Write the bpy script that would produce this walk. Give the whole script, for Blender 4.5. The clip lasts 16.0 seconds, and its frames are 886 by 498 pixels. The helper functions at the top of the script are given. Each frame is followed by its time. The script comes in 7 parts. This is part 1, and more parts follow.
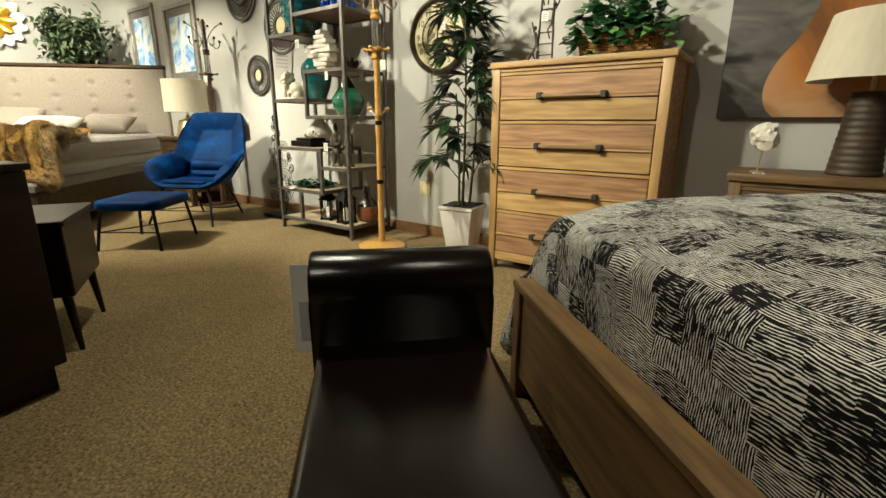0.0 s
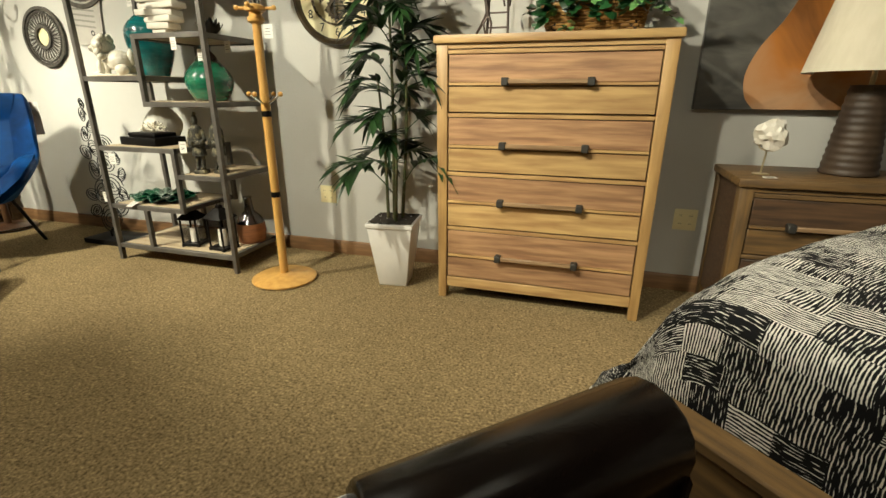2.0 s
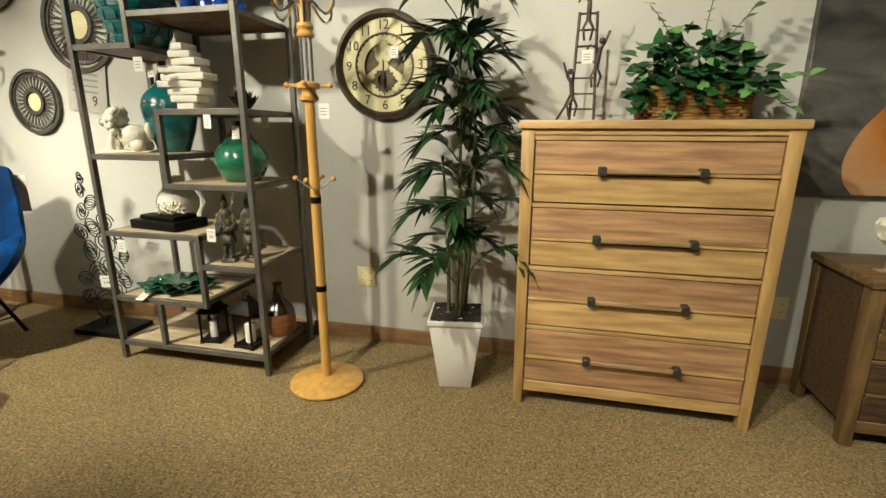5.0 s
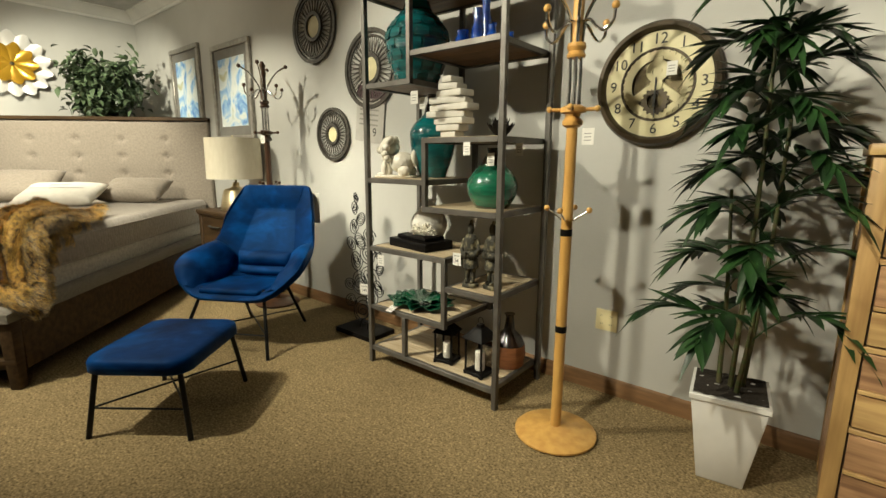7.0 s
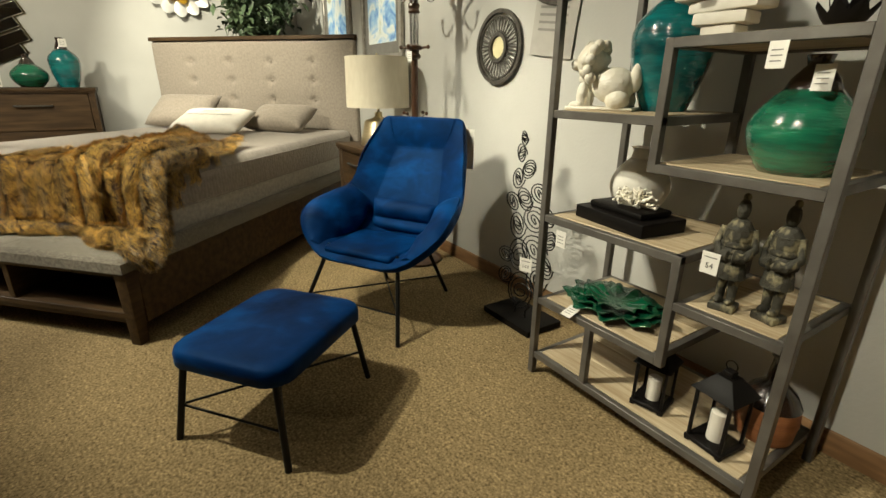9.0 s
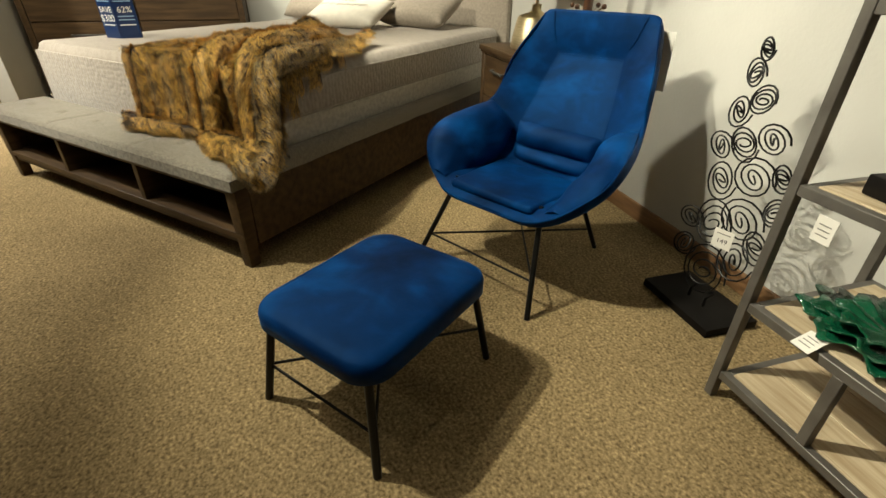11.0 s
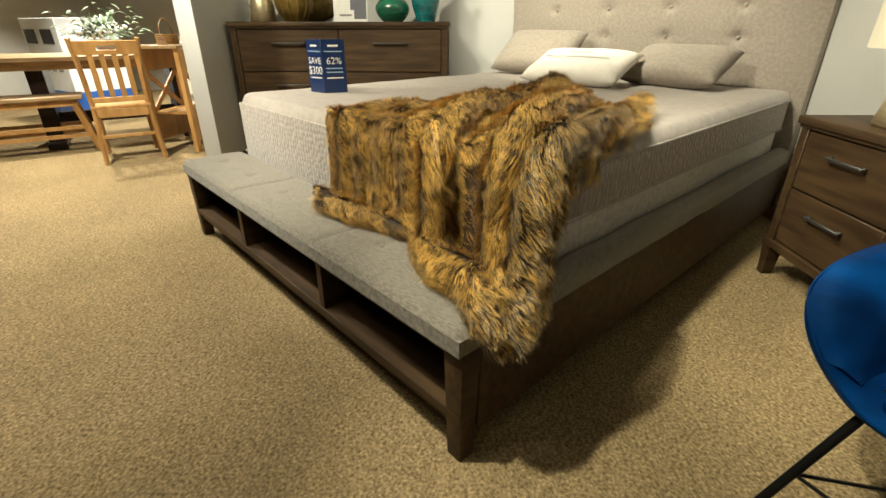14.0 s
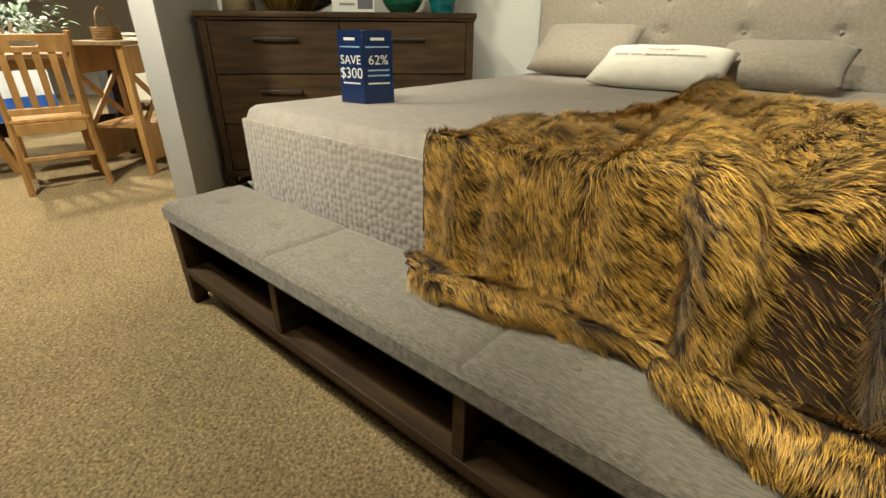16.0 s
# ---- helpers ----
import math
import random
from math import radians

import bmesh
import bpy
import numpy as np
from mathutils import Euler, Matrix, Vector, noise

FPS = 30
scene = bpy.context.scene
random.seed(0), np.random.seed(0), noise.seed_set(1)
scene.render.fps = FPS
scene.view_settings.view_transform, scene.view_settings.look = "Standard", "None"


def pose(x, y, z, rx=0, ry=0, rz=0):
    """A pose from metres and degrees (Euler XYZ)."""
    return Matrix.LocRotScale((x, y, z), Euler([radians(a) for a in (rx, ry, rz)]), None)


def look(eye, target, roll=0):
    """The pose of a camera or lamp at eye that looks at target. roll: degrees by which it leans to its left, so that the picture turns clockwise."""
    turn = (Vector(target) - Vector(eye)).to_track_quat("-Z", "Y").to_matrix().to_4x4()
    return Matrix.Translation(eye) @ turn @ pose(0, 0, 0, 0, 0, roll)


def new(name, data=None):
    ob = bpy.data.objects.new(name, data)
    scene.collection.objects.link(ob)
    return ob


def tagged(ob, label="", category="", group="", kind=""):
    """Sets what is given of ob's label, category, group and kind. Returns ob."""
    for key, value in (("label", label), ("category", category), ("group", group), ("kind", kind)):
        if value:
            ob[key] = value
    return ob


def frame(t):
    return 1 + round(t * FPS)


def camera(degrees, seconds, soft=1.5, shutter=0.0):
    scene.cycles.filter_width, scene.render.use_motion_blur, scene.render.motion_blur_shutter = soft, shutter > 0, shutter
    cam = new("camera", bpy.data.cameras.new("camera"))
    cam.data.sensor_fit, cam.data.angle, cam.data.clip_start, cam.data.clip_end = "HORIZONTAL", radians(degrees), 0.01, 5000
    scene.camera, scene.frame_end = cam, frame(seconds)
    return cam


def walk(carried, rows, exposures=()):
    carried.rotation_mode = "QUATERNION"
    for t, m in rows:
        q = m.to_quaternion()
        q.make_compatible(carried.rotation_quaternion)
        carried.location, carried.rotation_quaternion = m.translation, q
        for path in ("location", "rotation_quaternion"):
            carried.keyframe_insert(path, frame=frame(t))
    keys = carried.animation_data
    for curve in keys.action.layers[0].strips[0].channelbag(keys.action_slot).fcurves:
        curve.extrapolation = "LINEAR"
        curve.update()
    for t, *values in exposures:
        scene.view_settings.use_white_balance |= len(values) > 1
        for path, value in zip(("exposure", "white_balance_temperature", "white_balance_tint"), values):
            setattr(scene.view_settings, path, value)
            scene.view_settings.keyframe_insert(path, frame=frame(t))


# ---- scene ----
cam = camera(87.1, 16.0)
PATH = [
    (0, (0.277, 0.493, 0.948), (-0.86, 2.054, 0.428), 0.3),
    (0.5, (0.079, 0.614, 0.979), (-0.948, 2.244, 0.441), 0.2),
    (1, (-0.11, 0.801, 1.019), (-0.97, 2.514, 0.447), 0.1),
    (1.5, (-0.307, 0.877, 1.015), (-0.971, 2.668, 0.421), 0.2),
    (2, (-0.563, 0.915, 1.057), (-1.122, 2.728, 0.423), 0.2),
    (2.5, (-0.736, 1.02, 1.061), (-1.177, 2.868, 0.437), 0.5),
    (3, (-0.862, 1.145, 1.138), (-1.194, 3.02, 0.526), 0.5),
    (3.2, (-0.912, 1.161, 1.148), (-1.193, 3.05, 0.553), 0.4),
    (5.3, (-1.172, 1.112, 1.278), (-1.706, 2.986, 0.827), 0.1),
    (5.5, (-1.183, 1.103, 1.281), (-1.854, 2.941, 0.863), 0.2),
    (6, (-1.194, 1.107, 1.28), (-2.13, 2.833, 0.901), 0.2),
    (6.5, (-1.244, 1.124, 1.273), (-2.351, 2.747, 0.901), 0.2),
    (7, (-1.379, 1.248, 1.261), (-2.627, 2.763, 0.877), 0.3),
    (7.5, (-1.567, 1.448, 1.276), (-3.006, 2.78, 0.881), 0.3),
    (8, (-1.706, 1.55, 1.263), (-3.248, 2.726, 0.776), 0.5),
    (8.5, (-1.957, 1.68, 1.236), (-3.51, 2.78, 0.622), 0.5),
    (9, (-2.159, 1.762, 1.229), (-3.745, 2.783, 0.566), 0.5),
    (9.5, (-2.4, 1.865, 1.192), (-4.017, 2.625, 0.295), 0.2),
    (12, (-2.777, 1.952, 1.169), (-4.475, 2.353, 0.19), 0.5),
    (12.5, (-2.933, 1.908, 1.124), (-4.654, 2.268, 0.172), 0.4),
    (13, (-3.175, 1.799, 1.162), (-4.951, 2.099, 0.293), 0.3),
    (13.5, (-3.401, 1.696, 1.124), (-5.201, 1.778, 0.255), 0.1),
    (14, (-3.706, 1.581, 1.132), (-5.512, 1.525, 0.276), 0.0),
    (14.5, (-3.878, 1.458, 1.135), (-5.686, 1.428, 0.282), 0.1),
    (15, (-4.031, 1.265, 1.129), (-5.843, 1.292, 0.283), 0.1),
    (15.5, (-4.181, 1.124, 1.096), (-5.994, 1.201, 0.255), 0.2),
    (16, (-4.424, 0.97, 1.084), (-6.224, 1.139, 0.23), 0.4),
]
EXPOSURES = [(0, 0.28), (1.5, 0.33), (3.2, 0.34), (5.3, 0.10), (7.0, -0.12), (9.5, -0.22), (12, 0.0), (14.5, -0.03), (15.2, -0.24), (16, -0.50)]
walk(cam, [(t, look(eye, target, roll)) for t, eye, target, roll in PATH], EXPOSURES)

# ---- world and lamps ----
world = bpy.data.worlds.new("world")
scene.world = world
world.use_nodes = True
world.node_tree.nodes["Background"].inputs[0].default_value = (1.0, 0.86, 0.66, 1)
world.node_tree.nodes["Background"].inputs[1].default_value = 0.002


def spot(eye, target, power, angle=70, blend=0.6, radius=0.05, colour=(1.0, 0.80, 0.55)):
    data = bpy.data.lights.new("ceiling_spot", "SPOT")
    data.energy, data.spot_size, data.spot_blend, data.shadow_soft_size, data.color = power, radians(angle), blend, radius, colour
    ob = new("ceiling_spot", data)
    ob.matrix_world = look(eye, target)
    return ob


CEIL = 3.02
WARM = (1.0, 0.945, 0.735)
for eye, target, power, angle in (
    ((-4.3, 1.2, 2.8), (-3.1, 3.6, 1.1), 300, 70),
    ((-2.5, 0.9, 2.8), (-1.4, 3.6, 0.8), 270, 70),
    ((-1.7, 0.9, 2.8), (0.1, 3.5, 1.2), 215, 70),
    ((-4.55, 0.75, 2.9), (-4.4, 2.75, 0.2), 415, 64),
    ((-5.0, 0.2, 2.8), (-6.4, 1.6, 0.8), 330, 70),
    ((-6.3, 1.6, 2.8), (-7.9, 2.9, 1.5), 370, 75),
    ((-5.9, -0.3, 2.8), (-8.2, 0.9, 1.2), 300, 70),
    ((-5.6, 1.7, 2.85), (-5.45, 3.4, 0.95), 250, 70),
    # Weak fill over the aisle floor, added without a known fixture.
    ((-2.6, 0.0, 2.8), (-2.9, 1.6, 0.0), 22, 70),
    ((0.45, 1.10, 2.9), (0.75, 1.75, 0.6), 100, 70),
    ((-0.6, -0.6, 2.8), (0.1, 1.5, 0.6), 68, 70),
    # Last three are added fill that lifts the floor's brightness.
    ((-5.05, -0.45, 2.85), (-5.1, -0.40, 0.0), 85, 70),
    ((-4.0, 0.25, 2.85), (-4.0, 0.45, 0.0), 27, 75),
    ((-1.7, 1.65, 2.9), (-1.65, 1.20, 0.0), 92, 80),
):
    spot(eye, target, power, angle, colour=WARM)
# Added point fill that brightens the ceiling corner; no such lamp is known.
corner_fill = bpy.data.lights.new("track_spill", "POINT")
corner_fill.energy, corner_fill.shadow_soft_size, corner_fill.color = 18, 0.12, WARM
new("track_spill", corner_fill).location = (-6.7, 2.1, 2.62)
for x, y in ((-8.6, -2.4), (-10.4, -1.6), (-10.6, -3.6), (-6.5, -1.35)):
    spot((x, y, 2.8), (x, y + 0.2, 0), 620, 110, 0.5, 0.1, (1.0, 0.95, 0.80))

# ---- mesh helpers ----
def thing(name, m, label, category, group="", kind=""):
    ob = new(name)
    ob.matrix_world = m
    ob.empty_display_size = 0.1
    return tagged(ob, label, category, group, kind)


def mesh_of(bm, material, smooth=None):
    me = bpy.data.meshes.new("mesh")
    bmesh.ops.recalc_face_normals(bm, faces=bm.faces)
    bm.to_mesh(me)
    bm.free()
    if material:
        me.materials.append(material)
    if smooth is not None:
        me.polygons.foreach_set("use_smooth", [True] * len(me.polygons))
        if smooth < 180:
            me.set_sharp_from_angle(angle=radians(smooth))
    return me


def part(name, bm, material, parent=None, label="", smooth=40, kind=""):
    ob = new(name, mesh_of(bm, material, smooth))
    ob.parent = parent
    return tagged(ob, label, kind=kind)


def solid(name, bm, material, label, category, m=None, smooth=40, kind="", group=""):
    """A thing of one mesh."""
    ob = new(name, mesh_of(bm, material, smooth))
    if m is not None:
        ob.matrix_world = m
    return tagged(ob, label, category, group, kind)


def box(lo, hi, bevel=0.0, bm=None, m=None, seg=1):
    bm = bm or bmesh.new()
    lo, hi = Vector(lo), Vector(hi)
    g = bmesh.ops.create_cube(bm, size=1.0)
    vs = g["verts"]
    bmesh.ops.scale(bm, vec=hi - lo, verts=vs)
    bmesh.ops.translate(bm, vec=(lo + hi) / 2, verts=vs)
    if bevel:
        es = list({e for v in vs for e in v.link_edges})
        g = bmesh.ops.bevel(bm, geom=es, offset=bevel, segments=seg, affect="EDGES", profile=0.5)
        vs = list({v for f in g["faces"] for v in f.verts} | {v for v in vs if v.is_valid})
    if m is not None:
        bmesh.ops.transform(bm, matrix=m, verts=vs)
    return bm


def hull(corners_low, corners_high, bm=None, bevel=0.0):
    """A closed prism from one ring of points to another."""
    bm = bm or bmesh.new()
    a = [bm.verts.new(p) for p in corners_low]
    b = [bm.verts.new(p) for p in corners_high]
    n = len(a)
    fs = [bm.faces.new(a[::-1]), bm.faces.new(b)]
    for i in range(n):
        fs.append(bm.faces.new((a[i], a[(i + 1) % n], b[(i + 1) % n], b[i])))
    if bevel:
        bmesh.ops.bevel(bm, geom=list({e for f in fs for e in f.edges}), offset=bevel, segments=2, affect="EDGES", profile=0.5)
    return bm


def lathe(profile, segs=32, bm=None, m=None, cap=True):
    """Turns (radius, height) pairs round z."""
    bm = bm or bmesh.new()
    rings = []
    for r, z in profile:
        rings.append([bm.verts.new((r * math.cos(i * math.tau / segs), r * math.sin(i * math.tau / segs), z)) for i in range(segs)])
    for a, b in zip(rings, rings[1:]):
        for i in range(segs):
            bm.faces.new((a[i], a[(i + 1) % segs], b[(i + 1) % segs], b[i]))
    if cap:
        bm.faces.new(rings[0][::-1])
        bm.faces.new(rings[-1])
    if m is not None:
        bmesh.ops.transform(bm, matrix=m, verts=[v for ring in rings for v in ring])
    return bm


def tube(points, r, segs=8, bm=None, closed=False, taper=None):
    """A round bar along points."""
    bm = bm or bmesh.new()
    pts = [Vector(p) for p in points]
    n = len(pts)
    rings, up = [], None
    for i, p in enumerate(pts):
        a = pts[(i - 1) % n] if closed or i else pts[0]
        b = pts[(i + 1) % n] if closed or i < n - 1 else pts[-1]
        d = (b - a).normalized()
        if up is None:
            up = Vector((0, 0, 1)) if abs(d.z) < 0.9 else Vector((1, 0, 0))
        s = d.cross(up).normalized()
        up = s.cross(d).normalized()
        rr = r if taper is None else r * (1 + (taper - 1) * i / (n - 1))
        rings.append([bm.verts.new(p + rr * (math.cos(k * math.tau / segs) * s + math.sin(k * math.tau / segs) * up)) for k in range(segs)])
    for i in range(n if closed else n - 1):
        a, b = rings[i], rings[(i + 1) % n]
        for k in range(segs):
            bm.faces.new((a[k], a[(k + 1) % segs], b[(k + 1) % segs], b[k]))
    if not closed:
        bm.faces.new(rings[0][::-1])
        bm.faces.new(rings[-1])
    return bm


def ball(r, centre=(0, 0, 0), squash=(1, 1, 1), bm=None, u=16, v=10, m=None):
    bm = bm or bmesh.new()
    g = bmesh.ops.create_uvsphere(bm, u_segments=u, v_segments=v, radius=r)
    bmesh.ops.scale(bm, vec=squash, verts=g["verts"])
    if m is not None:
        bmesh.ops.transform(bm, matrix=m, verts=g["verts"])
    bmesh.ops.translate(bm, vec=centre, verts=g["verts"])
    return bm


def grid(nu, nv, fn, bm=None, uv=None):
    """A sheet of nu x nv cells through fn(s, t), s and t from 0 to 1. uv: the sheet's size in metres, for a UV map."""
    bm = bm or bmesh.new()
    rows = [[bm.verts.new(fn(i / nu, j / nv)) for i in range(nu + 1)] for j in range(nv + 1)]
    layer = bm.loops.layers.uv.verify() if uv else None
    for j in range(nv):
        for i in range(nu):
            f = bm.faces.new((rows[j][i], rows[j][i + 1], rows[j + 1][i + 1], rows[j + 1][i]))
            if uv:
                for lp, (s, t) in zip(f.loops, ((i, j), (i + 1, j), (i + 1, j + 1), (i, j + 1))):
                    lp[layer].uv = (s / nu * uv[0], t / nv * uv[1])
    return bm


def curve_points(pts, n=8):
    """Catmull-Rom through pts."""
    p = [Vector(q) for q in pts]
    p = [2 * p[0] - p[1]] + p + [2 * p[-1] - p[-2]]
    out = []
    for i in range(1, len(p) - 2):
        for k in range(n):
            t = k / n
            out.append(0.5 * (2 * p[i] + (p[i + 1] - p[i - 1]) * t + (2 * p[i - 1] - 5 * p[i] + 4 * p[i + 1] - p[i + 2]) * t * t + (3 * p[i] - p[i - 1] - 3 * p[i + 1] + p[i + 2]) * t ** 3))
    out.append(p[-2])
    return out


def smooth01(x):
    x = max(0.0, min(1.0, x))
    return x * x * (3 - 2 * x)


def rug(x, y, z=0.0, s=1.0):
    """Smooth noise from -1 to 1."""
    return noise.noise(Vector((x * s, y * s, z * s)))


# ---- materials ----
def mat(name, colour, rough=0.5, metal=0.0, colour2=None, scale=8.0, stretch=(1, 1, 1), bump=0.0, bump_scale=80.0, detail=4.0, sheen=0.0, coat=0.0, rough_var=0.0, spec=0.5, random_hue=0.0, island=False, lo=0.35, hi=0.65, patches=0.0):
    """Principled surface: two colours mixed by noise, fine relief, roughness that varies, a second coarse variation."""
    m = bpy.data.materials.new(name)
    m.use_nodes = True
    nt = m.node_tree
    n, ln = nt.nodes, nt.links
    b = n["Principled BSDF"]
    b.inputs["Metallic"].default_value = metal
    b.inputs["Roughness"].default_value = rough
    b.inputs["Specular IOR Level"].default_value = spec
    b.inputs["Sheen Weight"].default_value = sheen
    b.inputs["Coat Weight"].default_value = coat
    b.inputs["Coat Roughness"].default_value = 0.15
    tc = n.new("ShaderNodeTexCoord")
    mp = n.new("ShaderNodeMapping")
    mp.inputs["Scale"].default_value = stretch
    ln.new(tc.outputs["Object"], mp.inputs[0])
    nz = n.new("ShaderNodeTexNoise")
    nz.inputs["Scale"].default_value = scale
    nz.inputs["Detail"].default_value = detail
    ln.new(mp.outputs[0], nz.inputs["Vector"])
    ramp = n.new("ShaderNodeMapRange")
    ramp.inputs["From Min"].default_value, ramp.inputs["From Max"].default_value = lo, hi
    ln.new(nz.outputs["Fac"], ramp.inputs["Value"])
    mx = n.new("ShaderNodeMix")
    mx.data_type = "RGBA"
    c2 = colour2 or tuple(c * 0.82 for c in colour)
    mx.inputs["A"].default_value = (*colour, 1)
    mx.inputs["B"].default_value = (*c2, 1)
    ln.new(ramp.outputs[0], mx.inputs["Factor"])
    out = mx.outputs["Result"]
    if patches:
        pz = n.new("ShaderNodeTexNoise")
        pz.inputs["Scale"].default_value = 1.7
        pz.inputs["Detail"].default_value = 3
        ln.new(tc.outputs["Object"], pz.inputs["Vector"])
        hs = n.new("ShaderNodeHueSaturation")
        mr = n.new("ShaderNodeMapRange")
        mr.inputs["To Min"].default_value, mr.inputs["To Max"].default_value = 1 - patches, 1 + patches
        ln.new(pz.outputs["Fac"], mr.inputs["Value"])
        ln.new(mr.outputs[0], hs.inputs["Value"])
        ln.new(out, hs.inputs["Color"])
        out = hs.outputs[0]
    if random_hue:
        hs = n.new("ShaderNodeHueSaturation")
        if island:
            oi = n.new("ShaderNodeNewGeometry").outputs["Random Per Island"]
        else:
            oi = n.new("ShaderNodeObjectInfo").outputs["Random"]
        mr = n.new("ShaderNodeMapRange")
        mr.inputs["To Min"].default_value, mr.inputs["To Max"].default_value = 1 - random_hue, 1 + random_hue
        ln.new(oi, mr.inputs["Value"])
        ln.new(mr.outputs[0], hs.inputs["Value"])
        ln.new(out, hs.inputs["Color"])
        out = hs.outputs[0]
    ln.new(out, b.inputs["Base Color"])
    if rough_var:
        rr = n.new("ShaderNodeMapRange")
        rr.inputs["To Min"].default_value, rr.inputs["To Max"].default_value = max(0, rough - rough_var), min(1, rough + rough_var)
        ln.new(nz.outputs["Fac"], rr.inputs["Value"])
        ln.new(rr.outputs[0], b.inputs["Roughness"])
    if bump:
        bz = n.new("ShaderNodeTexNoise")
        bz.inputs["Scale"].default_value = bump_scale
        bz.inputs["Detail"].default_value = 3
        ln.new(mp.outputs[0], bz.inputs["Vector"])
        bp = n.new("ShaderNodeBump")
        bp.inputs["Strength"].default_value = bump
        bp.inputs["Distance"].default_value = 0.01
        ln.new(bz.outputs["Fac"], bp.inputs["Height"])
        ln.new(bp.outputs[0], b.inputs["Normal"])
    return m


def glow(name, colour, strength):
    m = mat(name, colour, 0.8)
    b = m.node_tree.nodes["Principled BSDF"]
    b.inputs["Emission Color"].default_value = (*colour, 1)
    b.inputs["Emission Strength"].default_value = strength
    return m


def carpet_tufts(m):
    """Tufts of yarn, each a little lighter or darker than its neighbours."""
    n, ln = m.node_tree.nodes, m.node_tree.links
    b = n["Principled BSDF"]
    tc = n.new("ShaderNodeTexCoord")
    base = b.inputs["Base Color"].links[0].from_socket
    for sc, low, high in ((150, 0.78, 1.20), (48, 0.90, 1.10)):
        vo = n.new("ShaderNodeTexVoronoi")
        vo.inputs["Scale"].default_value = sc
        ln.new(tc.outputs["Object"], vo.inputs["Vector"])
        sp = n.new("ShaderNodeSeparateColor")
        ln.new(vo.outputs["Color"], sp.inputs[0])
        mr = n.new("ShaderNodeMapRange")
        mr.inputs["To Min"].default_value, mr.inputs["To Max"].default_value = low, high
        ln.new(sp.outputs[0], mr.inputs["Value"])
        hs = n.new("ShaderNodeHueSaturation")
        ln.new(mr.outputs[0], hs.inputs["Value"])
        ln.new(base, hs.inputs["Color"])
        base = hs.outputs[0]
    ln.new(base, b.inputs["Base Color"])


CARPET = mat("carpet", (0.37, 0.275, 0.145), 0.95, colour2=(0.10, 0.069, 0.031), scale=95, bump=0.4, bump_scale=300, detail=6, spec=0.1, patches=0.25, lo=0.30, hi=0.72)
carpet_tufts(CARPET)
WALL = mat("wall_paint", (0.51, 0.503, 0.470), 0.7, colour2=(0.47, 0.463, 0.430), scale=2.5, bump=0.12, bump_scale=60, patches=0.04)
# Dark colour for the unseen east wall, chosen to cut bounced light.
UNSEENWALL = mat("bounce_damping_brown", (0.16, 0.14, 0.115), 0.8, colour2=(0.14, 0.12, 0.10), scale=2.5, bump=0.1, bump_scale=60, patches=0.05)
WHITE = mat("white_paint", (0.78, 0.77, 0.73), 0.5, colour2=(0.72, 0.71, 0.67), scale=5, bump=0.05, patches=0.03)
CEILING = mat("ceiling_paint", (0.50, 0.49, 0.465), 0.9, bump=0.2, bump_scale=40)
BASEWOOD = mat("skirting_wood", (0.25, 0.135, 0.06), 0.45, colour2=(0.17, 0.09, 0.04), scale=6, stretch=(1, 8, 8), bump=0.08)
OAK = mat("golden_acacia", (0.56, 0.37, 0.155), 0.42, colour2=(0.35, 0.20, 0.08), scale=3.6, stretch=(1, 9, 9), bump=0.08, bump_scale=60, rough_var=0.1, random_hue=0.12)
OAK_UP = mat("golden_acacia_upright", (0.48, 0.30, 0.115), 0.42, colour2=(0.32, 0.185, 0.07), scale=3.2, stretch=(9, 9, 1), bump=0.08, bump_scale=60, random_hue=0.08)
ACACIA_DARK = mat("reddish_acacia", (0.42, 0.245, 0.125), 0.42, colour2=(0.22, 0.115, 0.06), scale=3.6, stretch=(1, 9, 12), bump=0.08, bump_scale=60, rough_var=0.1, random_hue=0.18)
DARKWOOD = mat("grey_brown_wood", (0.064, 0.037, 0.016), 0.5, spec=0.22, colour2=(0.030, 0.017, 0.008), scale=3, stretch=(10, 1, 10), bump=0.1, bump_scale=50, random_hue=0.1)
DARKWOOD_X = mat("grey_brown_wood_long", (0.064, 0.037, 0.016), 0.5, spec=0.22, colour2=(0.030, 0.017, 0.008), scale=3, stretch=(1, 10, 10), bump=0.1, bump_scale=50, random_hue=0.1)
ESPRESSO = mat("espresso_wood", (0.02, 0.011, 0.008), 0.35, spec=0.22, colour2=(0.012, 0.007, 0.005), scale=4, stretch=(1, 8, 8), bump=0.04)
LEATHER = mat("dark_leather", (0.006, 0.0035, 0.0026), 0.19, colour2=(0.0035, 0.002, 0.0016), scale=14, spec=0.4, bump=0.08, bump_scale=220, rough_var=0.08)
GREYCLOTH = mat("grey_linen", (0.250, 0.225, 0.183), 0.9, colour2=(0.145, 0.131, 0.104), scale=60, stretch=(1, 5, 1), bump=0.35, bump_scale=180, sheen=0.2, spec=0.2)
TAUPE = mat("taupe_cloth", (0.30, 0.258, 0.212), 0.9, colour2=(0.245, 0.21, 0.172), scale=50, bump=0.3, bump_scale=160, sheen=0.2, spec=0.2)
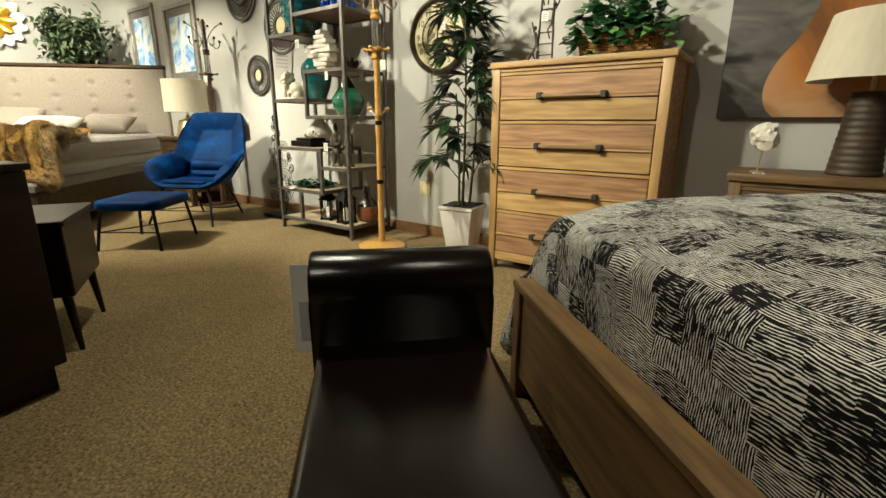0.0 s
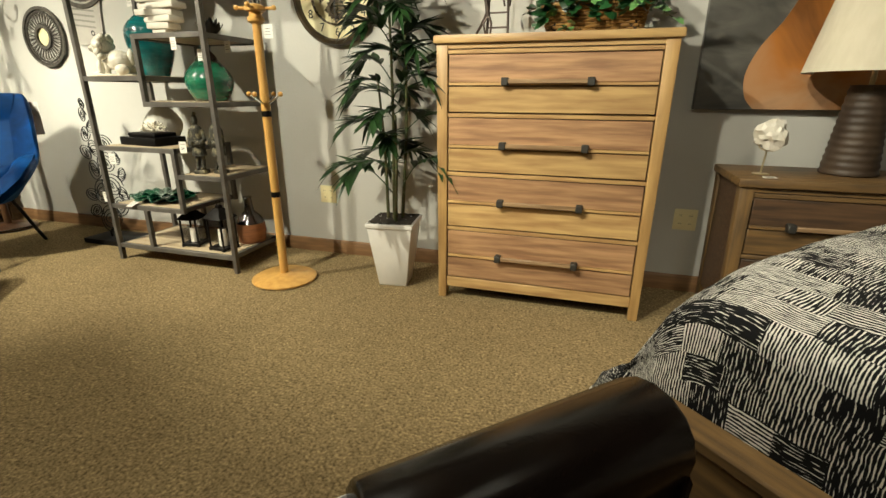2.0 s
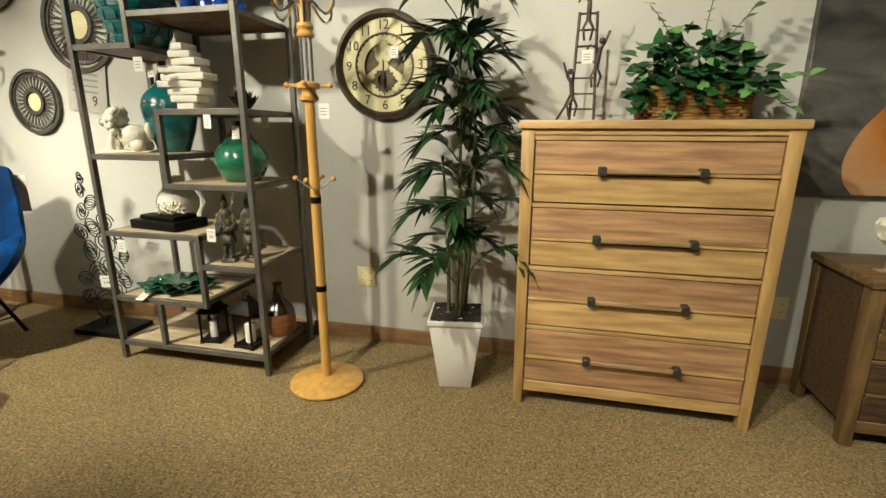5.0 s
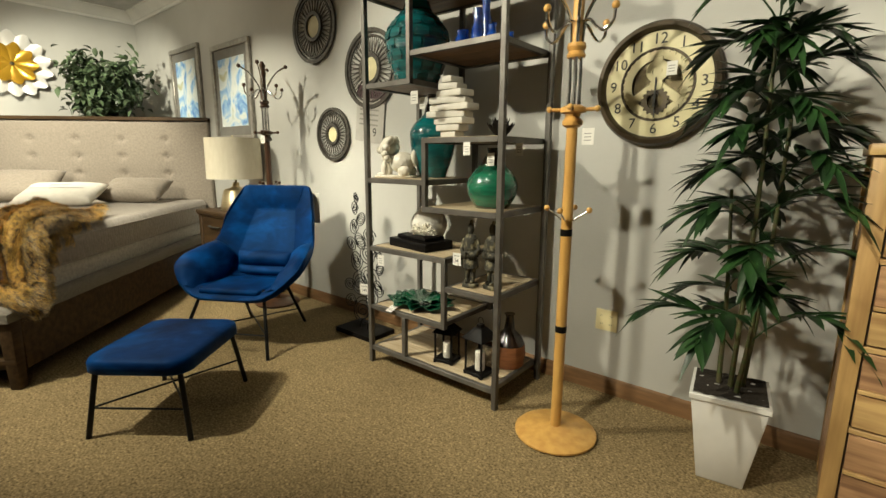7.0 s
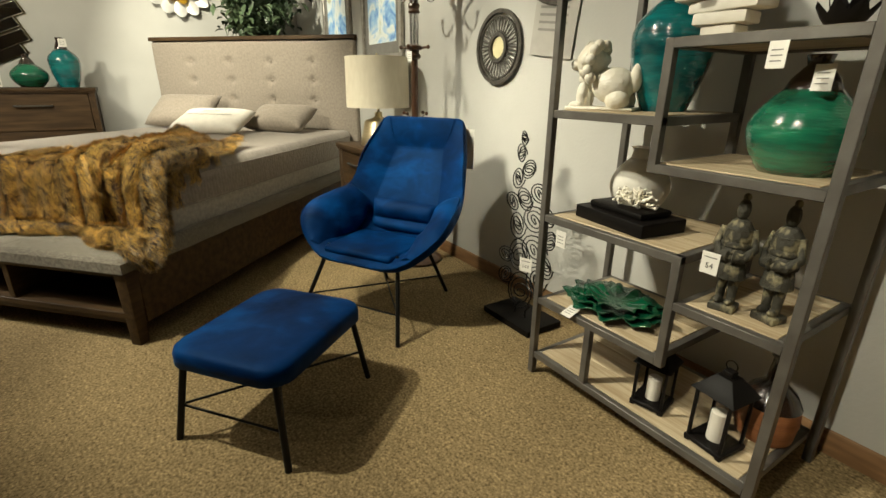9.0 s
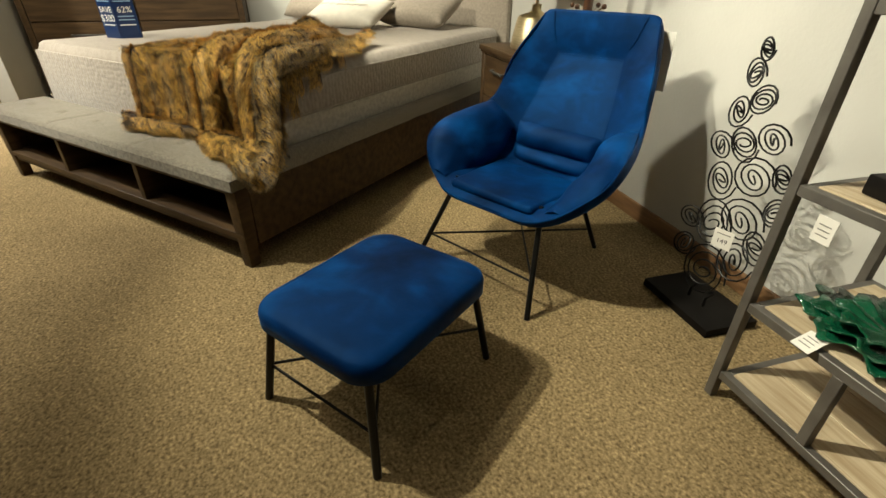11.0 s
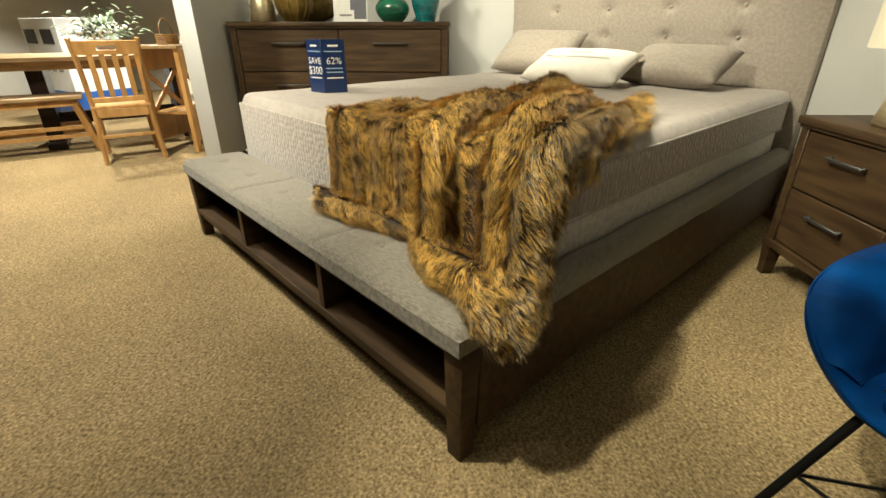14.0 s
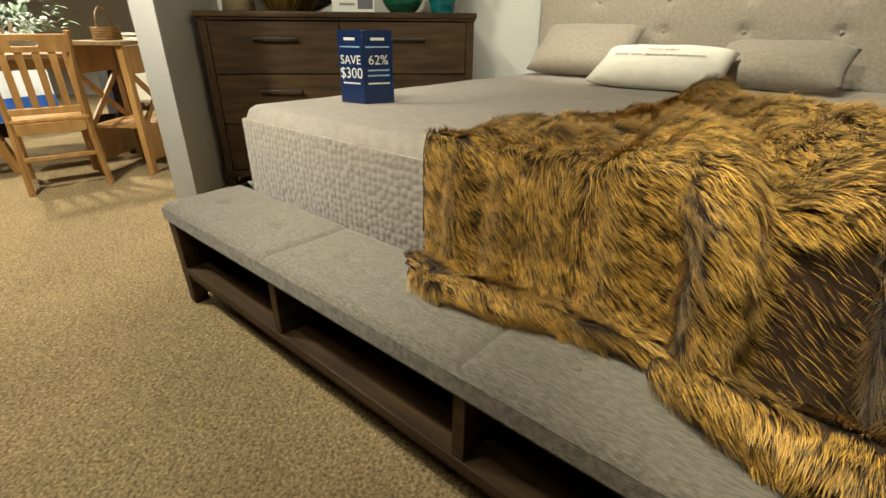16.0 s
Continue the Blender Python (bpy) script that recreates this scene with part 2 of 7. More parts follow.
def velvet():
    """Blue velvet whose nap is brushed in streaks and patches."""
    m = mat("blue_velvet", (0.0004, 0.022, 0.105), 0.6, bump=0.10, bump_scale=30, sheen=0.3, spec=0.22)
    n, ln = m.node_tree.nodes, m.node_tree.links
    b = n["Principled BSDF"]
    b.inputs["Specular Tint"].default_value = (0.06, 0.36, 1.0, 1)
    b.inputs["Sheen Tint"].default_value = (0.0, 0.27, 0.85, 1)
    b.inputs["Sheen Roughness"].default_value = 0.3
    tc = n.new("ShaderNodeTexCoord")
    fac = None
    for sc, dist, wt, stretch in ((3.4, 0.5, 0.78, (1, 1, 1.4)), (9.0, 0.8, 0.22, (0.7, 1, 1.5))):
        mp = n.new("ShaderNodeMapping")
        mp.inputs["Scale"].default_value = stretch
        ln.new(tc.outputs["Object"], mp.inputs[0])
        nz = n.new("ShaderNodeTexNoise")
        nz.inputs["Scale"].default_value, nz.inputs["Detail"].default_value, nz.inputs["Distortion"].default_value = sc, 3, dist
        ln.new(mp.outputs[0], nz.inputs["Vector"])
        ma = n.new("ShaderNodeMath")
        ma.operation = "MULTIPLY_ADD"
        ma.inputs[1].default_value = wt
        ln.new(nz.outputs["Fac"], ma.inputs[0])
        if fac:
            ln.new(fac, ma.inputs[2])
        else:
            ma.inputs[2].default_value = 0.0
        fac = ma.outputs[0]
    ramp = n.new("ShaderNodeValToRGB")
    els = ramp.color_ramp.elements
    els[0].position, els[0].color = 0.36, (0.0003, 0.007, 0.036, 1)
    els[1].position, els[1].color = 0.66, (0.0006, 0.045, 0.18, 1)
    els.new(0.51).color = (0.0004, 0.016, 0.076, 1)
    ln.new(fac, ramp.inputs[0])
    ln.new(ramp.outputs[0], b.inputs["Base Color"])
    sw = n.new("ShaderNodeMapRange")
    sw.inputs["From Min"].default_value, sw.inputs["From Max"].default_value = 0.36, 0.66
    sw.inputs["To Min"].default_value, sw.inputs["To Max"].default_value = 0.05, 0.32
    ln.new(fac, sw.inputs["Value"])
    ln.new(sw.outputs[0], b.inputs["Sheen Weight"])
    return m


VELVET = velvet()
BLACKMETAL = mat("black_metal", (0.012, 0.012, 0.012), 0.4, metal=0.6, bump=0.05)
STEEL = mat("grey_steel", (0.16, 0.15, 0.135), 0.5, metal=0.5, colour2=(0.11, 0.10, 0.09), scale=9, bump=0.06)

# ---- the rooms ----
XB, YA, XC, YS = -8.45, 3.65, 2.6, -5.4
XW = -13.5
solid("floor", box((XW, YS, -0.1), (XC, YA, 0)), CARPET, "mottled brown loop-pile carpet", "floor", kind="structure")
solid("ceiling", box((XW, YS, CEIL), (XC, YA + 0.2, CEIL + 0.1)), CEILING, "white painted ceiling", "ceiling", kind="structure")
solid("wall_north", box((XB - 0.2, YA, 0), (XC + 0.2, YA + 0.15, CEIL)), WALL, "warm grey painted wall", "wall", kind="structure")
PY = -0.34
solid("wall_west", box((XB - 0.15, PY - 0.135, 0), (XB, YA, CEIL)), WALL, "warm grey painted wall", "wall", kind="structure")
solid("wall_partition", box((XB, PY - 0.135, 0), (-7.42, PY, CEIL), 0.004), WALL, "pale grey partition wall end", "wall", kind="structure")
solid("wall_east", box((XC, YS, 0), (XC + 0.15, YA, CEIL)), UNSEENWALL, "unseen closing wall, dark to cut bounced light", "wall", kind="structure")
solid("wall_south", box((XW, YS - 0.15, 0), (XC, YS, CEIL)), WALL, "warm grey painted wall", "wall", kind="structure")
solid("wall_far_west", box((XW - 0.15, YS, 0), (XW, YA, CEIL)), WALL, "pale grey painted wall", "wall", kind="structure")
solid("wall_dining_north", box((XW, 0.9, 0), (XB - 0.15, 1.05, CEIL)), WALL, "pale grey painted wall", "wall", kind="structure")


def skirting(a, b, name="baseboard"):
    a, b = Vector(a), Vector(b)
    d = (b - a).normalized()
    nrm = Vector((-d.y, d.x, 0))
    prof = [(0.003, 0), (0.016, 0), (0.016, 0.075), (0.010, 0.088), (0.003, 0.092)]
    bm = hull([a + nrm * u + Vector((0, 0, w)) for u, w in prof], [b + nrm * u + Vector((0, 0, w)) for u, w in prof])
    solid(name, bm, BASEWOOD, "brown wooden skirting board", "baseboard", kind="structure", smooth=30)


skirting((XC, YA, 0), (XB, YA, 0))
skirting((XB, YA, 0), (XB, PY, 0))


def cornice(a, b, trim):
    """Stepped white crown moulding; trim: how far it runs on at each end for the mitre."""
    a, b = Vector(a), Vector(b)
    d = (b - a).normalized()
    nrm = Vector((-d.y, d.x, 0))
    prof = [(0.002, -0.13), (0.02, -0.13), (0.025, -0.105), (0.04, -0.10), (0.075, -0.055), (0.10, -0.03), (0.105, -0.018), (0.13, -0.015), (0.13, -0.002), (0.002, -0.002)]
    bm = hull([a + nrm * u + d * u * trim[0] + Vector((0, 0, CEIL + w)) for u, w in prof], [b + nrm * u - d * u * trim[1] + Vector((0, 0, CEIL + w)) for u, w in prof])
    solid("trim", bm, WHITE, "white stepped crown moulding", "trim", kind="structure", smooth=30)


cornice((XC, YA, 0), (XB, YA, 0), (0, 1))
cornice((XB, YA, 0), (XB, PY, 0), (1, 0))

# ---- chest of drawers ----
def pull(parent, x, z, y, w):
    """A wooden bar handle with dark square end posts."""
    h = part("handle", box((x - w / 2, y - 0.036, z - 0.010), (x + w / 2, y - 0.020, z + 0.010), 0.004), PULLWOOD, parent, "worn wooden bar handle with dark end posts")
    for s in (-1, 1):
        part("post", box((x + s * w / 2 - 0.016, y - 0.040, z - 0.018), (x + s * w / 2 + 0.016, y - 0.0015, z + 0.018), 0.004), IRON, h)


PULLWOOD = mat("handle_wood", (0.36, 0.235, 0.125), 0.45, colour2=(0.22, 0.135, 0.07), scale=5, stretch=(1, 9, 9))
IRON = mat("dark_iron", (0.075, 0.072, 0.066), 0.5, metal=0.7, bump=0.1)


def acacia_case(name, m, w, d, h, rows, label, category, pull_w, foot=0.10, woods=None):
    """A drawer case: corner posts, side panels, top and drawers of two boards each. Its front is at y = 0, left front corner at x = 0."""
    OAK, OAK_UP, ACACIA_DARK = woods or CHESTWOODS
    t = thing(name, m, label, category)
    p = 0.055
    top = 0.035
    for x in (0, w - p):
        for y in (0, d - p):
            sx = 0.012 if x == 0 else -0.012
            part("post", hull([(x + max(sx, 0), y, 0), (x + p + min(sx, 0), y, 0), (x + p + min(sx, 0), y + p, 0), (x + max(sx, 0), y + p, 0)],
                              [(x, y, h - top), (x + p, y, h - top), (x + p, y + p, h - top), (x, y + p, h - top)], bevel=0.003), OAK_UP, t)
    part("top", box((-0.012, -0.014, h - top), (w + 0.012, d + 0.004, h), 0.005, seg=2), OAK, t)
    part("top_rail", box((p, 0.004, h - top - 0.022), (w - p, 0.03, h - top - 0.001)), OAK, t)
    for x in (0.012, w - 0.03):
        part("side_panel", box((x, p, foot), (x + 0.018, d - p, h - top)), ACACIA_DARK, t)
    part("back_panel", box((p, d - 0.03, foot), (w - p, d - 0.012, h - top)), ACACIA_DARK, t)
    part("bottom_rail", box((p, 0.006, foot - 0.035), (w - p, 0.035, foot + 0.02), 0.003), OAK, t)
    z0, z1 = foot + 0.022, h - top - 0.024
    rh = (z1 - z0) / rows
    for r in range(rows):
        a, b = z0 + r * rh, z0 + (r + 1) * rh - 0.024
        part("divider", box((p, 0.006, b + 0.003), (w - p, 0.03, b + 0.021), 0.002), OAK, t)
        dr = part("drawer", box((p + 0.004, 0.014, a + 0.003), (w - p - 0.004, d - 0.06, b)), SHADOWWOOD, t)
        mid = a + (b - a) * (0.52 if r % 2 else 0.50)
        part("board", box((p + 0.006, 0.006, mid + 0.003), (w - p - 0.006, 0.016, b - 0.001), 0.002), ACACIA_DARK, dr)
        part("board", box((p + 0.006, 0.0045, a + 0.004), (w - p - 0.006, 0.016, mid - 0.016), 0.002), OAK if r else ACACIA_DARK, dr)
        part("strip", box((p + 0.006, -0.003, mid - 0.011), (w - p - 0.006, 0.016, mid + 0.002), 0.0015), OAK, dr)
        pull(t, w / 2, mid + 0.005, 0.006, pull_w)
    return t


CHESTWOODS = (OAK, OAK_UP, ACACIA_DARK)
# The chest's acacia again, weathered and darkened: shade put into the colour.
WEATHERED_SHADED = tuple(mat("weathered_shaded_acacia", c1, 0.5, colour2=c2, scale=5, stretch=st, bump=0.12, bump_scale=60, random_hue=0.15) for c1, c2, st in (((0.175, 0.10, 0.036), (0.086, 0.051, 0.022), (1, 9, 9)), ((0.175, 0.10, 0.036), (0.092, 0.056, 0.024), (9, 9, 1)), ((0.098, 0.053, 0.026), (0.041, 0.024, 0.014), (1, 9, 11))))
# Dark brown puts the shade of gaps and mattress undersides into colour.
SHADOWWOOD = mat("gap_shade_wood", (0.05, 0.03, 0.018), 0.7)
acacia_case("chest_of_drawers", pose(-1.29, 3.155, 0), 1.04, 0.45, 1.31, 4, "tall golden acacia chest of four drawers with bar handles", "chest of drawers", 0.375)
acacia_case("nightstand", pose(0.06, 3.14, 0), 0.72, 0.44, 0.725, 2, "weathered acacia two-drawer nightstand with bar handles, darkened for shade", "nightstand", 0.30, woods=WEATHERED_SHADED)


# ---- leather bench and patterned bed, both turned 45 degrees ----
TURN45 = Matrix.Rotation(radians(-45), 4, "Z")  # x runs along the bed's foot, y to its head
BENCH_U0, BENCH_U1, BENCH_V0, BENCH_V1 = -1.56, 0.24, 0.37, 0.885
bench = thing("leather_bench", TURN45 @ pose((BENCH_U0 + BENCH_U1) / 2, (BENCH_V0 + BENCH_V1) / 2, 0), "dark brown leather bench with rolled arms at the bed's foot", "bench")
bl, bw = (BENCH_U1 - BENCH_U0) / 2, (BENCH_V1 - BENCH_V0) / 2
part("seat", box((-bl + 0.1, -bw + 0.01, 0.13), (bl - 0.1, bw - 0.01, 0.335), 0.03, seg=3), LEATHER, bench)
for s in (-1, 1):
    cx, cz, r = 0.085, 0.50, 0.094
    ring = [Vector((0.165, 0, 0.11)), Vector((0.165, 0, 0.46))]
    for k in range(13):
        a = radians(-20 + k * 22)
        ring.append(Vector((cx + r * math.cos(a), 0, cz + r * math.sin(a))))
    ring += [Vector((0.025, 0, 0.40)), Vector((0.025, 0, 0.11))]
    pts = [(s * (-bl) + s * q.x, q.z) for q in ring]
    bm = hull([(x, -bw - 0.004, z) for x, z in pts], [(x, bw + 0.004, z) for x, z in pts])
    bmesh.ops.bevel(bm, geom=[e for e in bm.edges if abs(e.verts[0].co.y - e.verts[1].co.y) < 1e-5], offset=0.012, segments=3, affect="EDGES", profile=0.5)
    part("arm", bm, LEATHER, bench)
for x in (-bl + 0.12, bl - 0.12):
    for y in (-bw + 0.05, bw - 0.05):
        part("foot", hull([(x - 0.018, y - 0.018, 0), (x + 0.018, y - 0.018, 0), (x + 0.018, y + 0.018, 0), (x - 0.018, y + 0.018, 0)],
                          [(x - 0.025, y - 0.025, 0.135), (x + 0.025, y - 0.025, 0.135), (x + 0.025, y + 0.025, 0.135), (x - 0.025, y + 0.025, 0.135)]), ESPRESSO, bench)

sheet = thing("price_sheet", TURN45 @ pose(BENCH_U0 + 0.012, BENCH_V0 - 0.075, 0.535, 0, 0, 90), "white paper price sheet hanging from the bench arm", "price tag")
part("paper", box((0, -0.001, -0.29), (0.15, 0.001, 0), 0.0004), mat("white_sheet", (0.72, 0.71, 0.68), 0.6, colour2=(0.66, 0.65, 0.62), scale=9), sheet)
part("print_frame", box((0.02, -0.0022, -0.25), (0.13, -0.0014, -0.12), 0.0002), mat("grey_print", (0.45, 0.45, 0.46), 0.6), sheet)
BU0, BU1, BV0, BV1 = -1.635, 0.02, 1.03, 3.2
bed = thing("wooden_bed", TURN45 @ pose(BU0, BV0, 0), "acacia bed with a low panelled foot rail", "bed")
BWID, BLEN = BU1 - BU0, BV1 - BV0
# Bed frame takes the same acacia with shade in its colour.
part("foot_panel", box((0.05, 0.012, 0.08), (BWID - 0.05, 0.045, 0.40), 0.003), WEATHERED_SHADED[0], bed)
part("foot_cap", box((0.0, -0.006, 0.40), (BWID, 0.07, 0.43), 0.005), WEATHERED_SHADED[0], bed)
for x in (0, BWID - 0.06):
    part("post", box((x, 0, 0), (x + 0.06, 0.06, 0.40), 0.004), WEATHERED_SHADED[1], bed)
for x in (0.01, BWID - 0.035):
    part("side_rail", box((x, 0.06, 0.14), (x + 0.025, BLEN, 0.40), 0.003), WEATHERED_SHADED[0], bed)
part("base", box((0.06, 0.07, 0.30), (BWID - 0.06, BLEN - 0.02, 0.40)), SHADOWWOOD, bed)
solid("mattress", box((BU0 + 0.08, BV0 + 0.13, 0.402), (BU1 - 0.08, BV1 - 0.02, 0.66), 0.05, seg=3), TAUPE, "plain mattress under a patterned quilt", "mattress", TURN45)


def quilt_cloth():
    """Black and white blocks of hand-drawn hatching, on the sheet's UV map in metres."""
    m = mat("hatched_quilt", (0.5, 0.5, 0.5), 0.85, bump=0.0, spec=0.2)
    n, ln = m.node_tree.nodes, m.node_tree.links
    b = n["Principled BSDF"]
    uv = n.new("ShaderNodeTexCoord").outputs["UV"]

    def op(kind, a, c=None, clamp=False):
        q = n.new("ShaderNodeMath")
        q.operation, q.use_clamp = kind, clamp
        for i, v in enumerate((a, c)):
            if v is None:
                continue
            if isinstance(v, (int, float)):
                q.inputs[i].default_value = v
            else:
                ln.new(v, q.inputs[i])
        return q.outputs[0]

    def noise_of(scale, detail, stretch=(1, 1, 1)):
        mp = n.new("ShaderNodeMapping")
        mp.inputs["Scale"].default_value = stretch
        ln.new(uv, mp.inputs[0])
        q = n.new("ShaderNodeTexNoise")
        q.inputs["Scale"].default_value, q.inputs["Detail"].default_value = scale, detail
        ln.new(mp.outputs[0], q.inputs["Vector"])
        return op("SUBTRACT", q.outputs["Fac"], 0.5)

    def pick(a, c, k):
        return op("ADD", op("MULTIPLY", a, k), op("MULTIPLY", c, op("SUBTRACT", 1.0, k)))

    sep = n.new("ShaderNodeSeparateXYZ")
    ln.new(uv, sep.inputs[0])
    wv, wv2 = op("MULTIPLY", noise_of(5.0, 2), 0.035), op("MULTIPLY", noise_of(6.5, 2, (1, 1.3, 1)), 0.035)
    u, v = op("ADD", sep.outputs["X"], wv), op("ADD", sep.outputs["Y"], wv2)
    # woven blocks: each row is offset, each block is hatched along or across
    row = op("FLOOR", op("DIVIDE", v, 0.066))
    shift = op("MULTIPLY", op("FRACT", op("MULTIPLY", row, 0.618)), 0.17)
    col = op("FLOOR", op("DIVIDE", op("ADD", u, shift), 0.088))
    cell = n.new("ShaderNodeCombineXYZ")
    ln.new(row, cell.inputs[0]), ln.new(col, cell.inputs[1])
    rnd = n.new("ShaderNodeTexWhiteNoise")
    rnd.noise_dimensions = "3D"
    ln.new(cell.outputs[0], rnd.inputs["Vector"])
    parts_ = n.new("ShaderNodeSeparateColor")
    ln.new(rnd.outputs["Color"], parts_.inputs[0])
    along = op("GREATER_THAN", parts_.outputs["Red"], 0.52)
    shake = op("MULTIPLY", noise_of(55.0, 3), 0.0045)
    run = op("ADD", pick(u, v, along), shake)
    freq = op("ADD", op("MULTIPLY", parts_.outputs["Blue"], 300.0), 800.0)
    wave = op("SINE", op("MULTIPLY", run, freq))
    # strokes thin out and break along their length
    dry_u, dry_v = noise_of(34.0, 3, (5, 1, 1)), noise_of(34.0, 3, (1, 5, 1))
    dry = pick(dry_u, dry_v, along)
    level = op("SUBTRACT", op("MULTIPLY", op("POWER", parts_.outputs["Green"], 1.3), 1.15), 0.14)
    field = op("ADD", wave, op("MULTIPLY", dry, 4.6))
    line = op("MULTIPLY", op("SUBTRACT", field, level), 3.0, True)
    mx = n.new("ShaderNodeMix")
    mx.data_type = "RGBA"
    mx.inputs["A"].default_value, mx.inputs["B"].default_value = (0.006, 0.006, 0.007, 1), (0.74, 0.72, 0.66, 1)
    ln.new(line, mx.inputs["Factor"])
    ln.new(mx.outputs["Result"], b.inputs["Base Color"])
    bp = n.new("ShaderNodeBump")
    bp.inputs["Strength"].default_value, bp.inputs["Distance"].default_value = 0.4, 0.004
    ln.new(line, bp.inputs["Height"])
    ln.new(bp.outputs[0], b.inputs["Normal"])
    return m


QUILT = quilt_cloth()


def quilt_shape():
    """The quilt over the mattress: flat on top, tucked behind the foot rail, hanging to the floor on the open side."""
    w, l, drop = BWID, BLEN, 0.70
    total = w + 2 * drop
    ztop = 0.715

    def fn(s, t):
        across = s * total - drop
        y = 0.075 + t * (l - 0.08)
        puff = 0.012 * rug(across, y, 1.0, 4.0) + 0.006 * rug(across, y, 5.0, 11.0)
        rim_ = 0.10
        if rim_ <= across <= w - rim_:
            x, z = across, ztop
        else:
            over = rim_ - across if across < rim_ else across - w + rim_
            k = min(over, 0.16)
            ang = k / 0.16 * math.pi / 2.6
            fall = max(over - 0.16, 0)
            flare = 0.33 + 0.05 * math.sin(y * 8.0 + 0.5) + 0.20 * max(0.0, 1 - y / 0.42)
            out = 0.125 * math.sin(ang) + fall * flare + 0.012 * rug(y, over, 3.0, 6.0)
            z = ztop - 0.125 * (1 - math.cos(ang)) - fall * 0.95
            x = rim_ - out if across < rim_ else w - rim_ + out
        # the foot end bends down behind the rail
        e = t * (l + 0.28) - 0.36
        inside = 1.0 if 0 <= across <= w else max(0.0, 1 - (-across if across < 0 else across - w) / 0.3)
        if e < 0:
            k = min(-e, 0.09)
            ang = k / 0.09 * math.pi / 2
            y = 0.15 - 0.057 * math.sin(ang) - 0.012 * rug(across, e, 2, 6) - 0.02 * (1 - inside)
            z -= 0.05 + (0.057 * (1 - math.cos(ang)) + max(-e - 0.09, 0)) * inside
        else:
            y = 0.15 + e
        if 0 <= e < 0.35:
            z -= 0.05 * (1 - e / 0.35) ** 2
        return Vector((x, y, max(z + puff, 0.02)))
    return grid(120, 96, fn, uv=(total, l + 0.28))


quilt = solid("quilt", quilt_shape(), QUILT, "black and white hatched patchwork quilt draped over the bed", "quilt", TURN45 @ pose(BU0, BV0, 0), smooth=180)
md = quilt.modifiers.new("thickness", "SOLIDIFY")
md.thickness, md.offset = 0.02, -1

# ---- upholstered storage bed, turned to the corner ----
PX, PY2 = -4.647, 1.602
W2 = 2.27
BED2 = Matrix.Translation((PX - 0.7187 * W2, PY2 - 0.6953 * W2, 0)) @ Matrix(((0.7187, -0.6953, 0, 0), (0.6953, 0.7187, 0, 0), (0, 0, 1, 0), (0, 0, 0, 1)))
# local x runs along the foot to the corner at W2, local y to the head
bed2 = thing("storage_bed", BED2, "grey upholstered bed with open storage cubbies at its foot", "bed")


def tufted(lo, hi, buttons, depth, nx, nz, bulge=0.012):
    """An upholstered slab facing -y with button dimples."""
    (x0, y0, z0), (x1, y1, z1) = lo, hi

    def fn(s, t):
        x, z = x0 + s * (x1 - x0), z0 + t * (z1 - z0)
        y = y0
        e = min(s, 1 - s) * (x1 - x0), min(t, 1 - t) * (z1 - z0)
        for q in e:
            if q < 0.03:
                y += 0.03 * (1 - math.sqrt(max(0, 1 - (1 - q / 0.03) ** 2)))
        for bx, bz in buttons:
            d = math.hypot(x - bx, z - bz)
            y += depth * math.exp(-(d / 0.035) ** 2) + 0.3 * depth * math.exp(-abs(z - bz) / 0.02 - ((x - bx) / 0.10) ** 2)
        return Vector((x, y - bulge * rug(x, z, 2.0, 3.0), z))
    bm = grid(nx, nz, fn)
    bmesh.ops.recalc_face_normals(bm, faces=bm.faces)
    box((x0 + 0.001, y0 + 0.03, z0 + 0.001), (x1 - 0.001, y1, z1 - 0.001), bm=bm)
    return bm


# foot bench: cushion, case with three cubbies, legs
def cushion_top(x0, x1, y0, y1, z0, z1, seams, buttons):
    def fn(s, t):
        x, y = x0 + s * (x1 - x0), y0 + t * (y1 - y0)
        z = z1
        for q in (min(x - x0, x1 - x), min(y - y0, y1 - y)):
            if q < 0.025:
                z -= 0.022 * (1 - q / 0.025) ** 2
        for sx in seams:
            z -= 0.012 * math.exp(-((x - sx) / 0.008) ** 2)
        for bx, by in buttons:
            z -= 0.016 * math.exp(-(math.hypot(x - bx, y - by) / 0.022) ** 2)
        return Vector((x, y, z + 0.003 * rug(x, y, 0, 7)))
    bm = grid(160, 30, fn)
    box((x0 + 0.0005, y0 + 0.0005, z0), (x1 - 0.0005, y1 - 0.0005, z1 - 0.0225), bm=bm)
    return bm


ZB = 0.386
cushion = part("bench_cushion", cushion_top(0, W2, -0.015, 0.33, ZB, 0.458, (W2 / 3, 2 * W2 / 3), [(W2 * (k + 0.5) / 6, 0.16) for k in range(6)]), GREYCLOTH, bed2)
for k in range(6):
    part("button", ball(0.011, (W2 * (k + 0.5) / 6, 0.16, 0.445), (1, 1, 0.5), u=10, v=6), GREYCLOTH, cushion)
part("cubby_top", box((0.01, 0.0, ZB - 0.025), (W2 - 0.01, 0.33, ZB), 0.003), DARKWOOD_X, bed2)
part("cubby_floor", box((0.01, 0.0, 0.145), (W2 - 0.01, 0.33, 0.175), 0.003), DARKWOOD_X, bed2)
part("cubby_apron", box((0.06, 0.012, 0.115), (W2 - 0.06, 0.035, 0.1445), 0.002), DARKWOOD_X, bed2)
part("cubby_back", box((0.03, 0.31, 0.175), (W2 - 0.03, 0.328, ZB - 0.026)), DARKWOOD_X, bed2)
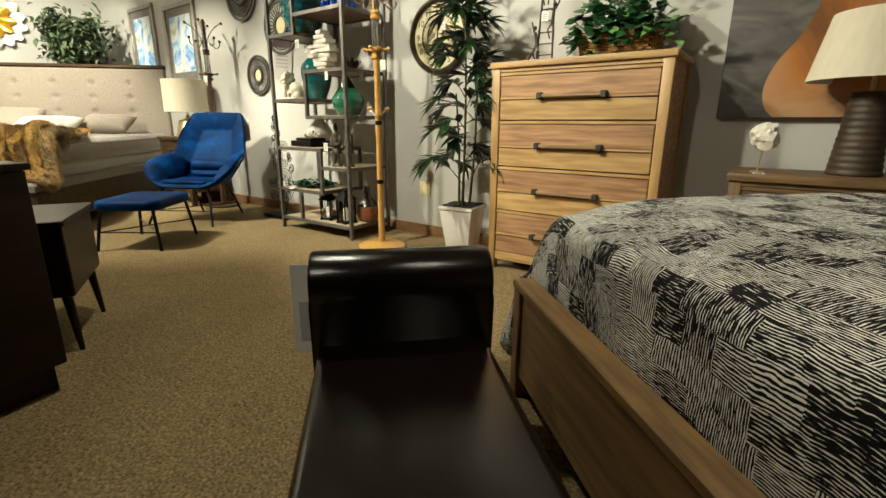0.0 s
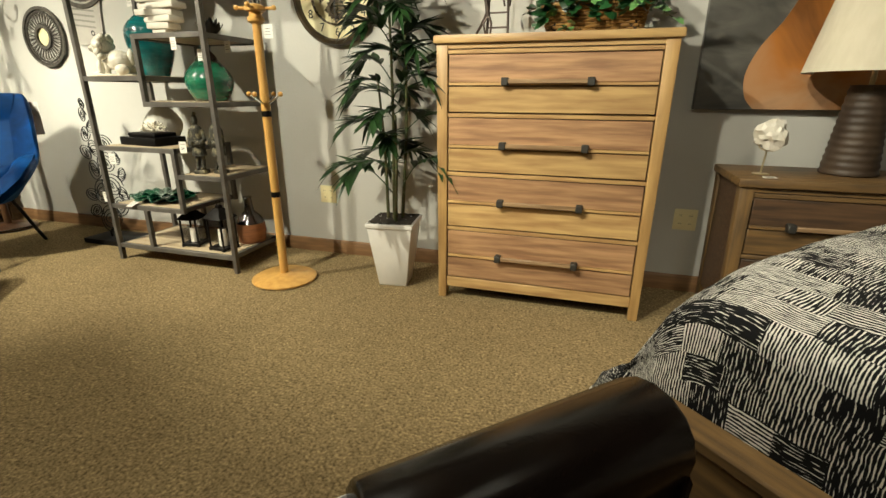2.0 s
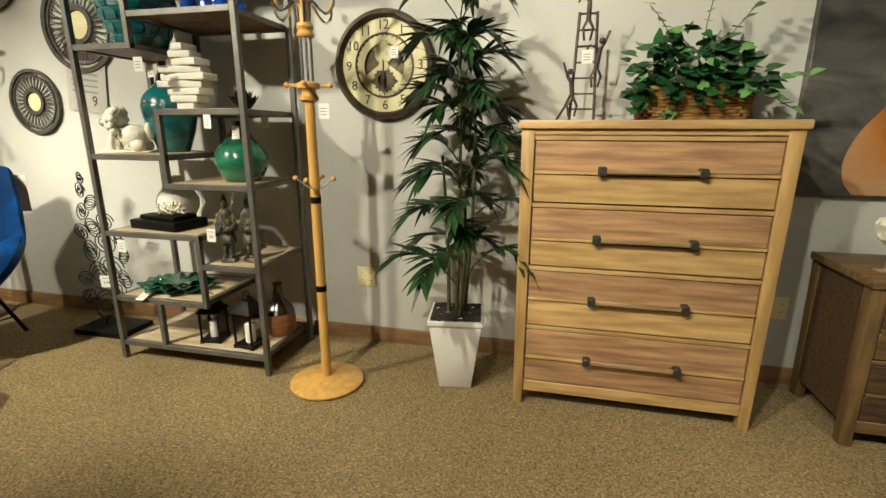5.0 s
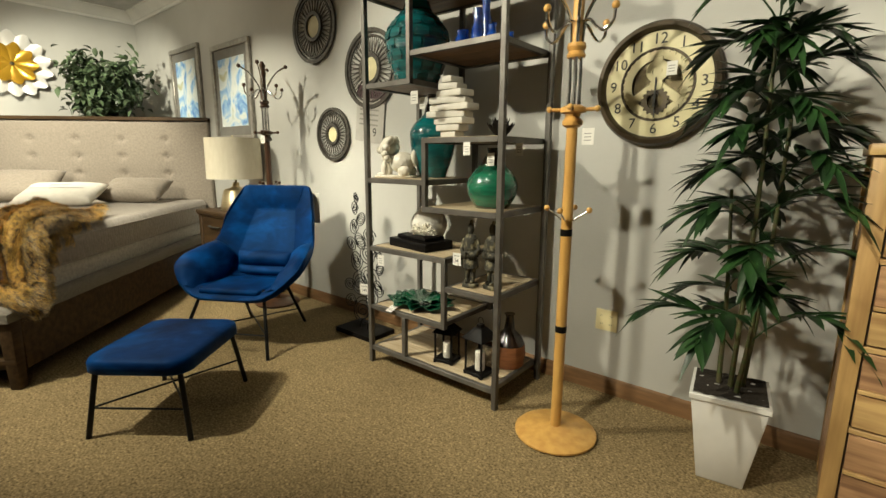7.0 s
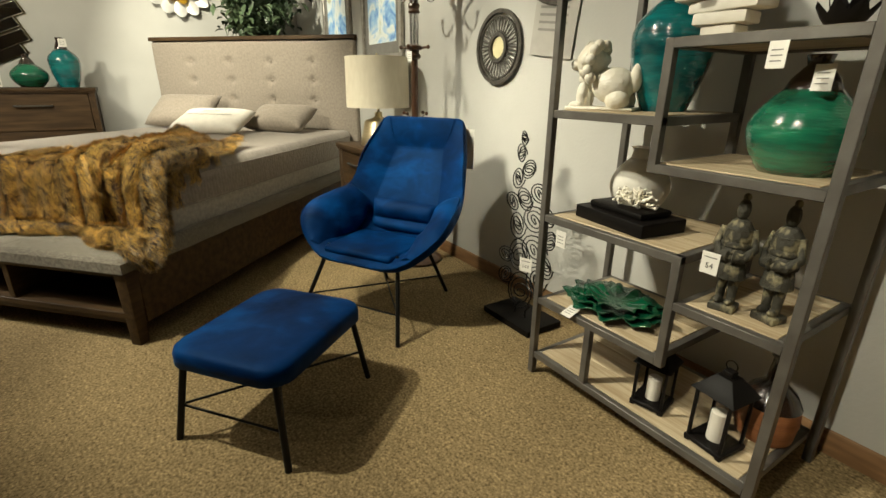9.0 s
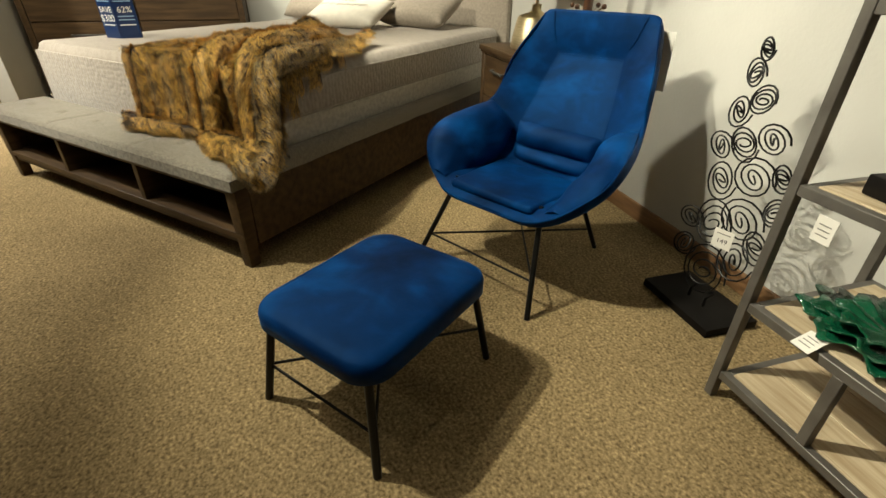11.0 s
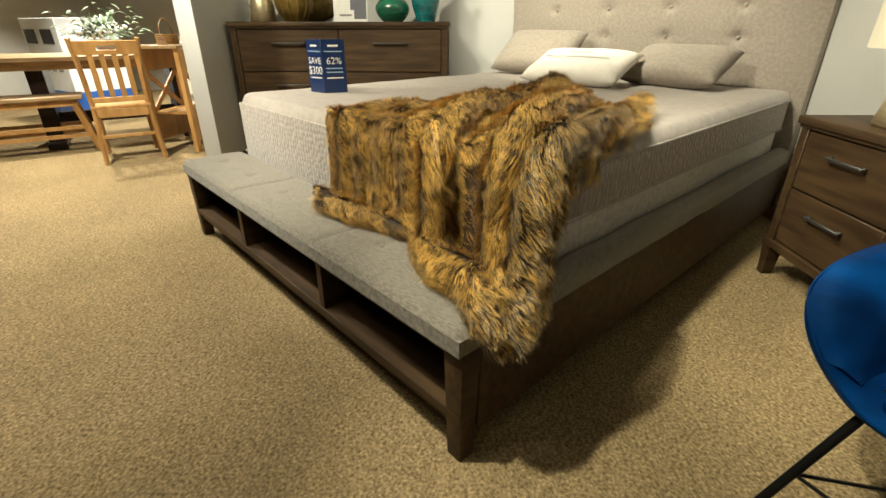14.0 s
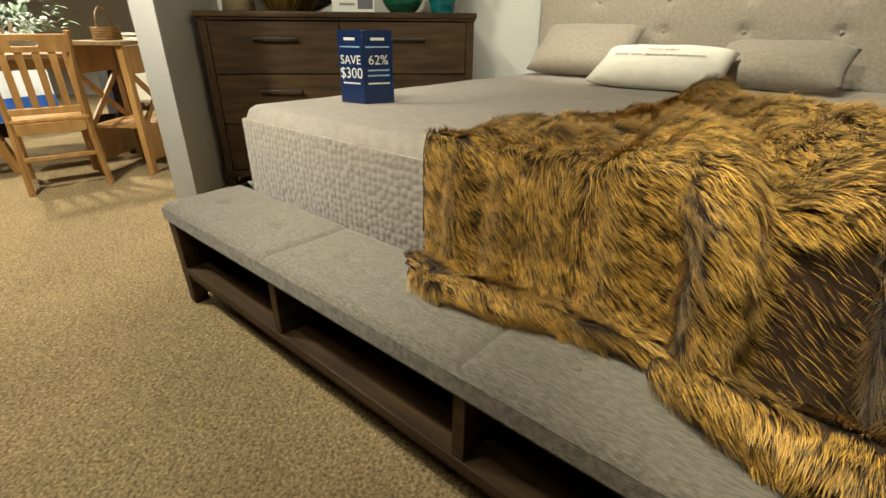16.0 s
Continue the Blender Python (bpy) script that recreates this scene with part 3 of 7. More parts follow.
for k in (1, 2):
    part("divider", box((W2 * k / 3 - 0.018, 0.004, 0.175), (W2 * k / 3 + 0.018, 0.31, ZB - 0.0255), 0.002), DARKWOOD, bed2)
for x in (0.0, W2 - 0.07):
    part("leg", hull([(x + 0.008, 0.005, 0), (x + 0.062, 0.005, 0), (x + 0.062, 0.06, 0), (x + 0.008, 0.06, 0)],
                     [(x, -0.003, ZB), (x + 0.07, -0.003, ZB), (x + 0.07, 0.07, ZB), (x, 0.07, ZB)], bevel=0.003), DARKWOOD, bed2)
for x in (0.003, W2 - 0.033):
    part("side_panel", box((x, 0.07, 0.10), (x + 0.03, 2.80, ZB - 0.001), 0.002), DARKWOOD_X, bed2)


def padded_rail(x0, x1):
    def fn(s, t):
        a = t * math.pi
        y = 0.33 + s * 2.46
        c = (x0 + x1) / 2
        return Vector((c - (x1 - x0) / 2 * math.cos(a) * (1 + 0.05 * rug(y, a, 0, 5)), y, ZB + 0.083 * math.sin(a) ** 0.5 + 0.006 * rug(y, a, 4, 6)))
    return grid(60, 12, fn)


part("padded_rail", padded_rail(0.0, 0.10), GREYCLOTH, bed2)
part("padded_rail", padded_rail(W2 - 0.10, W2), GREYCLOTH, bed2)
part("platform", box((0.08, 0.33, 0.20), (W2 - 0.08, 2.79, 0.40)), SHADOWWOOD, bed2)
HB0, HB1 = 2.80, 2.92
hbuttons = [(W2 * k / 5, z) for k in (1, 2, 3, 4) for z in (1.44, 1.26, 1.08)]
hbp = part("headboard", tufted((0.0, HB0, 0.30), (W2, HB1, 1.63), hbuttons, 0.022, 150, 80), TAUPE, bed2, "button-tufted taupe linen headboard")
for bx, bz in hbuttons:
    part("button", ball(0.012, (bx, HB0 + 0.017, bz), (1, 0.6, 1), u=10, v=6), TAUPE, hbp)
for x in (0.0, W2 - 0.05):
    part("headboard_post", box((x, HB1 + 0.001, 0), (x + 0.05, HB1 + 0.07, 1.63), 0.003), DARKWOOD, bed2)
part("headboard_cap", box((-0.008, HB0 - 0.012, 1.632), (W2 + 0.008, HB1 + 0.078, 1.668), 0.004), DARKWOOD_X, bed2)

QUILTED = mat("quilted_mattress_cloth", (0.33, 0.288, 0.245), 0.75, colour2=(0.27, 0.235, 0.20), scale=30, bump=0.15, bump_scale=150, sheen=0.25, spec=0.3)


def scallop(m):
    """Quilting in small scales as relief on the side bands."""
    n, ln = m.node_tree.nodes, m.node_tree.links
    vor = n.new("ShaderNodeTexVoronoi")
    vor.inputs["Scale"].default_value = 38
    vor.inputs["Randomness"].default_value = 0.55
    tc = n.new("ShaderNodeTexCoord")
    ln.new(tc.outputs["Object"], vor.inputs["Vector"])
    bp = n.new("ShaderNodeBump")
    bp.inputs["Strength"].default_value, bp.inputs["Distance"].default_value = 0.4, 0.016
    bp.invert = True
    ln.new(vor.outputs["Distance"], bp.inputs["Height"])
    ln.new(bp.outputs[0], n["Principled BSDF"].inputs["Normal"])
    return m


QUILTBAND = scallop(mat("quilted_side_band", (0.32, 0.278, 0.236), 0.75, colour2=(0.27, 0.235, 0.20), scale=30, sheen=0.25, spec=0.3))
MX0, MX1, MY0, MY1 = 0.10, W2 - 0.075, 0.335, 2.76
boxspring = solid("box_spring", box((MX0 + 0.02, MY0 + 0.02, 0.402), (MX1 - 0.02, MY1, 0.575), 0.02, seg=3), mat("pale_ticking", (0.54, 0.505, 0.44), 0.85, colour2=(0.42, 0.39, 0.34), scale=40, bump=0.2, bump_scale=200), "pale grey fabric box spring in the bed frame", "box spring", BED2)


def mattress_top():
    def fn(s, t):
        x, y = MX0 + s * (MX1 - MX0), MY0 + t * (MY1 - MY0)
        z = 0.80
        for q in (min(x - MX0, MX1 - x), y - MY0):
            if q < 0.05:
                z -= 0.05 * (1 - math.sqrt(max(0, 1 - (1 - q / 0.05) ** 2)))
        return Vector((x, y, z + 0.004 * rug(x, y, 0, 3) + 0.002 * rug(x, y, 3, 9)))
    return grid(100, 110, fn)


matt2 = thing("quilted_mattress", BED2, "taupe quilted mattress with scale-stitched sides", "mattress")
part("top_panel", mattress_top(), QUILTED, matt2, smooth=180)
part("side_band", box((MX0, MY0, 0.578), (MX1, MY1, 0.749), 0.012, seg=2), QUILTBAND, matt2)
part("front_panel", box((MX0 + 0.01, MY0 - 0.012, 0.430), (MX1 - 0.01, MY0 + 0.004, 0.752), 0.006, seg=2), QUILTBAND, matt2)
for z in (0.584, 0.745):
    part("piping", tube([(MX0 + 0.012, MY0 - 0.001, z), (MX1 - 0.012, MY0 - 0.001, z), (MX1 + 0.001, MY0 + 0.012, z), (MX1 + 0.001, MY1, z), (MX0 - 0.001, MY1, z), (MX0 - 0.001, MY0 + 0.012, z)], 0.006, 6, closed=True), QUILTED, matt2)


def pillow_mesh(w, h, d, seed):
    bm = bmesh.new()
    n = 22
    for side in (1, -1):
        def fn(s, t, side=side):
            x, y = (s - 0.5) * 2, (t - 0.5) * 2
            k = max(0.0, (1 - x ** 4) * (1 - y ** 4)) ** 0.45
            zz = side * d / 2 * k * (1 + 0.12 * rug(x + seed, y, side, 2.2))
            return Vector((x * w / 2 * (1 - 0.05 * (1 - y * y) * 1.0 * abs(x)), y * h / 2 * (1 - 0.07 * (1 - x * x) * abs(y)), zz))
        grid(n, n, fn, bm=bm)
    bmesh.ops.remove_doubles(bm, verts=bm.verts, dist=0.0004)
    return bm


def pillow(name, x, y, w, h, d, tilt, turn, material, label, seed, z=0.80):
    return solid(name, pillow_mesh(w, h, d, seed), material, label, "pillow", BED2 @ pose(x, y, z + h / 2 * math.sin(radians(tilt)) * 0.92 + d * 0.30, tilt, 0, turn), smooth=180)


PILLOWWHITE = mat("white_cotton", (0.74, 0.70, 0.62), 0.85, colour2=(0.68, 0.64, 0.57), scale=20, bump=0.2, bump_scale=120)
pillow("pillow", W2 - 1.75, 2.52, 0.66, 0.42, 0.17, 38, 4, TAUPE, "plump taupe pillow against the headboard", 1)
pillow("pillow", W2 - 0.66, 2.50, 0.62, 0.36, 0.17, 26, -3, TAUPE, "plump taupe pillow against the headboard", 5)
wp = pillow("slogan_pillow", W2 - 1.14, 2.16, 0.68, 0.38, 0.14, 22, 4, PILLOWWHITE, "white lumbar pillow printed with a dark slogan", 9)

# ---- blue velvet lounge chair and footstool ----
CHAIR = pose(-4.424, 2.801, 0, 0, 0, -150.2)
chair = thing("lounge_chair", CHAIR, "blue velvet bucket lounge chair on thin black metal legs", "armchair")
# each row of the shell: the inner panel's edge, two points across the wing, the rim
half_rows = [
    [(.15, .258, .358), (.19, .256, .358), (.245, .246, .366), (.287, .230, .388)],
    [(.19, .20, .400), (.235, .19, .405), (.305, .195, .425), (.375, .20, .452)],
    [(.21, .03, .40), (.25, .05, .41), (.345, .09, .46), (.448, .13, .532)],
    [(.22, -.11, .385), (.255, -.06, .40), (.36, -.02, .50), (.452, .03, .590)],
    [(.215, -.20, .40), (.245, -.175, .43), (.335, -.14, .55), (.425, -.10, .620)],
    [(.218, -.272, .569), (.255, -.268, .585), (.315, -.255, .615), (.376, -.250, .648)],
    [(.190, -.366, .72), (.235, -.357, .755), (.292, -.347, .80), (.345, -.338, .84)],
    [(.159, -.450, .868), (.205, -.438, .888), (.258, -.425, .915), (.312, -.412, .945)],
    [(.197, -.452, .95), (.225, -.450, .963), (.258, -.446, .975), (.294, -.454, .99)],
    [(.222, -.476, 1.050), (.240, -.478, 1.049), (.258, -.479, 1.045), (.274, -.479, 1.035)],
]
bm = bmesh.new()
vrows = []
for row in half_rows:
    ctr = Vector((0, row[0][1] - 0.006, row[0][2]))
    full = [Vector((-x, y, z)) for x, y, z in row[::-1]] + [ctr] + [Vector(q) for q in row]
    vrows.append([bm.verts.new(q) for q in full])
for a, b in zip(vrows, vrows[1:]):
    for i in range(8):
        bm.faces.new((a[i], a[i + 1], b[i + 1], b[i]))
crease = bm.edges.layers.float.new("crease_edge")
for r, row in enumerate(vrows):
    for i in (3, 5):
        if 4 <= r < len(vrows) - 1:
            bm.edges.get((row[i], vrows[r + 1][i]))[crease] = 0.9
    for i in range(8):
        if (r in (4, 7) and 3 <= i <= 4) or (r == 5):
            bm.edges.get((row[i], row[i + 1]))[crease] = 0.9 if 3 <= i <= 4 else 0.55
shell = part("shell", bm, VELVET, chair, smooth=180)
md = shell.modifiers.new("thick", "SOLIDIFY")
md.thickness, md.offset = 0.046, -1
md.edge_crease_outer = 0.55
md = shell.modifiers.new("round", "SUBSURF")
md.levels = md.render_levels = 3


def lumbar():
    """Two soft rolls between the seat and the back panel's lower seam."""
    def fn(s, t):
        x = (s - 0.5) * 2 * (0.205 + 0.012 * t)
        z = 0.405 + 0.172 * t
        edge = (1 - abs(2 * s - 1) ** 6) ** 0.5
        roll = 0.034 * abs(math.sin(math.pi * min(1, t / 0.40))) ** 0.6 if t < 0.40 else 0.040 * math.sin(math.pi * (t - 0.40) / 0.60) ** 0.6
        return Vector((x, -0.212 - 0.054 * t + roll * edge + 0.006 * rug(x, z, 0, 9), z))
    return grid(28, 28, fn)


part("lumbar_cushion", lumbar(), VELVET, chair, smooth=180)
ARM_RIM = [(.335, .212, .420), (.400, .178, .478), (.442, .125, .532), (.446, .03, .590), (.420, -.10, .621), (.374, -.246, .647)]
ARM_FOOT = [(.262, .205, .402), (.25, .10, .404), (.24, 0, .408), (.23, -.10, .415), (.224, -.175, .47), (.224, -.232, .555)]


def arm_pad(side):
    """The plump inside of one arm, from the rim down to the seat, pinched where it meets the back."""
    rim_, foot_ = curve_points(ARM_RIM, 6), curve_points(ARM_FOOT, 6)

    def fn(s, t):
        k = s * (len(rim_) - 1)
        i = min(len(rim_) - 2, int(k))
        a, b = rim_[i].lerp(rim_[i + 1], k - i), foot_[i].lerp(foot_[i + 1], k - i)
        puff = 0.062 * math.sin(math.pi * t ** 0.8) ** 0.75 * min(1.0, 0.15 + 2.4 * s) * min(1.0, (1 - s) * 7) ** 0.5
        p = a.lerp(b, t) + Vector((-0.62, 0.05, 0.78)) * (puff + 0.005 * rug(s * 3, t * 2, side, 2.0)) + Vector((0, 0, 0.004))
        return Vector((p.x * side, p.y, p.z))
    return grid(40, 20, fn)


for side in (-1, 1):
    part("arm_pad", arm_pad(side), VELVET, chair, smooth=180)
for side in (-1, 1):
    part("seam", tube(curve_points([(side * x, y + 0.002, z) for x, y, z in ((.218, -.272, .569), (.190, -.366, .72), (.159, -.450, .868), (.197, -.452, .95), (.222, -.472, 1.045))], 5), 0.0017, 6), VELVET, chair)
part("seam", tube([(-.158, -.449, .868), (0, -.454, .868), (.158, -.449, .868)], 0.0017, 6), VELVET, chair)


def pad(pts, thick, name, cz=0.02):
    bm = hull([Vector(p) for p in pts], [Vector(p) + Vector(thick) for p in pts], bevel=cz)
    return part(name, bm, VELVET, chair, smooth=180)


pad([(-.215, .225, .372), (.215, .225, .372), (.24, -.16, .366), (-.24, -.16, .366)], (0, 0, .042), "seat_cushion", 0.019)
part("seam", tube([(-.216, -.266, .574), (0, -.272, .572), (.216, -.266, .574)], 0.0022, 6), VELVET, chair)
edge = [(.270, -.478, 1.032), (.343, -.338, .838), (.373, -.250, .647), (.422, -.10, .619), (.448, .03, .588), (.444, .127, .531), (.372, .196, .452), (.285, .226, .387), (.18, .250, .358)]
part("piping", tube(curve_points([(-x, y, z) for x, y, z in edge] + [(0, .254, .354)] + edge[::-1], 4), 0.0045, 6), VELVET, chair)
part("price_card", box((-0.335, -0.50, 0.76), (-0.26, -0.497, 0.99)), mat("white_card", (0.78, 0.76, 0.70), 0.6), chair, "white card hanging behind the backrest")
feet = [Vector(q) for q in ((-.322, .335, 0), (-.225, -.38, 0), (.322, .335, 0), (.225, -.38, 0))]
tops = [Vector((-0.22, 0.16, 0.375)), Vector((-0.19, -0.17, 0.355)), Vector((0.22, 0.16, 0.375)), Vector((0.19, -0.17, 0.355))]
for f, t in zip(feet, tops):
    part("leg", tube([Vector((f.x, f.y, 0)), f.lerp(t, 0.9) + Vector((0, 0, 0.02)), t + Vector((0, 0, 0.03))], 0.0115, 10), BLACKMETAL, chair)
for i, j in ((0, 3), (2, 1), (0, 2)):
    part("cross_rod", tube([feet[i].lerp(tops[i], 0.36), feet[j].lerp(tops[j], 0.36)], 0.005, 6), BLACKMETAL, chair)

stool = thing("footstool", pose(-3.83, 2.073, 0, 0, 0, 38.5), "blue velvet footstool on thin black metal legs", "footstool")


def stool_top():
    bm = bmesh.new()
    ring = []
    for cx, cy, a0 in ((0.15, 0.20, 0), (-0.15, 0.20, 90), (-0.15, -0.20, 180), (0.15, -0.20, 270)):
        for k in range(9):
            a = radians(a0 + k * 90 / 8)
            ring.append((cx + 0.09 * math.cos(a), cy + 0.09 * math.sin(a)))
    levels = [(0.955, 0.305), (1.0, 0.315), (1.0, 0.352), (0.985, 0.366), (0.95, 0.375), (0.85, 0.381), (0.5, 0.386), (0.02, 0.388)]
    rings = [[bm.verts.new((x * k, y * k, z)) for x, y in ring] for k, z in levels]
    for a, b in zip(rings, rings[1:]):
        for i in range(len(ring)):
            bm.faces.new((a[i], a[(i + 1) % len(ring)], b[(i + 1) % len(ring)], b[i]))
    bm.faces.new(rings[0][::-1]), bm.faces.new(rings[-1])
    return bm


part("cushion", stool_top(), VELVET, stool, smooth=60)
sf = [Vector((sx * 0.235, sy * 0.285, 0)) for sx, sy in ((-1, -1), (1, -1), (1, 1), (-1, 1))]
for f in sf:
    t = Vector((f.x * 0.82, f.y * 0.86, 0.31))
    part("leg", tube([f, t], 0.0125, 10), BLACKMETAL, stool)
for i, j in ((0, 2), (1, 3)):
    part("cross_rod", tube([sf[i] * 0.93 + Vector((0, 0, 0.14)), sf[j] * 0.93 + Vector((0, 0, 0.14))], 0.005, 6), BLACKMETAL, stool)
part("cross_rod", tube([sf[0] * 0.93 + Vector((0, 0, 0.14)), sf[1] * 0.93 + Vector((0, 0, 0.14))], 0.005, 6), BLACKMETAL, stool)

# ---- etagere ----
BOARD = mat("whitewashed_board", (0.52, 0.43, 0.29), 0.55, colour2=(0.36, 0.27, 0.16), scale=4, stretch=(1, 14, 1), bump=0.15, bump_scale=60)
EX0, EX1, EY0, EY1 = -3.49, -2.545, 3.085, 3.56
shelf = thing("etagere", pose(EX0, EY0, 0), "open grey steel etagere with stepped pale wood shelves", "shelf unit")
ew, ed, b = EX1 - EX0, EY1 - EY0, 0.028
for x in (0, ew - b):
    for y in (0, ed - b):
        part("upright", box((x, y, 0), (x + b, y + b, 2.15), 0.002), STEEL, shelf)


def tier(x0, x1, z, material=BOARD):
    """One shelf: a steel frame with a board let into it."""
    f = part("shelf_frame", box((x0, 0.001, z - b), (x1, b - 0.001, z), 0.002), STEEL, shelf)
    box_bar = [((x0, ed - b + 0.001, z - b), (x1, ed - 0.001, z)), ((x0, b, z - b), (x0 + b * 0.9, ed - b, z)), ((x1 - b * 0.9, b, z - b), (x1, ed - b, z))]
    for lo, hi in box_bar:
        part("bar", box(lo, hi, 0.002), STEEL, f)
    n = 3
    for k in range(n):
        y0, y1 = b + (ed - 2 * b) * k / n, b + (ed - 2 * b) * (k + 1) / n
        part("board", box((x0 + b * 0.9, y0 + 0.001, z - 0.02), (x1 - b * 0.9, y1 - 0.001, z + 0.003), 0.0015), material, f)


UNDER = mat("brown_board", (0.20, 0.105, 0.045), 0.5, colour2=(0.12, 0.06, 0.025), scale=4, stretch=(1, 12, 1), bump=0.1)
xv = [v - EX0 for v in (-3.135, -3.03, -2.895, -3.19)]
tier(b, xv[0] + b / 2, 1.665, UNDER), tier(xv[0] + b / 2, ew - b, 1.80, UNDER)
tier(b, xv[1] + b / 2, 1.145, BOARD), tier(xv[1] - b / 2, ew - b, 1.362, BOARD), tier(xv[1] - b / 2, ew - b, 1.005, BOARD)
tier(b, xv[2] + b / 2, 0.742, BOARD), tier(xv[2] + b / 2, ew - b, 0.592, BOARD), tier(b, xv[2] - b / 2, 0.378, BOARD)
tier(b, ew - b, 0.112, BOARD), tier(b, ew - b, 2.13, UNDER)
for x, z0, z1 in ((xv[0], 1.637, 2.102), (xv[1], 0.977, 1.362), (xv[2], 0.35, 0.742), (xv[3], 0.112, 0.352)):
    for y in (0, ed - b):
        part("divider_post", box((x - b / 2, y + 0.0005, z0), (x + b / 2, y + b - 0.0005, z1), 0.002), STEEL, shelf)

# ---- grey-brown dresser and nightstand ----
def slab_pull(parent, x, z, y, w):
    h = part("handle", box((x - w / 2, y - 0.030, z - 0.007), (x + w / 2, y - 0.018, z + 0.007), 0.003), IRON, parent, "black bar handle")
    for s in (-1, 1):
        part("post", box((x + s * (w / 2 - 0.012) - 0.009, y - 0.0185, z - 0.008), (x + s * (w / 2 - 0.012) + 0.009, y - 0.001, z + 0.008), 0.002), IRON, h)


def dark_case(name, m, w, d, h, cols, rows, label, category, foot, pull_w):
    t = thing(name, m, label, category)
    p = 0.05
    for x in (0, w - p):
        for y in (0, d - p):
            part("post", box((x, y, 0), (x + p, y + p, h - 0.035), 0.003), DARKWOOD, t)
    part("top", box((-0.015, -0.018, h - 0.035), (w + 0.015, d, h), 0.005, seg=2), DARKWOOD_X, t)
    part("moulding", box((-0.006, -0.008, h - 0.05), (w + 0.006, d, h - 0.0352), 0.002), DARKWOOD_X, t)
    part("base_rail", box((-0.008, -0.010, foot), (w + 0.008, d, foot + 0.04), 0.004), DARKWOOD_X, t)
    for x in (0.008, w - 0.026):
        part("side_panel", box((x, p, foot + 0.04), (x + 0.018, d - p, h - 0.05)), DARKWOOD_X, t)
    part("case_back", box((p, d - 0.02, foot + 0.04), (w - p, d - 0.005, h - 0.05)), SHADOWWOOD, t)
    for x in (-0.004, w - p - 0.006):
        part("foot", hull([(x + 0.012, 0.0, 0), (x + p, 0.0, 0), (x + p, p, 0), (x + 0.012, p, 0)], [(x, -0.006, foot), (x + p + 0.01, -0.006, foot), (x + p + 0.01, p + 0.01, foot), (x, p + 0.01, foot)]), DARKWOOD, t)
    z0, z1 = foot + 0.045, h - 0.054
    rh, cw = (z1 - z0) / rows, (w - 2 * p) / cols
    part("carcass", box((p, 0.02, z0), (w - p, d - 0.021, z1)), SHADOWWOOD, t)
    for r in range(rows):
        for c in range(cols):
            x0, x1 = p + c * cw + 0.005, p + (c + 1) * cw - 0.005
            dr = part("drawer", box((x0, 0.003, z0 + r * rh + 0.004), (x1, 0.024, z0 + (r + 1) * rh - 0.004), 0.003), DARKWOOD_X, t)
            slab_pull(dr, (x0 + x1) / 2, z0 + (r + 0.68) * rh, 0.003, pull_w)
    return t


dark_case("dresser", pose(-7.85, -0.29, 0, 0, 0, 90), 1.78, 0.48, 1.18, 2, 3, "grey-brown wooden dresser with black bar handles", "dresser", 0.10, 0.28)
dark_case("nightstand", pose(-5.90, 3.14, 0), 0.64, 0.46, 0.78, 1, 2, "grey-brown two-drawer nightstand with black bar handles", "nightstand", 0.15, 0.20)

# ---- dark furniture by the aisle ----
slab = thing("dark_chest", pose(-1.73, 0.93, 0, 0, 0, -78), "espresso brown low chest with a smooth side", "chest")
part("body", box((0, -0.40, 0.10), (0.95, 0, 0.795), 0.008, seg=2), ESPRESSO, slab)
part("top", box((-0.012, -0.412, 0.795), (0.962, 0.012, 0.818), 0.005, seg=2), ESPRESSO, slab)
part("plinth", box((0.03, -0.38, 0), (0.92, -0.03, 0.10), 0.004), ESPRESSO, slab)
mid = thing("dark_nightstand", pose(-2.47, 1.30, 0, 0, 0, -28), "espresso nightstand on tapered splayed legs", "nightstand")
part("body", box((0.0, -0.44, 0.245), (0.50, 0, 0.545), 0.006), ESPRESSO, mid)
part("top", box((-0.01, -0.45, 0.545), (0.51, 0.01, 0.565), 0.004), ESPRESSO, mid)
for x, y, sx, sy in ((0.04, -0.04, -1, 1), (0.46, -0.04, 1, 1), (0.04, -0.40, -1, -1), (0.46, -0.40, 1, -1)):
    part("leg", lathe([(0.011, 0), (0.021, 0.25)], 12, m=Matrix.Translation((x + sx * 0.02, y + sy * 0.02, 0)) @ Matrix.Shear("XY", 4, (-sx * 0.08, -sy * 0.08))), ESPRESSO, mid)

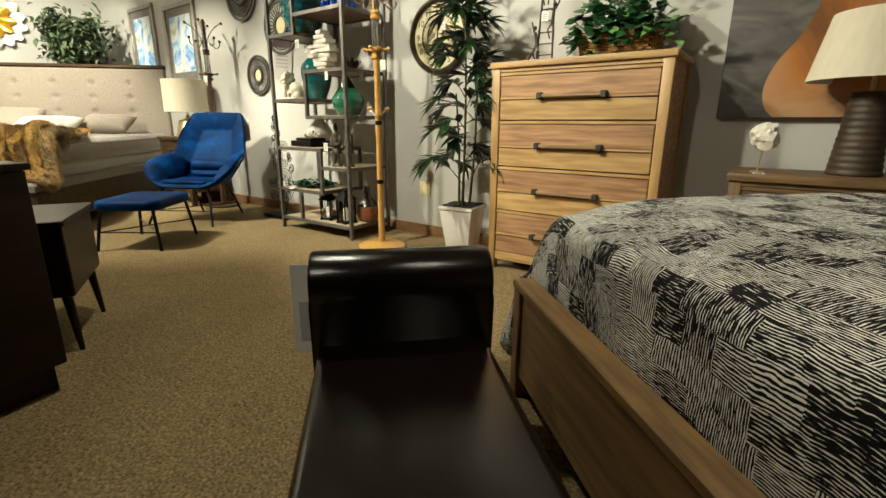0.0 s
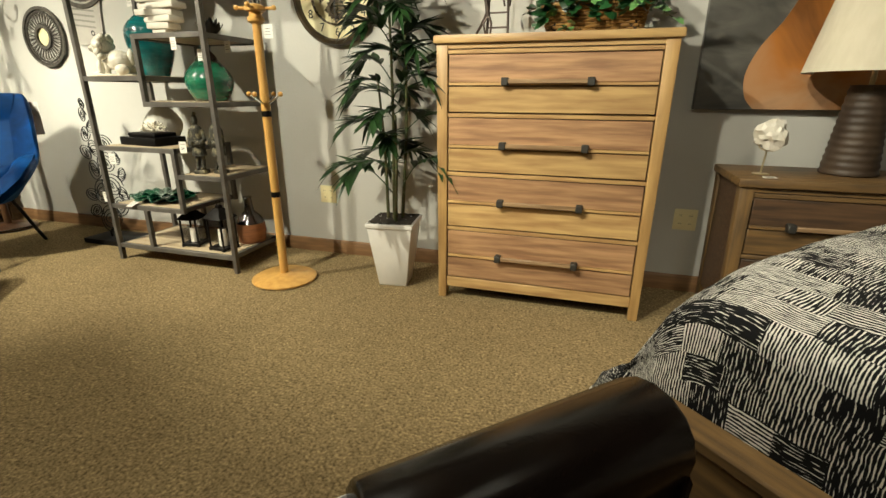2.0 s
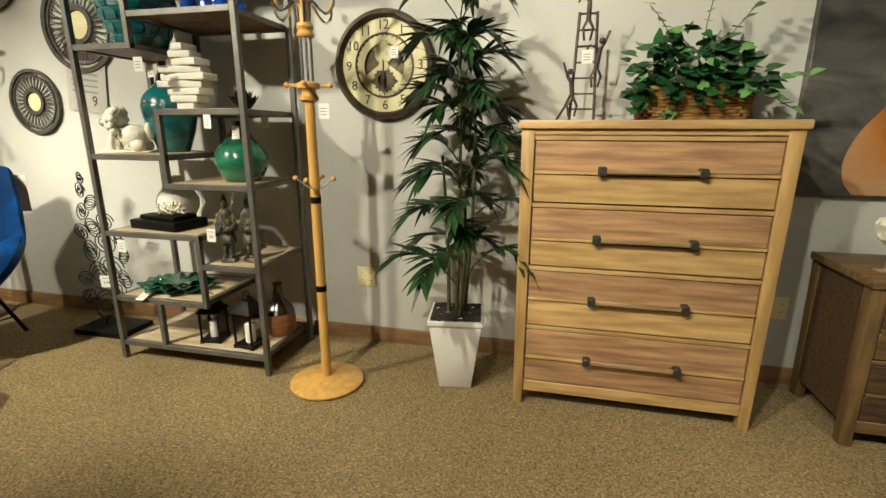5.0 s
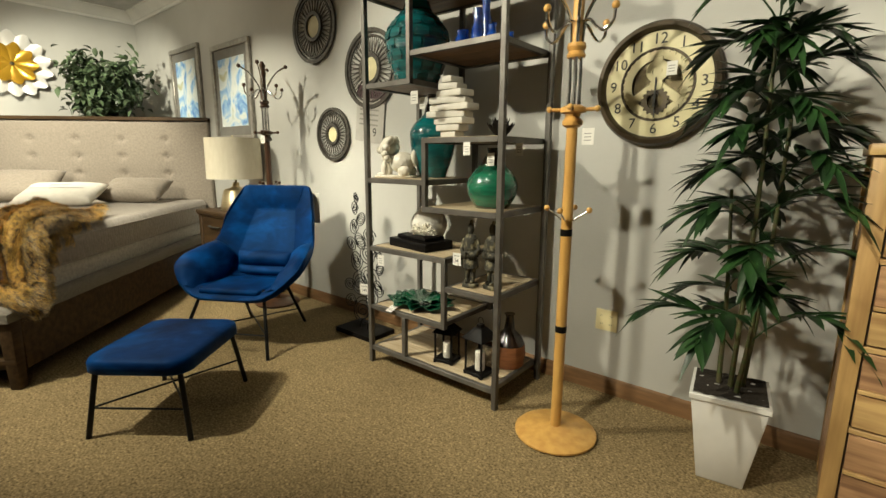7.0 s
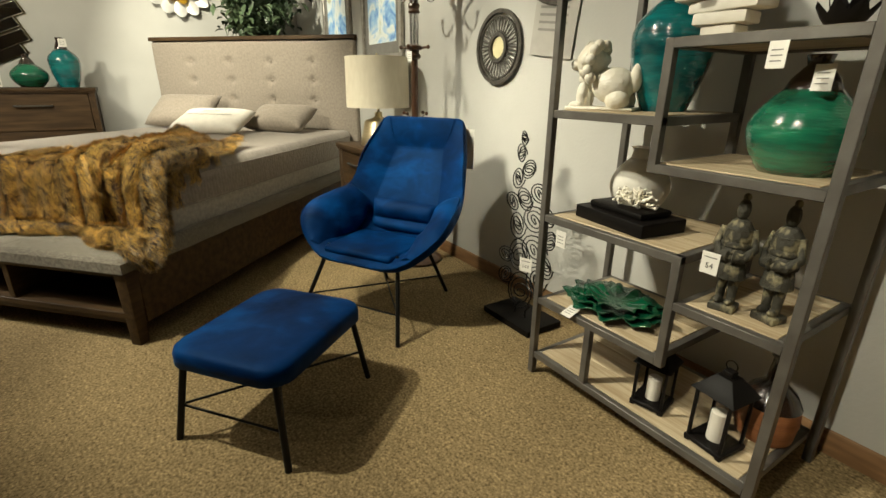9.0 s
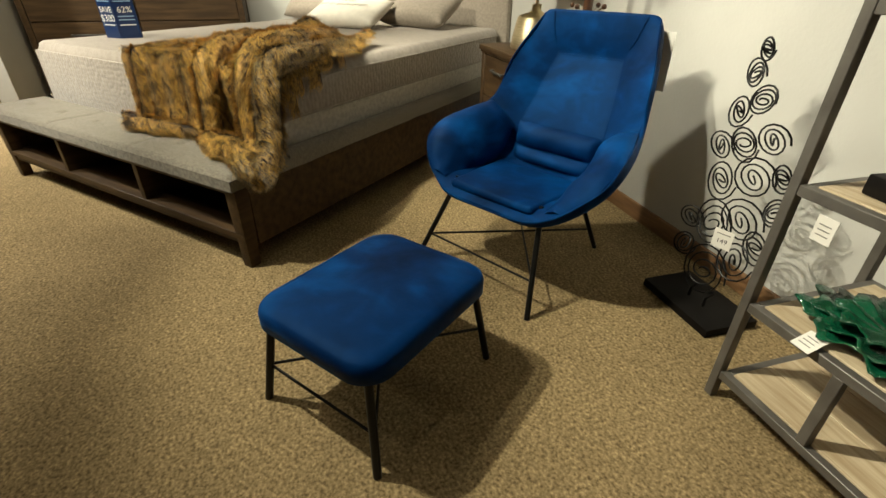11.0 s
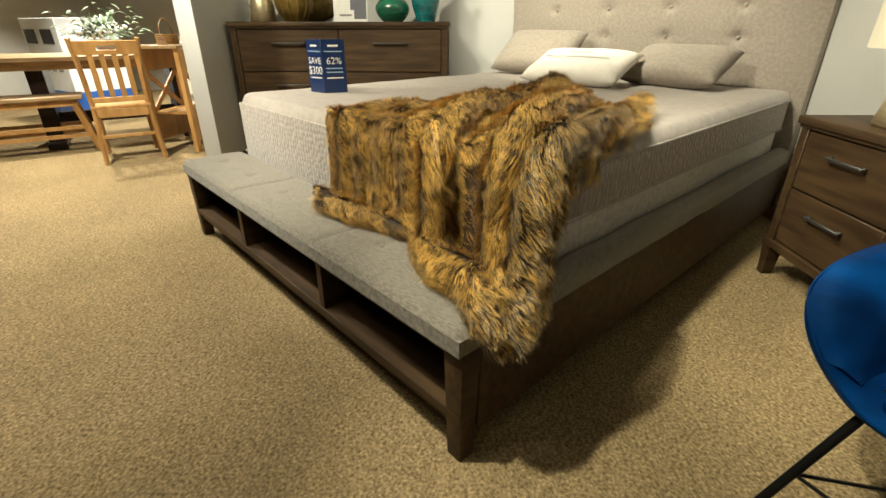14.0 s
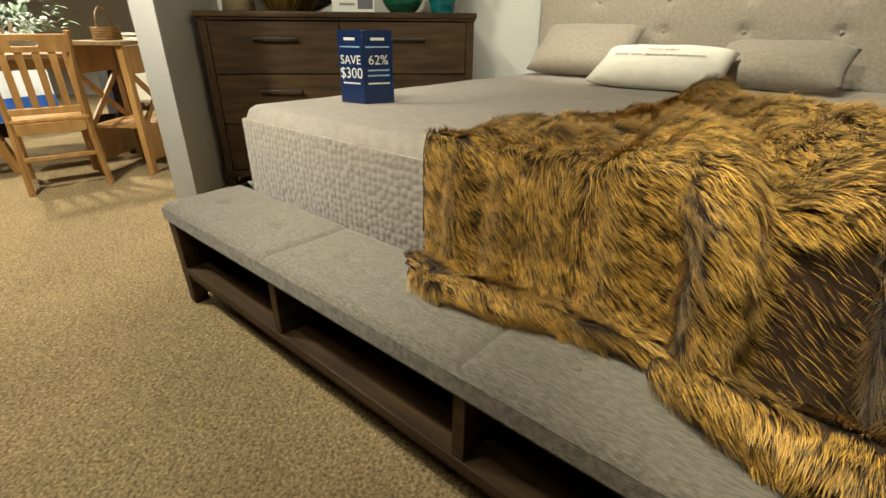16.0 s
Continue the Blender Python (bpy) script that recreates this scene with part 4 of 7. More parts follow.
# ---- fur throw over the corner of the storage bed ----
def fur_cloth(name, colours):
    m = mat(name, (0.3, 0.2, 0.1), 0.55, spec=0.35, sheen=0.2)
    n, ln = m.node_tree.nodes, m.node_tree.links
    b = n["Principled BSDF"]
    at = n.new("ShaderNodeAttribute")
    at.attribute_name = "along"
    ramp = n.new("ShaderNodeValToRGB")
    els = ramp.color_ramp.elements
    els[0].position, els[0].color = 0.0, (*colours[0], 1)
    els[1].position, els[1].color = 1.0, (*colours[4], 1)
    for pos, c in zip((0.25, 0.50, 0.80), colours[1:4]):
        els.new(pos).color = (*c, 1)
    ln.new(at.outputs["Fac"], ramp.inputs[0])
    geo = n.new("ShaderNodeNewGeometry")
    tc = n.new("ShaderNodeTexCoord")
    total = geo.outputs["Random Per Island"]
    for sc, wt in ((7.0, 0.6), (40.0, 1.5)):
        nz = n.new("ShaderNodeTexNoise")
        nz.inputs["Scale"].default_value, nz.inputs["Detail"].default_value = sc, 2
        ln.new(tc.outputs["Object"], nz.inputs["Vector"])
        ma = n.new("ShaderNodeMath")
        ma.operation = "MULTIPLY_ADD"
        ma.inputs[1].default_value = wt
        ln.new(nz.outputs["Fac"], ma.inputs[0])
        ln.new(total, ma.inputs[2])
        total = ma.outputs[0]
    mr = n.new("ShaderNodeMapRange")
    mr.inputs["From Min"].default_value, mr.inputs["From Max"].default_value = 1.05, 2.10
    mr.inputs["To Min"].default_value, mr.inputs["To Max"].default_value = 0.14, 1.25
    ln.new(total, mr.inputs["Value"])
    hs = n.new("ShaderNodeHueSaturation")
    ln.new(mr.outputs[0], hs.inputs["Value"])
    ln.new(ramp.outputs[0], hs.inputs["Color"])
    ln.new(hs.outputs[0], b.inputs["Base Color"])
    return m


# Five colours along each hair, darkest at the root, palest near the tip.
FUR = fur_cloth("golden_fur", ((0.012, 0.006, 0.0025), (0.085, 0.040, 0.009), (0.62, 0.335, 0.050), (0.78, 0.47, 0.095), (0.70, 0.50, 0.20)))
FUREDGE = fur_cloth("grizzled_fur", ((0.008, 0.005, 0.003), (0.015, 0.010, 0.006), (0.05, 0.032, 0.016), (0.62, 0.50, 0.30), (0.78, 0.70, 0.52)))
FURBASE = mat("fur_backing", (0.06, 0.028, 0.009), 0.9, colour2=(0.03, 0.014, 0.005), scale=14)
OUTLINE = [(1.12, 0.46), (1.13, 0.335), (1.10, 0.185), (0.98, 0.20), (0.82, 0.235), (0.62, 0.23), (0.50, 0.245), (0.40, 0.27), (0.12, 0.285), (0.05, 0.30), (0.05, 0.44), (0.07, 0.75), (0.10, 1.05), (0.18, 1.20), (0.28, 1.38), (0.42, 1.30), (0.54, 1.40), (0.72, 1.44), (0.86, 1.30), (0.95, 1.00), (1.08, 0.72)]
FOLDS = [  # polyline, height, width
    ([(0.72, 1.32), (0.62, 0.80), (0.50, 0.42)], 0.07, 0.075),
    ([(0.62, 1.28), (0.36, 0.75), (0.20, 0.42)], 0.08, 0.085),
    ([(0.28, 1.30), (0.18, 0.80)], 0.05, 0.07),
    ([(0.62, 0.75), (0.58, 0.36), (0.57, 0.24)], 0.024, 0.05),
    ([(0.78, 0.85), (0.71, 0.36), (0.74, 0.24)], 0.020, 0.06),
    ([(0.90, 0.80), (0.84, 0.36), (0.90, 0.22)], 0.022, 0.05),
    ([(1.02, 0.70), (0.98, 0.36), (1.02, 0.20)], 0.024, 0.05),
    ([(1.12, 0.21), (0.80, 0.25), (0.52, 0.26)], 0.035, 0.03),
]
ROLLS = [  # (a, b, z, radius) along each rolled fold; the first two are the throw's bound edge
    [(0.25, 1.16, 0.825, 0.022), (0.20, 0.95, 0.84, 0.040), (0.14, 0.70, 0.845, 0.046), (0.07, 0.46, 0.85, 0.052), (0.035, 0.33, 0.835, 0.055), (0.015, 0.265, 0.74, 0.054), (0.0, 0.235, 0.62, 0.052), (-0.02, 0.20, 0.525, 0.050), (-0.045, 0.14, 0.475, 0.046), (-0.06, 0.08, 0.425, 0.034)],
    [(0.10, 0.125, 0.487, 0.035), (0.04, 0.090, 0.488, 0.042), (-0.01, 0.070, 0.472, 0.042), (-0.045, 0.075, 0.435, 0.034), (-0.055, 0.085, 0.405, 0.018)],
    [(0.58, 1.36, 0.825, 0.04), (0.42, 1.02, 0.85, 0.060), (0.24, 0.62, 0.87, 0.072), (0.15, 0.38, 0.87, 0.070), (0.115, 0.275, 0.79, 0.062), (0.10, 0.245, 0.66, 0.056), (0.075, 0.215, 0.55, 0.052), (0.03, 0.165, 0.51, 0.048), (-0.01, 0.11, 0.49, 0.044)],
    [(0.66, 1.10, 0.835, 0.04), (0.53, 0.55, 0.86, 0.055), (0.43, 0.32, 0.835, 0.055), (0.385, 0.255, 0.73, 0.044), (0.38, 0.235, 0.60, 0.040), (0.36, 0.21, 0.525, 0.040), (0.33, 0.17, 0.50, 0.036)],
    [(0.43, 0.215, 0.485, 0.030), (0.34, 0.175, 0.505, 0.045), (0.24, 0.145, 0.508, 0.048), (0.13, 0.135, 0.512, 0.050), (0.06, 0.115, 0.505, 0.048), (0.0, 0.08, 0.485, 0.044)],
    [(1.08, 0.20, 0.475, 0.022), (0.95, 0.185, 0.49, 0.036), (0.80, 0.205, 0.492, 0.036), (0.62, 0.255, 0.492, 0.036), (0.46, 0.26, 0.492, 0.034), (0.37, 0.23, 0.487, 0.026)],
]


def seg_dist(p, a, b):
    ax, ay, bx, by = a[0], a[1], b[0], b[1]
    dx, dy = bx - ax, by - ay
    k = max(0, min(1, ((p[0] - ax) * dx + (p[1] - ay) * dy) / (dx * dx + dy * dy)))
    return math.hypot(p[0] - ax - k * dx, p[1] - ay - k * dy)


def inside_outline(a, b):
    hit = False
    for (x0, y0), (x1, y1) in zip(OUTLINE, OUTLINE[1:] + OUTLINE[:1]):
        if (y0 > b) != (y1 > b) and a < (x1 - x0) * (b - y0) / (y1 - y0) + x0:
            hit = not hit
    return hit


def fur_height(a, b):
    up = smooth01((b - 0.275) / 0.075) * smooth01((a - 0.015) / 0.07)
    z = 0.458 + up * (0.802 - 0.458)
    z -= 0.5 * max(0.0, -0.018 - b) * 2.2 + max(0.0, 0.0 - a) * 1.6 * (1 - up)
    z += 0.022
    for line, h, w in FOLDS:
        d = min(seg_dist((a, b), p, q) for p, q in zip(line, line[1:]))
        z += h * math.exp(-(d / w) ** 2)
    return z + 0.02 * rug(a, b, 0.3, 6.0) + 0.016 * rug(a, b, 2.0, 13.0)


step = 0.0125
na, nb = int(1.32 / step), int(1.55 / step)
bm = bmesh.new()
verts = {}
fur_faces = []


def fur_vert(i, j):
    if (i, j) not in verts:
        a, b = -0.08 + i * step, -0.08 + j * step
        steep = math.exp(-((b - 0.30) / 0.075) ** 2)
        push = sum(h * math.exp(-(min(seg_dist((a, b), p, q) for p, q in zip(line, line[1:])) / w) ** 2) for line, h, w in FOLDS)
        push *= 1 - 0.95 * math.exp(-((a - 0.29) / 0.09) ** 2)
        verts[i, j] = bm.verts.new((W2 - a, min(b, max(b - 0.03, 0.30)) - steep * 1.3 * push if b > 0.2 else b, fur_height(a, b)))
    return verts[i, j]


for i in range(na):
    for j in range(nb):
        a, b = -0.08 + (i + 0.5) * step, -0.08 + (j + 0.5) * step
        if inside_outline(a + 0.02 * rug(a, b, 1, 20), b + 0.02 * rug(a, b, 7, 20)):
            bm.faces.new((fur_vert(i, j), fur_vert(i + 1, j), fur_vert(i + 1, j + 1), fur_vert(i, j + 1)))
bmesh.ops.recalc_face_normals(bm, faces=bm.faces)
if sum(f.normal.z for f in bm.faces) < 0:
    bmesh.ops.reverse_faces(bm, faces=bm.faces)


def fur_roll(bm, pts, segs=16):
    """A soft rolled fold swept along points with their own radii."""
    path = curve_points([Vector((W2 - a, b, z)) for a, b, z, r in pts], 6)
    radii = [q[3] for q in pts]
    rings = []
    for k, c in enumerate(path):
        s = k / (len(path) - 1) * (len(pts) - 1)
        i = min(len(pts) - 2, int(s))
        r = radii[i] + (radii[i + 1] - radii[i]) * (s - i)
        t = (path[min(k + 1, len(path) - 1)] - path[max(k - 1, 0)]).normalized()
        u = t.cross(Vector((0.3, 0.2, 1))).normalized()
        v = t.cross(u)
        row = []
        for q in range(segs):
            ang = q * math.tau / segs
            rr = r * (1 + 0.25 * rug(math.cos(ang) + c.x * 4, math.sin(ang) + c.y * 4 + c.z * 3, 3.0, 1.7))
            row.append(bm.verts.new(c + (u * math.cos(ang) + v * math.sin(ang)) * rr))
        rings.append(row)
    for x, y in zip(rings, rings[1:]):
        for q in range(segs):
            bm.faces.new((x[q], x[(q + 1) % segs], y[(q + 1) % segs], y[q]))


roll_bm = bmesh.new()
for line in ROLLS:
    fur_roll(roll_bm, line)
bmesh.ops.recalc_face_normals(roll_bm, faces=roll_bm.faces)
bound_faces = sum((len(line) - 1) * 6 * 16 for line in ROLLS[:2])
fur_cells = [(f.calc_center_median(), f.normal.copy(), f.calc_area(), [v.co.copy() for v in f.verts], src_bm is roll_bm and k < bound_faces) for src_bm in (bm, roll_bm) for k, f in enumerate(src_bm.faces)]
throw = thing("fur_throw", BED2, "golden brown faux fur throw draped over the bed corner", "throw")
part("backing", bm, FURBASE, throw, smooth=180)
part("rolled_fold", roll_bm, FURBASE, throw, smooth=180)
rng = random.Random(4)
fv, ff, along, coat = [], [], [], []
density = 270000 / sum(c[2] for c in fur_cells)
for c, nrm, area, co, bound in fur_cells:
    k = area * density
    count = int(k) + (rng.random() < k - int(k))
    a, b = W2 - c.x, c.y
    if 0.15 < a < 0.32 and b < 0.345 and c.y > 0.27 and c.z < 0.78:
        count = int(count * 0.08)
    swirl = rug(a, b, 4.0, 4.5) * 3.4
    flow = Vector((math.cos(swirl) * 0.8 + 0.35, -0.45 + 0.6 * math.sin(swirl), -0.35))
    flow -= nrm * flow.dot(nrm)
    flow.normalize()
    for _ in range(count):
        u, v = rng.random(), rng.random()
        root = co[0].lerp(co[1], u).lerp(co[3].lerp(co[2], u), v)
        clump = noise.noise_vector(root * 30) * 0.5
        d = (flow + clump + Vector((rng.uniform(-.16, .16), rng.uniform(-.16, .16), rng.uniform(-.14, .18)))).normalized()
        length = rng.uniform(0.026, 0.056)
        lift = rng.uniform(0.15, 0.48)
        side = d.cross(nrm).normalized() * rng.uniform(0.0004, 0.0010)
        mid = root + (d * 0.5 + nrm * lift * 0.62) * length
        tip = root + (d * 1.0 + nrm * lift * 0.75 + Vector((0, 0, -0.12))) * length
        o = len(fv)
        fv += [root - side, root + side, mid + side * 0.9, mid - side * 0.9, tip]
        ff += [(o, o + 1, o + 2, o + 3), (o + 3, o + 2, o + 4)]
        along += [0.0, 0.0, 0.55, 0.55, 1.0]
        coat += [1 if bound and rng.random() < 0.4 else 0] * 2
me = bpy.data.meshes.new("fur")
me.from_pydata(fv, [], ff)
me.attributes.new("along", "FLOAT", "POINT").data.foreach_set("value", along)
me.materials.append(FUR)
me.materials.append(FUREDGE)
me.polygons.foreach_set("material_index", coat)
pile = new("pile", me)
pile.parent = throw
tagged(pile, "long golden hairs, dark at the root and pale at the tip", kind="stuff")

# ---- text ----
def text_mesh(body, size, depth=0.0, align="CENTER"):
    cu = bpy.data.curves.new("text", "FONT")
    cu.body, cu.size, cu.extrude, cu.align_x, cu.align_y = body, size, depth, align, "CENTER"
    cu.resolution_u = 3
    tmp = bpy.data.objects.new("text", cu)
    scene.collection.objects.link(tmp)
    me = bpy.data.meshes.new_from_object(tmp.evaluated_get(bpy.context.evaluated_depsgraph_get()))
    bpy.data.objects.remove(tmp)
    bpy.data.curves.remove(cu)
    return me


def lettering(name, body, size, material, parent, m, depth=0.0):
    me = text_mesh(body, size, depth)
    me.materials.clear()
    me.materials.append(material)
    ob = new(name, me)
    ob.parent = parent
    ob.matrix_basis = m
    return ob


PAPER = mat("white_card", (0.75, 0.73, 0.68), 0.6, colour2=(0.70, 0.68, 0.63), scale=20)
INK = mat("black_ink", (0.02, 0.02, 0.02), 0.6)
GREYINK = mat("grey_ink", (0.25, 0.24, 0.22), 0.7)


def price_tag(m, w=0.05, h=0.065, word="", label="small white paper price tag"):
    """A card facing local -y, hung from its top edge."""
    t = thing("price_tag", m, label, "price tag", "price tags")
    part("card", box((-w / 2, -0.001, -h), (w / 2, 0.001, 0), 0.0004), PAPER, t)
    if word:
        lettering("price", word, h * 0.36, INK, t, pose(0, -0.0018, -h * 0.62, 90, 0, 0))
        part("print_line", box((-w * 0.35, -0.0017, -h * 0.25), (w * 0.35, -0.0012, -h * 0.2)), GREYINK, t)
    else:
        for k in (0.3, 0.5, 0.7):
            part("print_line", box((-w * 0.32, -0.0017, -h * k - 0.003), (w * 0.28, -0.0012, -h * k)), GREYINK, t)
    return t


# ---- glazes ----
def glaze(name, c1, c2, rough=0.12, scale=5.0, bump=0.25, bump_scale=18, stretch=(1, 1, 5)):
    return mat(name, c1, rough, colour2=c2, scale=scale, stretch=stretch, bump=bump, bump_scale=bump_scale, coat=0.6, spec=0.6)


GREEN = glaze("green_glaze", (0.014, 0.17, 0.09), (0.006, 0.06, 0.036), bump=0.6)
TEAL = glaze("teal_glaze", (0.006, 0.18, 0.19), (0.003, 0.06, 0.07), bump=0.5)
BROWNNECK = glaze("dark_brown_glaze", (0.03, 0.016, 0.010), (0.015, 0.008, 0.006), 0.2)
BLUEGLASS = glaze("cobalt_glass", (0.004, 0.06, 0.36), (0.002, 0.02, 0.16), 0.06, 6, 0.1)
IVORY = mat("ivory_ceramic", (0.86, 0.82, 0.72), 0.4, colour2=(0.76, 0.71, 0.59), scale=18, bump=0.5, bump_scale=60)
PLASTER = mat("white_stone", (0.72, 0.69, 0.62), 0.6, colour2=(0.60, 0.57, 0.50), scale=9, bump=0.25, bump_scale=50)
BLACK = mat("black_lacquer", (0.006, 0.005, 0.0045), 0.5, bump=0.05, spec=0.12)
GOLD = mat("brushed_champagne_metal", (0.62, 0.52, 0.33), 0.35, metal=0.85, colour2=(0.50, 0.41, 0.25), scale=20, stretch=(1, 1, 10), bump=0.08)
CHROME = mat("chrome", (0.75, 0.75, 0.75), 0.12, metal=1.0, colour2=(0.68, 0.68, 0.68))
BRONZE = mat("dark_bronze", (0.06, 0.045, 0.025), 0.4, metal=0.7, colour2=(0.10, 0.08, 0.04), scale=30, bump=0.2)


def vase(name, m, body, neck, material, label, neck_material=None, segs=36):
    t = thing(name, m, label, "vase")
    part("body", lathe(body, segs), material, t, smooth=60)
    if neck:
        part("neck", lathe(neck, segs), neck_material or BROWNNECK, t, smooth=60)
    return t


def arc_profile(r0, rmax, r1, h, n=14, belly=0.5):
    """A bellied outline from r0 at the foot through rmax to r1 at the shoulder."""
    out = []
    for k in range(n + 1):
        s = k / n
        if s < belly:
            q = s / belly
            r = r0 + (rmax - r0) * math.sin(q * math.pi / 2)
        else:
            q = (s - belly) / (1 - belly)
            r = r1 + (rmax - r1) * math.cos(q * math.pi / 2)
        out.append((r, s * h))
    return out


def necked(z, r, r2, h):
    return [(r, z - 0.002), (r * 0.7 + r2 * 0.3, z + h * 0.3), (r2, z + h * 0.7), (r2 * 1.25, z + h)]


# things on the etagere
vase("green_round_vase", pose(-2.725, 3.28, 1.008), arc_profile(0.085, 0.132, 0.062, 0.222, belly=0.5), necked(0.219, 0.066, 0.026, 0.085), GREEN, "round ribbed green glazed vase with a dark neck")
vase("tall_teal_vase", pose(-3.20, 3.36, 1.148), arc_profile(0.075, 0.135, 0.05, 0.36, belly=0.68), necked(0.357, 0.052, 0.028, 0.11), TEAL, "tall teal glazed jar with a dark neck")
big = vase("mosaic_vase", pose(-3.29, 3.33, 1.668), arc_profile(0.11, 0.178, 0.08, 0.40, belly=0.62), [(0.086, 0.397), (0.07, 0.44), (0.085, 0.452)], TEAL, "large turquoise vase with a dark block pattern", TEAL)
for r in range(7):
    for k in range(14):
        s = (r + 0.5) / 7
        prof = arc_profile(0.11, 0.178, 0.08, 0.40, 28, 0.62)
        q = prof[int(s * 28)]
        a = (k + 0.5 * (r % 2)) * math.tau / 14
        ob = part("tile", box((-q[0] * 0.20, -0.004, -0.024), (q[0] * 0.20, -0.0005, 0.024), 0.0015), TEAL, big)
        q2 = prof[int(s * 28) + 1]
        ob.matrix_basis = Matrix.Rotation(a, 4, "Z") @ Matrix.Translation((0, q[0] + 0.003, q[1])) @ Matrix.Rotation(math.atan2(q[0] - q2[0], q2[1] - q[1]), 4, "X")
bt = thing("cobalt_vase", pose(-2.83, 3.30, 1.803), "cluster of cobalt blue glass tubes fused as one vase", "vase")
for k in range(9):
    a, rr = k * 2.4, 0.022 + 0.012 * k
    h = (0.26, 0.20, 0.16, 0.12, 0.10, 0.09, 0.07, 0.08, 0.06)[k]
    bm = lathe([(0.022, 0), (0.034, 0.012), (0.030, h * 0.5), (0.020, h * 0.7), (0.022, h)], 16)
    ob = part("tube", bm, BLUEGLASS, bt)
    ob.matrix_basis = pose(1.35 * rr * math.cos(a), 0.8 * rr * math.sin(a), 0)
slabs = thing("stacked_sculpture", pose(-2.985, 3.27, 1.365), "white stone slabs stacked askew on a small foot", "sculpture")
part("foot", box((-0.05, -0.04, 0), (0.05, 0.04, 0.035), 0.004), PLASTER, slabs)
for k, (w, dx, turn) in enumerate(((0.15, 0.0, 4), (0.21, 0.01, -6), (0.24, -0.02, 8), (0.27, 0.01, -4), (0.22, -0.01, 10), (0.19, 0.015, -8), (0.12, 0.0, 5), (0.07, 0.0, -5))):
    ob = part("slab", box((-w / 2, -0.05, 0.001), (w / 2, 0.05, 0.034), 0.006, seg=2), PLASTER, slabs)
    ob.matrix_basis = pose(dx, 0, 0.036 + k * 0.035, 0, 0, turn)
lotus = thing("lotus_bowl", pose(-2.715, 3.33, 1.365), "black metal lotus flower bowl", "bowl")
for ring, (cnt, rad, hh) in enumerate(((8, 0.055, 0.06), (6, 0.035, 0.085))):
    for k in range(cnt):
        def fn(s, t, rad=rad, hh=hh):
            w = 0.026 * math.sin(math.pi * min(1, s * 0.9 + 0.08))
            return Vector((rad * (0.3 + s), (t - 0.5) * 2 * w, 0.004 + hh * s ** 1.6 + 0.01 * (2 * t - 1) ** 2))
        ob = part("petal", grid(6, 4, fn), BLACK, lotus, smooth=180)
        ob.matrix_basis = pose(0, 0, 0, 0, 0, k * 360 / cnt + ring * 20)
part("cup", lathe([(0.03, 0), (0.035, 0.02)], 16), BLACK, lotus)


def lion_shape():
    bm = ball(0.062, (0.03, 0, 0.085), (1.25, 0.95, 1.0))
    ball(0.058, (-0.055, 0, 0.165), (0.95, 1, 1), bm=bm)
    for k in range(26):
        a = k * 2.399
        z = 0.16 + 0.055 * math.cos(k * 0.7)
        ball(0.021, (-0.045 + 0.045 * math.cos(a) * 0.7, 0.055 * math.sin(a), z), bm=bm, u=8, v=6)
    ball(0.028, (-0.105, 0, 0.155), (1, 1.2, 0.8), bm=bm)
    for y in (-0.03, 0.03):
        ball(0.024, (-0.07, y, 0.05), (0.9, 0.9, 2.0), bm=bm, u=10, v=8)
        ball(0.026, (-0.085, y, 0.016), (1.3, 1, 0.6), bm=bm, u=10, v=6)
        ball(0.035, (0.06, y * 1.3, 0.035), (1.2, 0.9, 0.98), bm=bm, u=10, v=8)
    ball(0.03, (0.105, 0, 0.11), (0.7, 0.8, 1.6), bm=bm)
    box((-0.125, -0.055, 0), (0.12, 0.055, 0.012), 0.003, bm=bm)
    return bm


solid("lion_figure", lion_shape(), IVORY, "ivory ceramic seated guardian lion", "figurine", pose(-3.34, 3.21, 1.148, 0, 0, 20), smooth=60)
bb = thing("black_box", pose(-3.20, 3.25, 0.745, 0, 0, -8), "black lidded box topped with white coral", "box")
part("body", box((-0.168, -0.105, 0), (0.168, 0.105, 0.050), 0.006, seg=2), BLACK, bb)
part("lid", box((-0.128, -0.075, 0.051), (0.128, 0.075, 0.074), 0.008, seg=2), BLACK, bb)
rng = random.Random(3)
for k in range(64):
    a, e = rng.uniform(0, math.tau), rng.uniform(0.1, 1.3)
    d = Vector((math.cos(a) * math.cos(e) * 1.4, math.sin(a) * math.cos(e) * 0.9, math.sin(e)))
    q = Vector((0.02, 0, 0.072)) + d * rng.uniform(0.045, 0.075)
    bm = tube([(0.02, 0, 0.073), q], 0.005, 6, taper=0.7)
    ball(0.0075, q, (1, 1, 0.8), bm=bm, u=7, v=5)
    part("coral_branch", bm, IVORY, bb, "pale coral branch" if k == 0 else "")
vase("white_gourd_vase", pose(-3.30, 3.44, 0.745), arc_profile(0.065, 0.115, 0.045, 0.22, belly=0.5), [(0.046, 0.218), (0.04, 0.25), (0.05, 0.26)], PLASTER, "round matt white ceramic vase", PLASTER)


